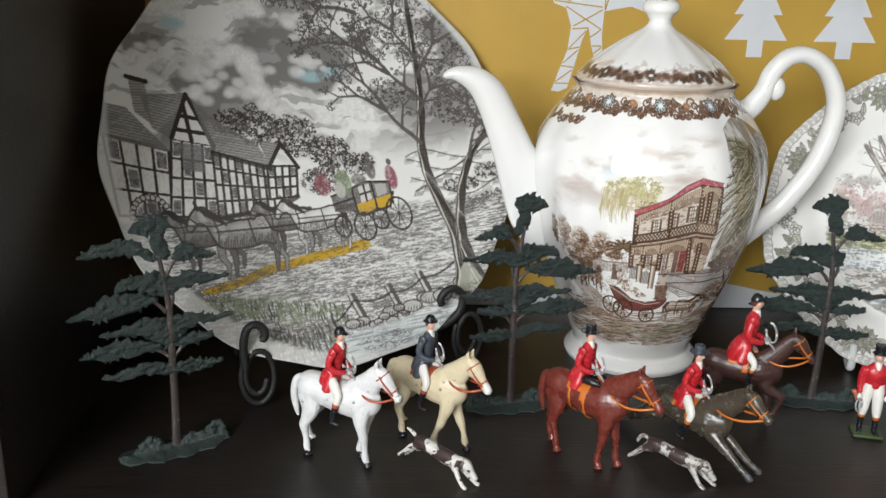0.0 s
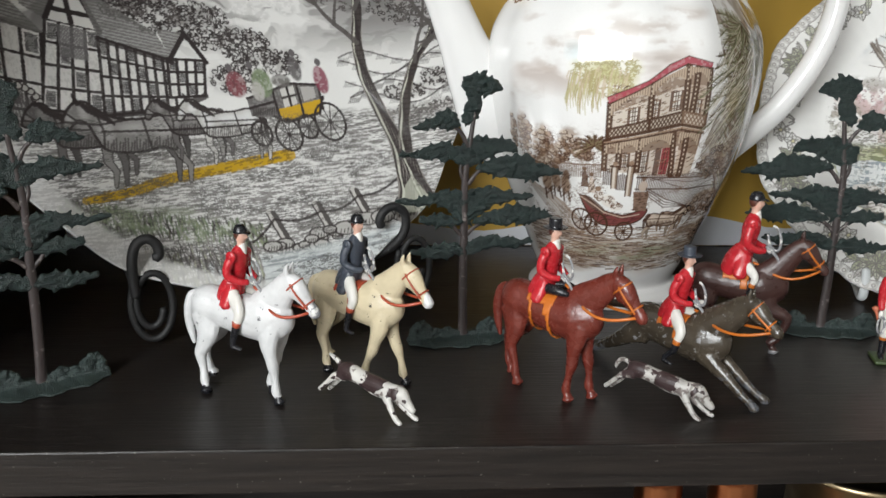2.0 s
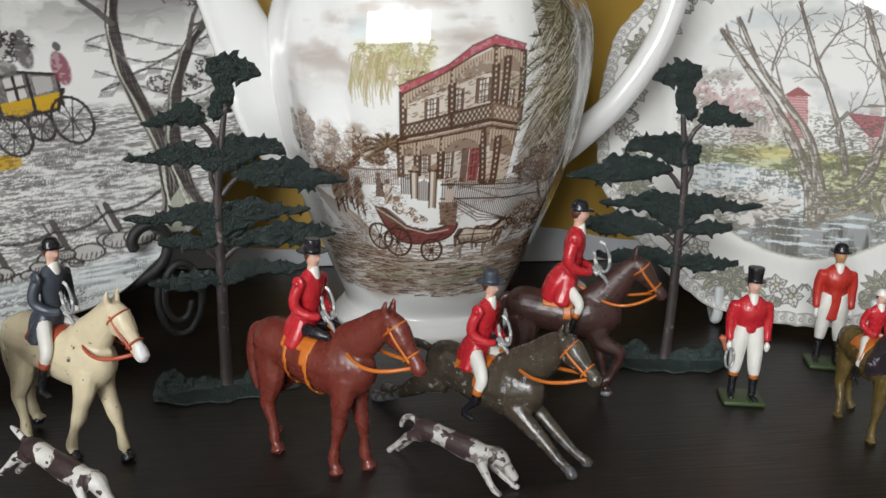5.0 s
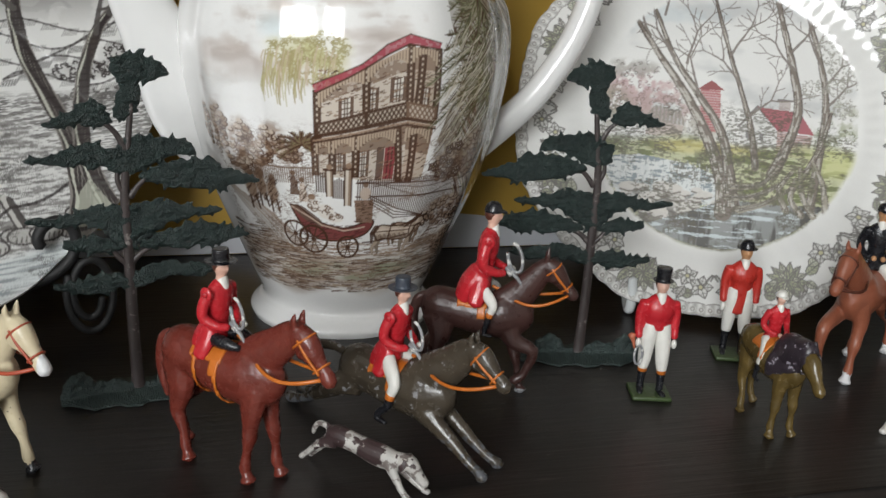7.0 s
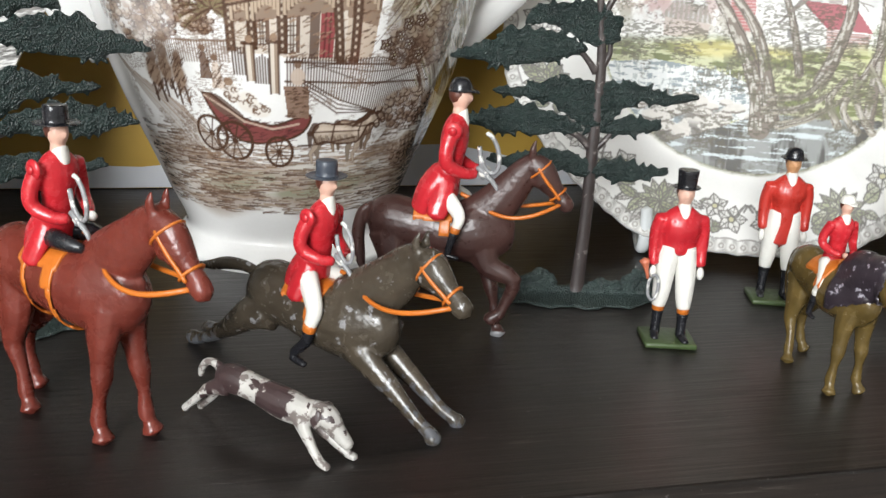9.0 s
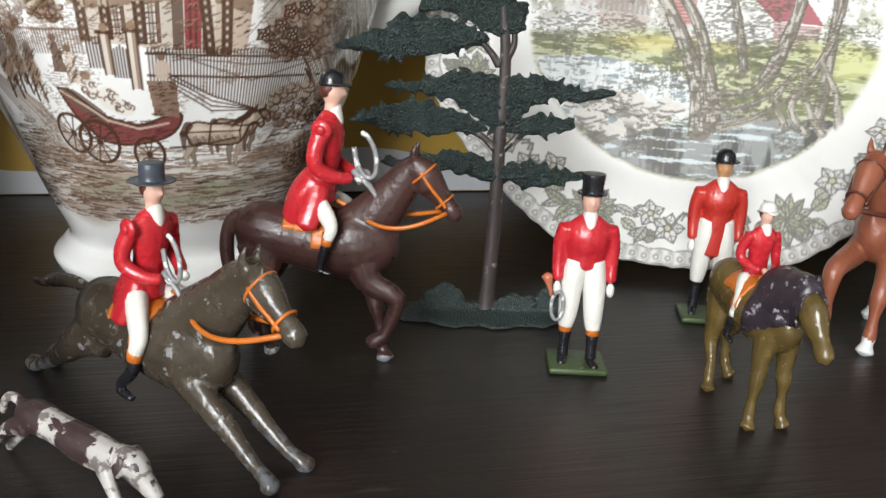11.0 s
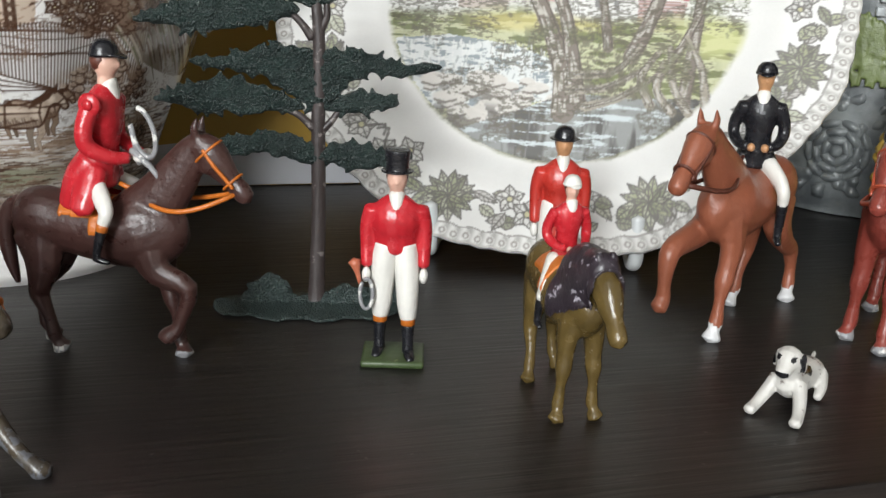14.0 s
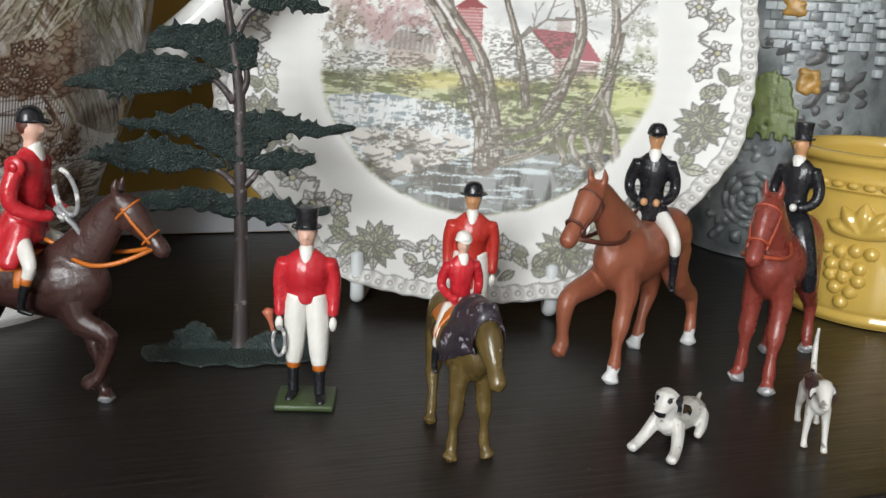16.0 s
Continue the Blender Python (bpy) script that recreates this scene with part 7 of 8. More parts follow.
def stand(dx_list=(0, 0, 0, 0), lifts=(0, 0, 0, 0), kinds=("", "", "", ""), sides=(-5, 5, -5, 5)):
    """Near fore, far fore, near hind, far hind; the near side is the right flank."""
    return [(i < 2, -1 if i % 2 == 0 else 1, dx_list[i], lifts[i], kinds[i], sides[i]) for i in range(4)]


def seat_on(m, z=46.5, x=-2.0, lean=0.0, scale=1.0, turn=0.0):
    t = Matrix.Translation((0.039, 0, 0.0015)) @ Matrix.Rotation(radians(lean), 4, "Y") @ Matrix.Translation((-0.039, 0, -0.0015))
    return m @ Matrix.Scale(scale, 4) @ t @ pose(x * MM, 0, z * MM, 0, -lean, turn)


# the hunt, from the white horse along the shelf
m = at_mm(48.5, 479, 0, -26)
toy_horse("white painted cast toy horse with black hooves standing on shelf", m, WHITE_P, stand((3, -5, 2, -4), (0, 0, 0, 2), sides=(-4, 4, -8, 6)), tack=TACKRED_P, hoof=BLACK_P, muzzle=LEAD_P, girth=False, saddle=False, head=(-4, -1, 0), skull_fat=1.1)
toy_rider("toy huntsman in scarlet coat and black cap, on white horse", seat_on(m), RED_P, BREECH_P, "cap", leg_tack=TACKRED_P, lean=3)
m = at_mm(98, 496.5, 0, -38)
toy_horse("cream painted cast toy horse with chipped legs and red bridle", m, CREAM_P, stand((-8, 7, 4, -5), (0, 0, 0, 2), sides=(-5, 5, -6, 6)), tack=TACKRED_P, hoof=BLACK_P, muzzle=WHITE_P, girth=False, head=(-1, 0, 0), skull_fat=1.12)
toy_rider("toy rider in slate blue coat and bowler, on cream horse", seat_on(m), NAVY_P, BREECH_P, "bowler", leg_tack=TACKRED_P, lean=2)
m = at_mm(184.2, 479.6, 0, -43)
toy_horse("glossy red-brown cast toy horse with orange tack, standing still", m, BAY_P, stand((-3, 3, 5, -5), sides=(-5, 5, -5, 5)), tack=ORANGE_P, head=(3, 0, 0), scale=1.02, skull_fat=1.12)
toy_rider("toy huntsman in scarlet coat and top hat, short black legs", seat_on(m, 48), RED_P, BREECH_P, "broad", legs=False, lean=2)
m = at_mm(246.3, 487.6, -13.8, -46)
toy_horse("dark olive cast toy horse galloping with legs outstretched", m, OLIVE_P, [(True, -1, -2, 5.2, "reach", -5), (True, 1, -2, 5.2, "reach", 7), (False, -1, 0, 5.0, "back", 1), (False, 1, 2, 6, "back", 7)], tack=ORANGE_P, tail="out", head=(4, 2.5, -2), girth=False, sag=3, hoof=WORN_P, hoof_top=21, nod=0.72, thick_neck=1.12, skull_fat=1.15)
toy_rider("toy huntsman in scarlet coat and grey top hat, at gallop", seat_on(m, 47.2, -1.5), RED_P, BREECH_P, "broad", lean=3, boot_x=0, hat_mat=NAVY_P)
m = at_mm(287.3, 525, 0, -22)
toy_horse("dark brown cast toy horse with one foreleg raised", m, DARK_P, stand((1.5, 5, 4, -3), (0, 0, 0, 0), ("bent", "", "", ""), sides=(-4, 1, -2, 6)), tack=ORANGE_P, hoof=LEAD_P, hoof_top=2.5, head=(1.5, 5.5, 0), girth=False, scale=0.93, skull_fat=1.12)
toy_rider("toy huntsman in scarlet coat and black cap, on brown horse", seat_on(m, 46.5, 2.0) @ Matrix.Scale(1.17, 4), RED_P, BREECH_P, "cap", lean=2, leg_k=0.68)
m = at_mm(398.2, 478.4, 0, -92)
toy_horse("small shaggy mustard-brown toy pony with purple-black mane", m, PONY_P, stand((0, 0, 6, -4), sides=(-6.5, 6.5, -6.5, 7.5)), tack=ORANGE_P, girth=False, bridle=False, head=(-1, -8, 1), fat=1.12, thick_neck=1.3, scale=0.78, skull_fat=1.3,
          mane=(MANE_P, lambda p: 0.009 < p.x < 0.0305 + 0.001 * wobble(p, 300) and p.z - 0.5 * p.x > 0.0285 + 0.0012 * wobble(p, 350) and p.z > 0.034))
toy_rider("small toy jockey in red jacket and white cap on pony", seat_on(m, 45, -3, 0, 0.78) @ Matrix.Scale(0.90, 4), RED_P, BREECH_P, "cap", lean=2, whip=False, long_coat=False, leg_tack=BREECH_P, jockey=True, hat_mat=BREECH_P)
m = at_mm(473, 520, 0, -146)
toy_horse("chestnut cast toy horse with white socks and raised foreleg", m, CHEST_P, stand((2, 4, 6, -11), (0, 0, 0, 0), ("lifted", "", "", ""), sides=(-5, 4, -6, 6)), tack=LEATHER_P, hoof=WHITE_P, hoof_top=5.5, saddle=False, girth=False, head=(3.5, 1.5, 0), scale=1.05, nod=0.86, skull_fat=1.12)
toy_rider("toy rider in black coat and black cap, on chestnut horse", seat_on(m, 49, -2, turn=25), BLACK_P, BREECH_P, "cap", skin=TAN_P, leg_tack=BLACK_P, whip=False, lean=1, arm_fwd=7, jockey=True)
m = at_mm(517, 506, 0, -140)
toy_horse("red bay cast toy horse facing outward, worn grey legs", m, REDBAY_P, stand((0, 6, 4, -6), sides=(-6, 5, -5, 6)), tack=TACKRED_P, hoof=LEAD_P, hoof_top=3.0, saddle=False, girth=False, head=(-2, 0, 0), scale=1.05, skull_fat=1.12)
toy_rider("toy side-saddle lady in long black habit and top hat", seat_on(m, 49, turn=-8), BLACK_P, BREECH_P, "top", skin=TAN_P, whip=False, skirt=True, lean=0, long_coat=False, arm_fwd=5)

standing_figure("toy huntsman in scarlet tailcoat standing on green base", at_mm(362, 508.5, 0, -104) @ Matrix.Diagonal((1.06, 1.05, 1, 1)), RED_P, BREECH_P, "top", horn=True, scale=1.06)
standing_figure("toy lady in vermilion riding coat standing on green base", at_mm(420.5, 540, 0, -108), RED2_P, BREECH_P, "bowler", coat_long=True, skin=TAN_P, cuff=BLACK_P, scale=1.11)

toy_hound("white and dark brown toy foxhound running", at_mm(103, 461, 0, -40), "run", HOUND_P, PATCH_P, 3.1)
toy_hound("chipped white and brown toy foxhound running", at_mm(230.6, 461.6, 0, -41), "run", WORNHOUND_P, PATCH_P, 7.7, 0.97, False)
toy_hound("white toy dog lying with outstretched paws", at_mm(456, 464, 0, -143), "lie", HOUND_P, BLACK_P, 5.3, 0.96)
toy_hound("white and tan toy foxhound standing with raised tail", at_mm(496, 458, 0, -122), "stand", HOUND_P, PATCH_P, 9.2, 0.94)


# ---- flat cast toy trees ----
def foliage(seed, *spine):
    """A flat cast spray of needles along a spine of (x, z, half height) in mm."""
    rnd = random.Random(seed)
    bm = bmesh.new()
    q = spline(spine, 8)
    length = float(np.sum(np.hypot(*np.diff(q[:, :2], axis=0).T)))
    for i in range(int(length * 3.2) + 8):
        x, z, h = q[rnd.randrange(len(q))]
        o = rnd.uniform(-1, 1)
        r = rnd.uniform(1.0, 1.7)
        up = o * max(h - 0.9, 0.2)
        ball(bm, mm([(x + rnd.uniform(-2, 2), rnd.uniform(-0.7, 0.7), z + up)])[0], (r * 1.5 * MM, rnd.uniform(0.8, 1.5) * MM, r * 0.72 * MM), 8)
    for i in range(int(length * 0.55) + 4):  # tufts that break the outline
        x, z, h = q[rnd.randrange(len(q))]
        s = rnd.choice((-1, 1, 1))
        k = rnd.uniform(-2.6, 2.6)
        tube(bm, mm([(x, 0, z + s * (h - 1.4), 1.2, 1.1), (x + k * 0.6, 0, z + s * (h - 0.2), 0.9, 0.9), (x + k, 0, z + s * (h + rnd.uniform(0.3, 1.5)), 0.4, 0.45)]), 7, 2)
    tube(bm, mm([(x, 0, z, max(h * 0.8, 0.6), 0.8) for x, z, h in spine]), 10, 6)
    return fuse(bm, 0.0006, 1)


def leafy(name, dark=(0.006, 0.0135, 0.0122), light=(0.016, 0.029, 0.0255)):
    m, nt, b = nodes_of(name)
    co = nt.nodes.new("ShaderNodeTexCoord")
    vo = nt.nodes.new("ShaderNodeTexVoronoi")
    vo.inputs["Scale"].default_value = 1700
    nt.links.new(co.outputs["Object"], vo.inputs[0])
    col = ramp(nt, tex_noise(nt, 160, 4), 0.3, 0.75, dark, light)
    wear = ramp(nt, tex_noise(nt, 500, 4), 0.66, 0.74, (0, 0, 0), (1, 1, 1))
    nt.links.new(mix(nt, wear, col, (0.045, 0.062, 0.056)), b.inputs["Base Color"])
    b.inputs["Roughness"].default_value = 0.42
    bump(nt, b, vo.outputs["Distance"], 0.9, 0.0006)
    return m


LEAF = leafy("cast_leaf_green")
BUSH = leafy("grey_green_cast_base", (0.014, 0.024, 0.022), (0.034, 0.050, 0.046))
BOUGHS = [((0, 82), (-3, 86), (-7, 90)), ((0.5, 100), (4, 107), (8, 111)), ((1, 54), (5, 58), (8, 62)), ((0.5, 56), (-4, 60), (-9, 62)), ((1.5, 83), (4, 88), (4, 92))]


def cast_base():
    """A low oval plate with a wavy edge, bushes standing in a row along its middle."""
    bm = bmesh.new()
    cols, rows = 45, 9
    top, low = [], []
    for i in range(cols):
        x = -30.5 + 61 * i / (cols - 1)
        reach = 12.5 * math.sqrt(max(0.02, 1 - (x / 31.5) ** 2)) + 1.3 * math.sin(x * 0.42) + 0.5 * math.sin(x * 1.1)
        a, b = [], []
        for j in range(rows):
            f = -1 + 2 * j / (rows - 1)
            z = 1.0 + 2.0 * (1 - abs(f)) ** 1.2 + 0.35 * math.sin(x * 0.9 + j * 1.7) * (1 - abs(f))
            a.append(bm.verts.new((x * MM, f * reach * MM, z * MM)))
            b.append(bm.verts.new((x * MM, f * reach * MM, 0.1 * MM)))
        top.append(a)
        low.append(b)
    for i in range(cols - 1):
        for j in range(rows - 1):
            bm.faces.new((top[i][j], top[i + 1][j], top[i + 1][j + 1], top[i][j + 1]))
            bm.faces.new((low[i][j], low[i][j + 1], low[i + 1][j + 1], low[i + 1][j]))
        for j, k in ((0, 1), (rows - 1, -1)):
            q = (top[i][j], low[i][j], low[i + 1][j], top[i + 1][j])
            bm.faces.new(q if k > 0 else q[::-1])
    for i, k in ((0, -1), (cols - 1, 1)):
        for j in range(rows - 1):
            q = (top[i][j], low[i][j], low[i][j + 1], top[i][j + 1])
            bm.faces.new(q if k < 0 else q[::-1])
    rnd = random.Random(12)
    for cx, w, h in ((-14, 7.5, 11.5), (-5, 4, 5.0), (5, 4, 6.5), (10, 4, 8.0), (18, 5, 9.0), (23.5, 5.5, 12.5)):
        for i in range(int(w * h * 0.9)):
            t, q = rnd.uniform(0, math.pi), math.sqrt(rnd.uniform(0, 1))
            ball(bm, mm([(cx + w * q * math.cos(t), rnd.uniform(-0.9, 0.9), 1.0 + (h - 1.8) * q * math.sin(t))])[0], (1.7 * MM, rnd.uniform(1.0, 1.8) * MM, 1.1 * MM), 8)
    return fuse(bm, 0.0006, 1)


def toy_tree(m, label, extra=()):
    ob = thing("toy_tree", label, "toy tree", m, "toy trees")
    bm = bmesh.new()
    tube(bm, mm([(1, 0, 2, 3.6, 2.2), (1, 0, 7, 2.6, 1.8), (1.6, 0, 30, 2.3, 1.6), (1.6, 0, 60, 2.1, 1.5), (1.8, 0, 83, 1.8, 1.3), (0, 0, 100, 1.4, 1.1), (-1.5, 0, 112, 1.2, 1.0), (-3, 0, 124, 1.0, 0.9)]), 12, 6)
    part("trunk", fuse(bm, 0.0005, 1), TRUNK_P, ob, "rough brown cast trunk")
    for a, b, c in BOUGHS:
        bm = bmesh.new()
        tube(bm, mm([(a[0], 0, a[1], 1.4, 1.1), (b[0], 0, b[1], 1.05, 0.9), (c[0], 0, c[1], 0.9, 0.8)]), 8, 4)
        part("limb", bm, TRUNK_P, ob)
    spray = lambda k, *a: part("foliage", foliage(k, *((x, z, h * 1.17 + 0.25) for x, z, h in a)), LEAF, ob)
    spray(41, (-13.5, 129, 1.5), (-9, 130, 4.0), (-5, 130.5, 5.5), (0, 130, 4.5), (3, 130.5, 1.5))
    spray(42, (-3.5, 124, 3.0), (-1.0, 119, 4.8), (1.5, 114.5, 2.5))
    spray(43, (7, 112, 1.2), (11, 114.5, 4.2), (17, 113, 2.4), (22, 111.8, 1.6), (26.5, 110.2, 0.8))
    spray(44, (-24, 99, 1.2), (-16, 100.5, 3.6), (-6, 99.5, 5.5), (1, 97.5, 5.6), (5, 96, 3.0))
    spray(45, (-46, 86, 0.8), (-38, 87.2, 3.2), (-29, 88.5, 5.4), (-20, 89.5, 5.4), (-12, 90.0, 3.4), (-6.5, 90, 1.0))
    spray(46, (-32, 74.6, 0.8), (-22, 74.6, 2.0), (-13, 75.0, 4.0), (-5, 72.5, 6.5), (1.5, 69.5, 7.0), (8, 73.5, 4.6), (16, 75.5, 2.6), (25, 73.5, 1.8), (35, 75, 0.8))
    spray(47, (-42, 64, 0.8), (-34, 64.5, 3.4), (-25, 65.0, 4.6), (-15, 64.2, 3.6), (-5, 62.5, 1.2))
    spray(48, (6.5, 62.5, 1.0), (11, 64, 2.8), (17, 64.2, 2.8), (22.5, 64, 1.0))
    spray(49, (-33, 50.5, 0.8), (-24, 50, 2.2), (-13, 51.5, 2.6), (-3, 49, 3.0), (3, 48, 2.2))
    spray(50, (2, 48.5, 1.6), (9, 48.6, 3.4), (16, 47.6, 3.6), (22, 48, 1.6), (27, 48.3, 0.7))
    for i, e in enumerate(extra):
        spray(60 + i, *e)
    part("base", cast_base(), BUSH, ob, "low wavy oval green cast base with bushes")
    return ob


bough = ((3, 93, 1.6), (9, 98, 3.6), (16, 98.5, 3.2), (25, 97.6, 1.8), (33, 97.6, 0.7))
high = ((-40, 118, 0.8), (-31, 120.5, 3.0), (-20, 120.5, 3.6), (-11, 118, 2.4), (-5, 112, 0.8))
toy_tree(at_mm(-43.5, 486, 0, 30), "flat dark green cast toy tree on bushy base", (bough, high))
toy_tree(at_mm(151.5, 541, 0, 192), "flat dark green cast toy tree on bushy base", (bough,))
toy_tree(at_mm(345, 549.5, 0, -10), "flat dark green cast toy tree on bushy base, one bough missing")


# ---- plate stands ----
def scroll_stand():
    ob = thing("plate_stand", "black wrought iron plate easel with curled ends", "plate stand", pose(0, 0, 0))
    side = Vector((0.95, 0.30, 0)).normalized()
    shapes = ((Vector((-0.0055, 0.5335, 0.0490)), [(-6, -22), (-7, -12), (-6.5, -2), (-4, 4.5), (1, 6.5), (5, 3.5), (6, -1.5), (4, -3.5)]),
              (Vector((0.1150, 0.5984, 0.0465)), [(-7, -1), (-8, 3), (-5, 8), (1, 10), (6.5, 6), (7.5, -1), (5, -8), (-1, -13.5), (-9, -17), (-18, -19)]))
    for top, path in shapes:
        bm = bmesh.new()
        tube(bm, [(*(top + side * a * MM + Vector((0, 0, b * MM))), 0.0026, 0.0026) for a, b in path], 12, 5, side=(0.30, -0.95, 0))
        part("hook", bm, IRON, ob)
        bm = bmesh.new()
        c = Vector((top.x + (0.001 if top.x < 0 else 0.012), top.y + 0.002, 0.0215))
        rows = []
        for i in range(24):
            t = radians(150 + i * 24)
            r = 0.0188 * (1 - 0.5 * (i / 23) ** 2)
            q = c + side * r * 0.55 * math.cos(t) + Vector((0, 0, r * math.sin(t)))
            rows.append((q.x, q.y, max(q.z, 0.0022), 0.0019, 0.0019))
        tube(bm, rows, 8, 2, side=(0.30, -0.95, 0))
        part("scroll", bm, IRON, ob)
    bm = bmesh.new()
    tube(bm, [(-0.020, 0.552, 0.034, 0.0022, 0.0022), (0.04, 0.592, 0.033, 0.0022, 0.0022), (0.103, 0.625, 0.030, 0.0022, 0.0022)], 8, 4)
    part("crossbar", bm, IRON, ob)
    for x, y in ((-0.020, 0.552), (0.103, 0.625)):
        bm = bmesh.new()
        tube(bm, [(x, y, 0.034, 0.0022, 0.0022), (x - 0.006, y + 0.03, 0.016, 0.0022, 0.0022), (x - 0.014, y + 0.075, 0.0022, 0.0022, 0.0022)], 8, 4, side=(1, 0, 0))
        part("leg", bm, IRON, ob)


scroll_stand()


def prong_stand():
    ob = thing("plate_stand", "milky plastic plate stand with two upright prongs", "plate stand", pose(0, 0, 0))
    for x, y in ((0.3930, 0.5935), (0.4620, 0.5655)):
        bm = bmesh.new()
        tube(bm, [(x + 0.008, y + 0.022, 0.0022, 0.0022, 0.0026), (x + 0.001, y + 0.004, 0.0024, 0.0024, 0.0028), (x, y, 0.006, 0.0024, 0.0028), (x, y, 0.014, 0.0022, 0.0027), (x, y + 0.001, 0.0205, 0.0020, 0.0025)], 12, 4, side=(1, 0, 0))
        part("prong", bm, CLEAR, ob)
        bm = bmesh.new()
        tube(bm, [(x + 0.008, y + 0.020, 0.0022, 0.002, 0.0026), (x + 0.02, y + 0.06, 0.0022, 0.002, 0.0026)], 10, 3, side=(1, 0, 0))
        part("foot", bm, CLEAR, ob)


prong_stand()


# ---- yellow jardiniere with grapes ----
def yellow_pot():
    c = Vector((0.606, 0.560, 0))
    ob = thing("planter", "glossy mustard yellow ceramic pot with moulded grapes", "planter", Matrix.Translation(c))
    bm = bmesh.new()
    lathe(bm, mm([(0.1, 1.0), (34, 0.8), (37.5, 0.6), (39.5, 3), (38.8, 5.5), (39.6, 8), (40.5, 20), (40.0, 40), (38.5, 51), (39.5, 52.5), (38.6, 54.2), (39.4, 56), (38.6, 58), (38.8, 61.5), (40.6, 63), (41.0, 65), (39.6, 66.4), (36.5, 66), (35.5, 62), (35, 20), (0.1, 6)]), 96, 3)
    part("body", bm, YELLOW, ob)
    rnd = random.Random(3)
    d0 = radians(-150)
    for k in range(7):
        base_a = d0 + (k - 2) * 2 * math.pi / 7
        rows = ((0, 4, 30), (1, 3, 24.5), (2, 3, 19.5), (3, 2, 15), (4, 1, 10.5))
        for r, n, z in rows:
            for i in range(n):
                a = base_a + (i - (n - 1) / 2) * 0.135 + rnd.uniform(-0.01, 0.01)
                bm = bmesh.new()
                ball(bm, (0, 0, 0), (3.0 * MM, 3.0 * MM, 2.9 * MM), 12)
                g = part("grape", bm, YELLOW, ob)
                g.location = (0.0398 * math.cos(a), 0.0398 * math.sin(a), (z + rnd.uniform(-0.6, 0.6)) * MM)
        a = base_a + 0.1
        bm = bmesh.new()
        for i in range(5):
            t = radians(-70 + i * 35)
            v = [(a + 0.0, 36), (a + 0.22 * math.sin(t), 36 + 8 * math.cos(t)), (a + 0.36 * math.sin(t), 36 + 13 * math.cos(t))]
            tube(bm, [(0.0402 * math.cos(p), 0.0402 * math.sin(p), z * MM, rr * MM, rr * 0.8 * MM) for (p, z), rr in zip(v, (1.8, 3.8, 0.8))], 8, 4, side=(0, 0, 1))
        part("leaf", fuse(bm, 0.0006, 2), YELLOW, ob)
    for k in range(40):
        a = k * 2 * math.pi / 40
        bm = bmesh.new()
        ball(bm, (0, 0, 0), (1.5 * MM, 2.6 * MM, 1.4 * MM), 8)
        g = part("bead", bm, YELLOW, ob)
        g.matrix_local = Matrix.Translation((0.0392 * math.cos(a), 0.0392 * math.sin(a), 0.0545)) @ Matrix.Rotation(a, 4, "Z")


yellow_pot()


# ---- grey-blue relief vase behind ----
def stoneware(name):
    m, nt, b = nodes_of(name)
    n = tex_noise(nt, 70, 4)
    col = ramp(nt, n, 0.35, 0.7, (0.105, 0.115, 0.12), (0.27, 0.29, 0.285))
    nt.links.new(col, b.inputs["Base Color"])
    b.inputs["Roughness"].default_value = 0.28
    bump(nt, b, tex_noise(nt, 260, 4), 0.4, 0.001)
    return m


STONE = stoneware("grey_blue_stoneware")
STONE_D = plain("dark_wash_stoneware", (0.10, 0.10, 0.10), 0.4, 0, 0.6, 120, 0.4)
STONE_G = plain("green_wash_stoneware", (0.16, 0.20, 0.07), 0.35, 0, 0.6, 160, 0.4)
STONE_O = plain("orange_wash_stoneware", (0.45, 0.25, 0.06), 0.35, 0, 0.6, 160, 0.3)
STONE_L = plain("pale_wash_stoneware", (0.44, 0.47, 0.48), 0.35, 0, 0.7, 160, 0.3)


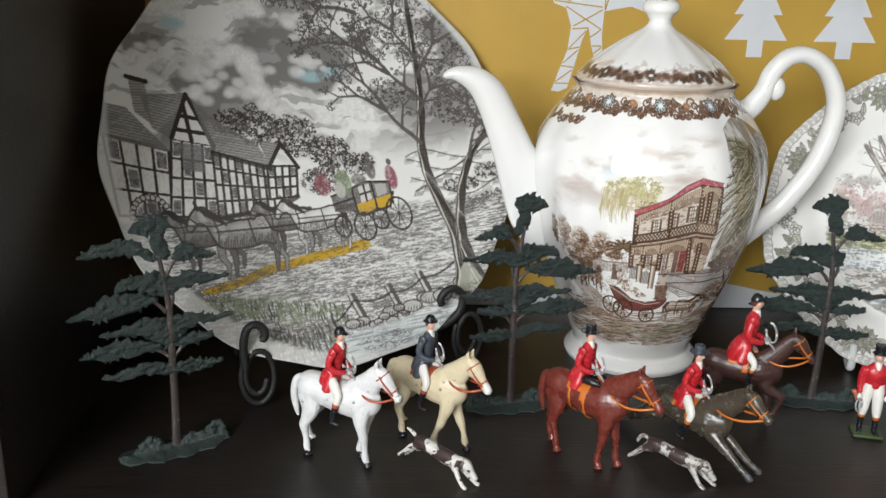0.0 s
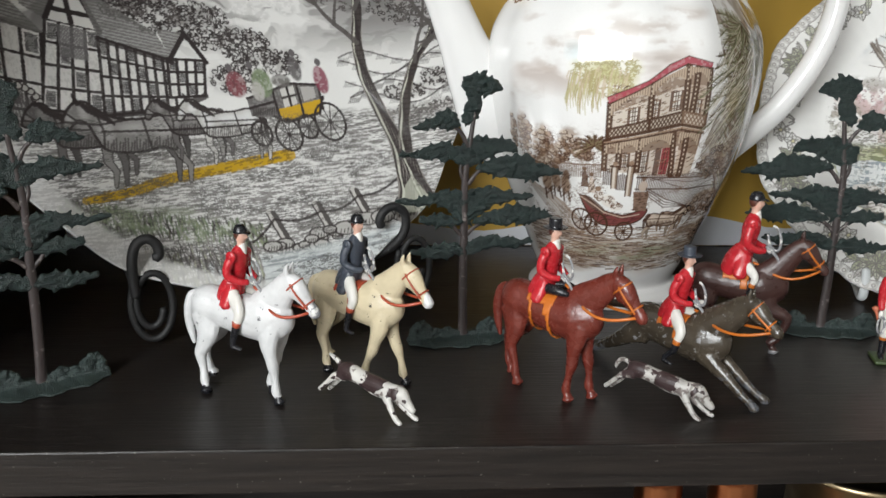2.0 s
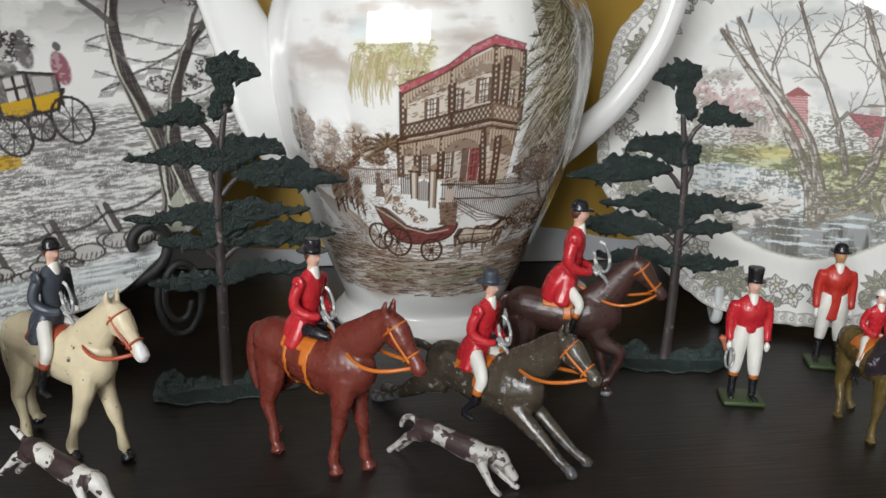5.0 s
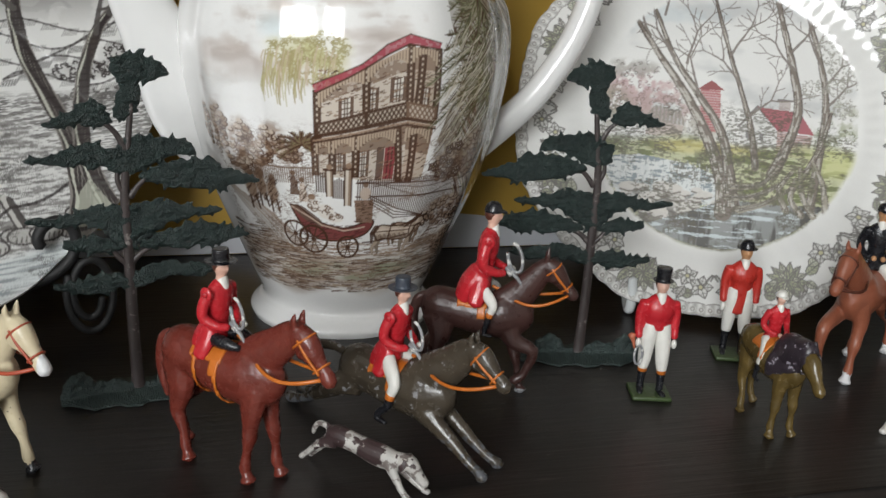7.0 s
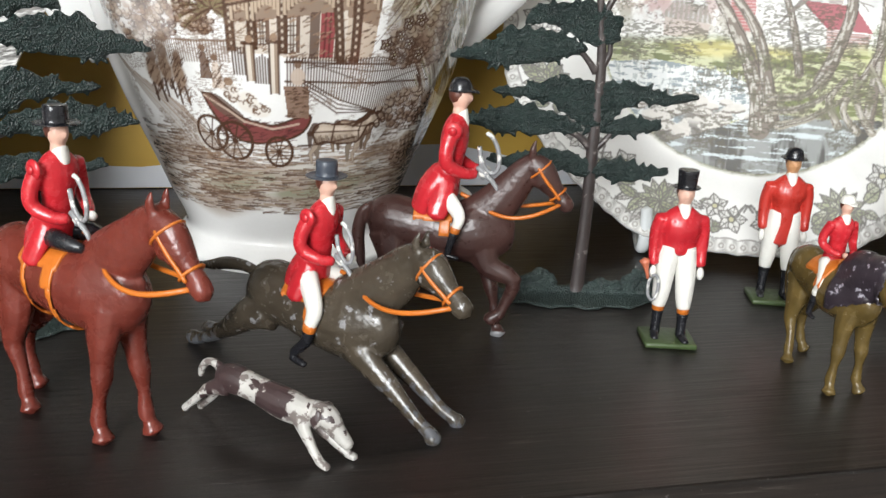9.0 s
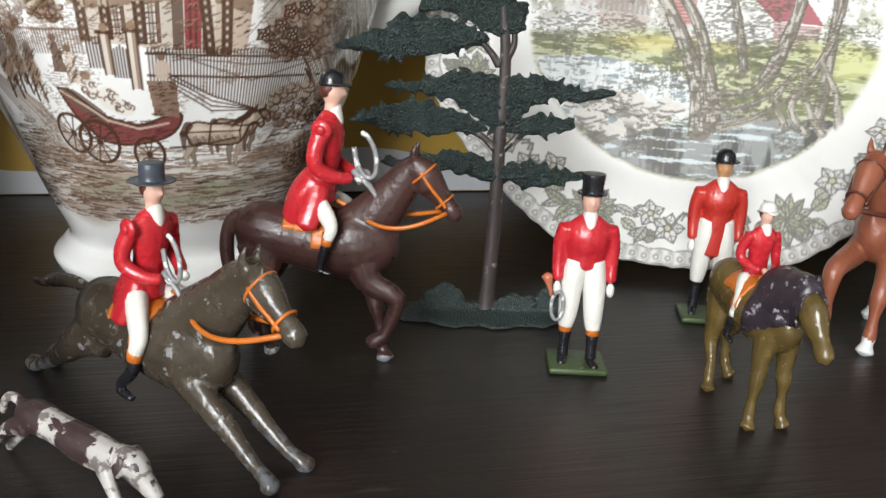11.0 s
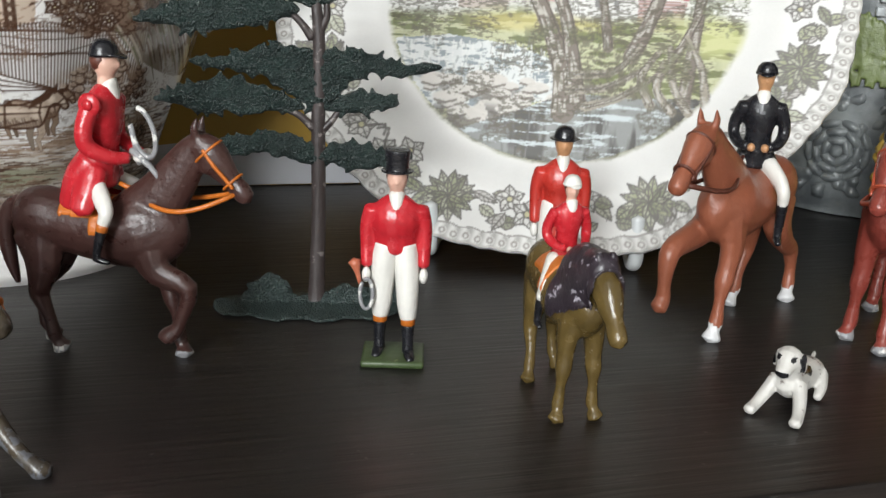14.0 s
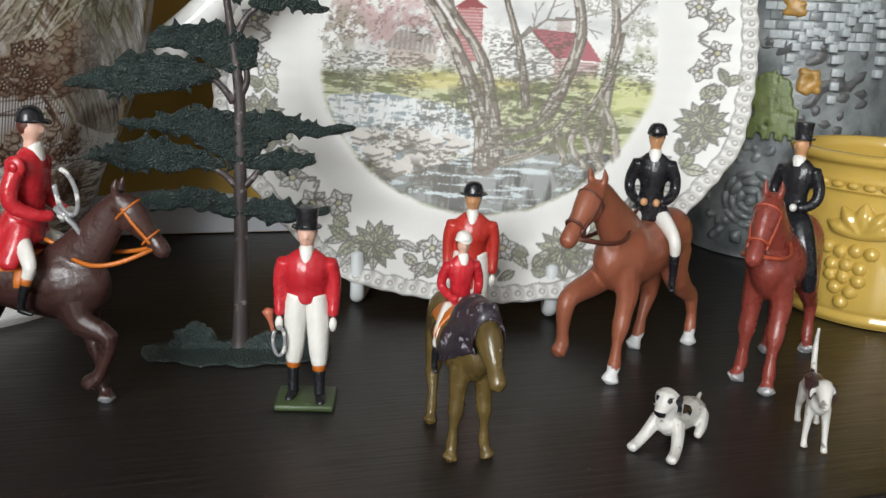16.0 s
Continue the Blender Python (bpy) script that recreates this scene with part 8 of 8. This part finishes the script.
def relief_vase():
    c = Vector((0.628, 0.662, 0))
    ob = thing("relief_vase", "grey-blue stoneware vase with moulded castle bridge and rose", "vase", Matrix.Translation(c))
    R = 0.048
    bm = bmesh.new()
    lathe(bm, mm([(0.1, 0.6), (40, 0.5), (44, 2), (47.5, 12), (49, 30), (49, 80), (48, 130), (46, 160), (47, 170), (44, 171), (42, 160), (0.1, 150)]), 96, 3)
    part("body", bm, STONE, ob)
    d0 = math.atan2(0.27 - c.y, 0.33 - c.x)

    def on(a, z, out=0.0):
        return Vector(((R + 0.0008 + out) * math.cos(d0 + a), (R + 0.0008 + out) * math.sin(d0 + a), z))
    # rose: rings of petals
    rnd = random.Random(8)
    for ring, n, r in ((0, 1, 0.0), (1, 5, 0.0045), (2, 7, 0.0085), (3, 9, 0.0125)):
        for i in range(n):
            t = 2 * math.pi * i / n + ring * 0.4
            bm = bmesh.new()
            p = on(-0.22 + r / R * math.cos(t), 0.031 + r * math.sin(t), 0.0012 - 0.0006 * ring)
            ball(bm, (0, 0, 0), (0.0030, 0.0052 if ring else 0.0030, 0.0022 if ring else 0.0030), 12)
            g = part("petal", bm, STONE, ob)
            g.matrix_local = Matrix.Translation(p) @ Matrix.Rotation(d0 - 0.22, 4, "Z") @ Matrix.Rotation(t + math.pi / 2, 4, "X")
    bm = bmesh.new()
    for i in range(70):
        a0, z0, t = rnd.uniform(-0.75, 0.8), rnd.uniform(0.008, 0.056), rnd.uniform(0, 3.14)
        p0, p1 = on(a0, z0, -0.0012), on(a0 + 0.16 * math.cos(t), z0 + 0.008 * math.sin(t), -0.0012)
        tube(bm, [(*p0, 0.001, 0.001), (*((p0 + p1) / 2), 0.0034, 0.0028), (*p1, 0.0006, 0.0006)], 8, 3, side=(0, 0, 1))
    part("moulded_foliage", fuse(bm, 0.0009, 1), STONE, ob)
    # dark rocky ground with a shrub, ledge, and stones of the arches
    bm = bmesh.new()
    for i in range(46):
        a0, z0 = rnd.uniform(-0.85, 0.6), rnd.uniform(0.060, 0.104)
        p0, p1 = on(a0, z0, -0.0022), on(a0 + rnd.uniform(0.1, 0.3), z0 + rnd.uniform(-0.006, 0.012), -0.0026)
        tube(bm, [(*p0, 0.0022, 0.003), (*((p0 + p1) / 2), 0.004, 0.004), (*p1, 0.0015, 0.002)], 8, 2, side=(0, 0, 1))
    part("rock_ground", fuse(bm, 0.0009, 1), STONE_D, ob, "dark washed rocky ground")
    bm = bmesh.new()
    for i in range(170):
        t, q = rnd.uniform(0, 3.14), math.sqrt(rnd.uniform(0, 1))
        a0, z0 = -0.16 + 0.27 * q * math.cos(t), 0.066 + 0.026 * q * math.sin(t)
        p0, p1 = on(a0, z0, 0.0022), on(a0 * 1.04, z0 - 0.006, 0.0026)
        tube(bm, [(*p0, 0.0012, 0.0012), (*p1, 0.0009, 0.0009)], 6, 1)
    part("shrub", fuse(bm, 0.0007, 0), STONE_G, ob, "green washed moulded shrub")
    for cx, cz, r in ((0.16, 0.088, 0.017), (0.60, 0.1, 0.017)):
        for i in range(15):
            t = radians(-20 + i * 220 / 14)
            bm = bmesh.new()
            p = on(cx + r / R * 0.62 * math.cos(t), cz + r * math.sin(t) * 1.3, 0.0008)
            box(bm, -0.0022, 0.0022, -0.002, 0.002, -0.0019, 0.0019, 0.0006)
            s = part("stone", bm, STONE_L, ob)
            s.matrix_local = Matrix.Translation(p) @ Matrix.Rotation(d0 + cx, 4, "Z")
    for row in range(8):
        for i in range(9):
            bm = bmesh.new()
            box(bm, -0.0016, 0.0012, -0.0026, 0.0026, -0.0019, 0.0019, 0.0006)
            a = -0.26 + i * 0.112 + (row % 2) * 0.056 + rnd.uniform(-0.01, 0.01)
            s = part("stone", bm, STONE_L if (row + i) % 3 else STONE, ob)
            s.matrix_local = Matrix.Translation(on(a, 0.104 + row * 0.0042, -0.0006)) @ Matrix.Rotation(d0 + a, 4, "Z")
    for a, z, mat in ((0.16, 0.088, STONE_O), (-0.05, 0.122, STONE_O)):
        bm = bmesh.new()
        for i in range(30):
            ball(bm, on(a + rnd.uniform(-0.08, 0.08), z + rnd.uniform(-0.005, 0.005), -0.0004), (0.0022, 0.0022, 0.0018), 8)
        part("orange_bush", fuse(bm, 0.0008, 1), mat, ob, "orange washed moulded bush")


relief_vase()


# ---- copper and brass on the shelf below, their tops just under the board ----
BRASS = plain("dull_brass", (0.42, 0.33, 0.20), 0.35, 1.0, 0.7, 60, 0.1)


def candlestick(x, y):
    ob = thing("candlestick", "slim ribbed copper candlestick on the lower shelf", "candlestick", pose(x, y, -0.3105), "copper candlesticks")
    part("foot", lathe(bmesh.new(), mm([(0.1, 0.2), (32, 0.2), (33, 3), (26, 9), (12, 16), (7, 24), (0.1, 25)]), 32, 3), COPPER, ob)
    part("stem", lathe(bmesh.new(), mm([(7, 22), (6, 60), (9, 70), (6, 80), (6, 180), (9, 190), (7, 205), (0.1, 206)]), 28, 3), COPPER, ob)
    part("cup", lathe(bmesh.new(), mm([(5, 203), (10, 212), (11.5, 235), (11, 259), (12.5, 262), (10.5, 263), (9.5, 240), (0.1, 215)]), 28, 3, 0.05, 12), COPPER, ob)
    return ob


candlestick(0.243, 0.486)
candlestick(0.280, 0.486)
ob = thing("brass_jug", "dull brass jug with a rolled rim on the lower shelf", "jug", pose(0.352, 0.505, -0.3105))
part("body", lathe(bmesh.new(), mm([(0.1, 0.3), (40, 0.3), (48, 30), (58, 90), (50, 160), (34, 210), (32, 240), (38, 256), (40, 259), (37, 260), (30, 240), (32, 205), (46, 150), (0.1, 20)]), 48, 3), BRASS, ob)
bm = bmesh.new()
tube(bm, mm([(36, 0, 246, 3, 5), (62, 0, 240, 3, 5), (72, 0, 190, 3, 5), (56, 0, 130, 3, 5)]), 12, 5)
part("handle", bm, BRASS, ob)
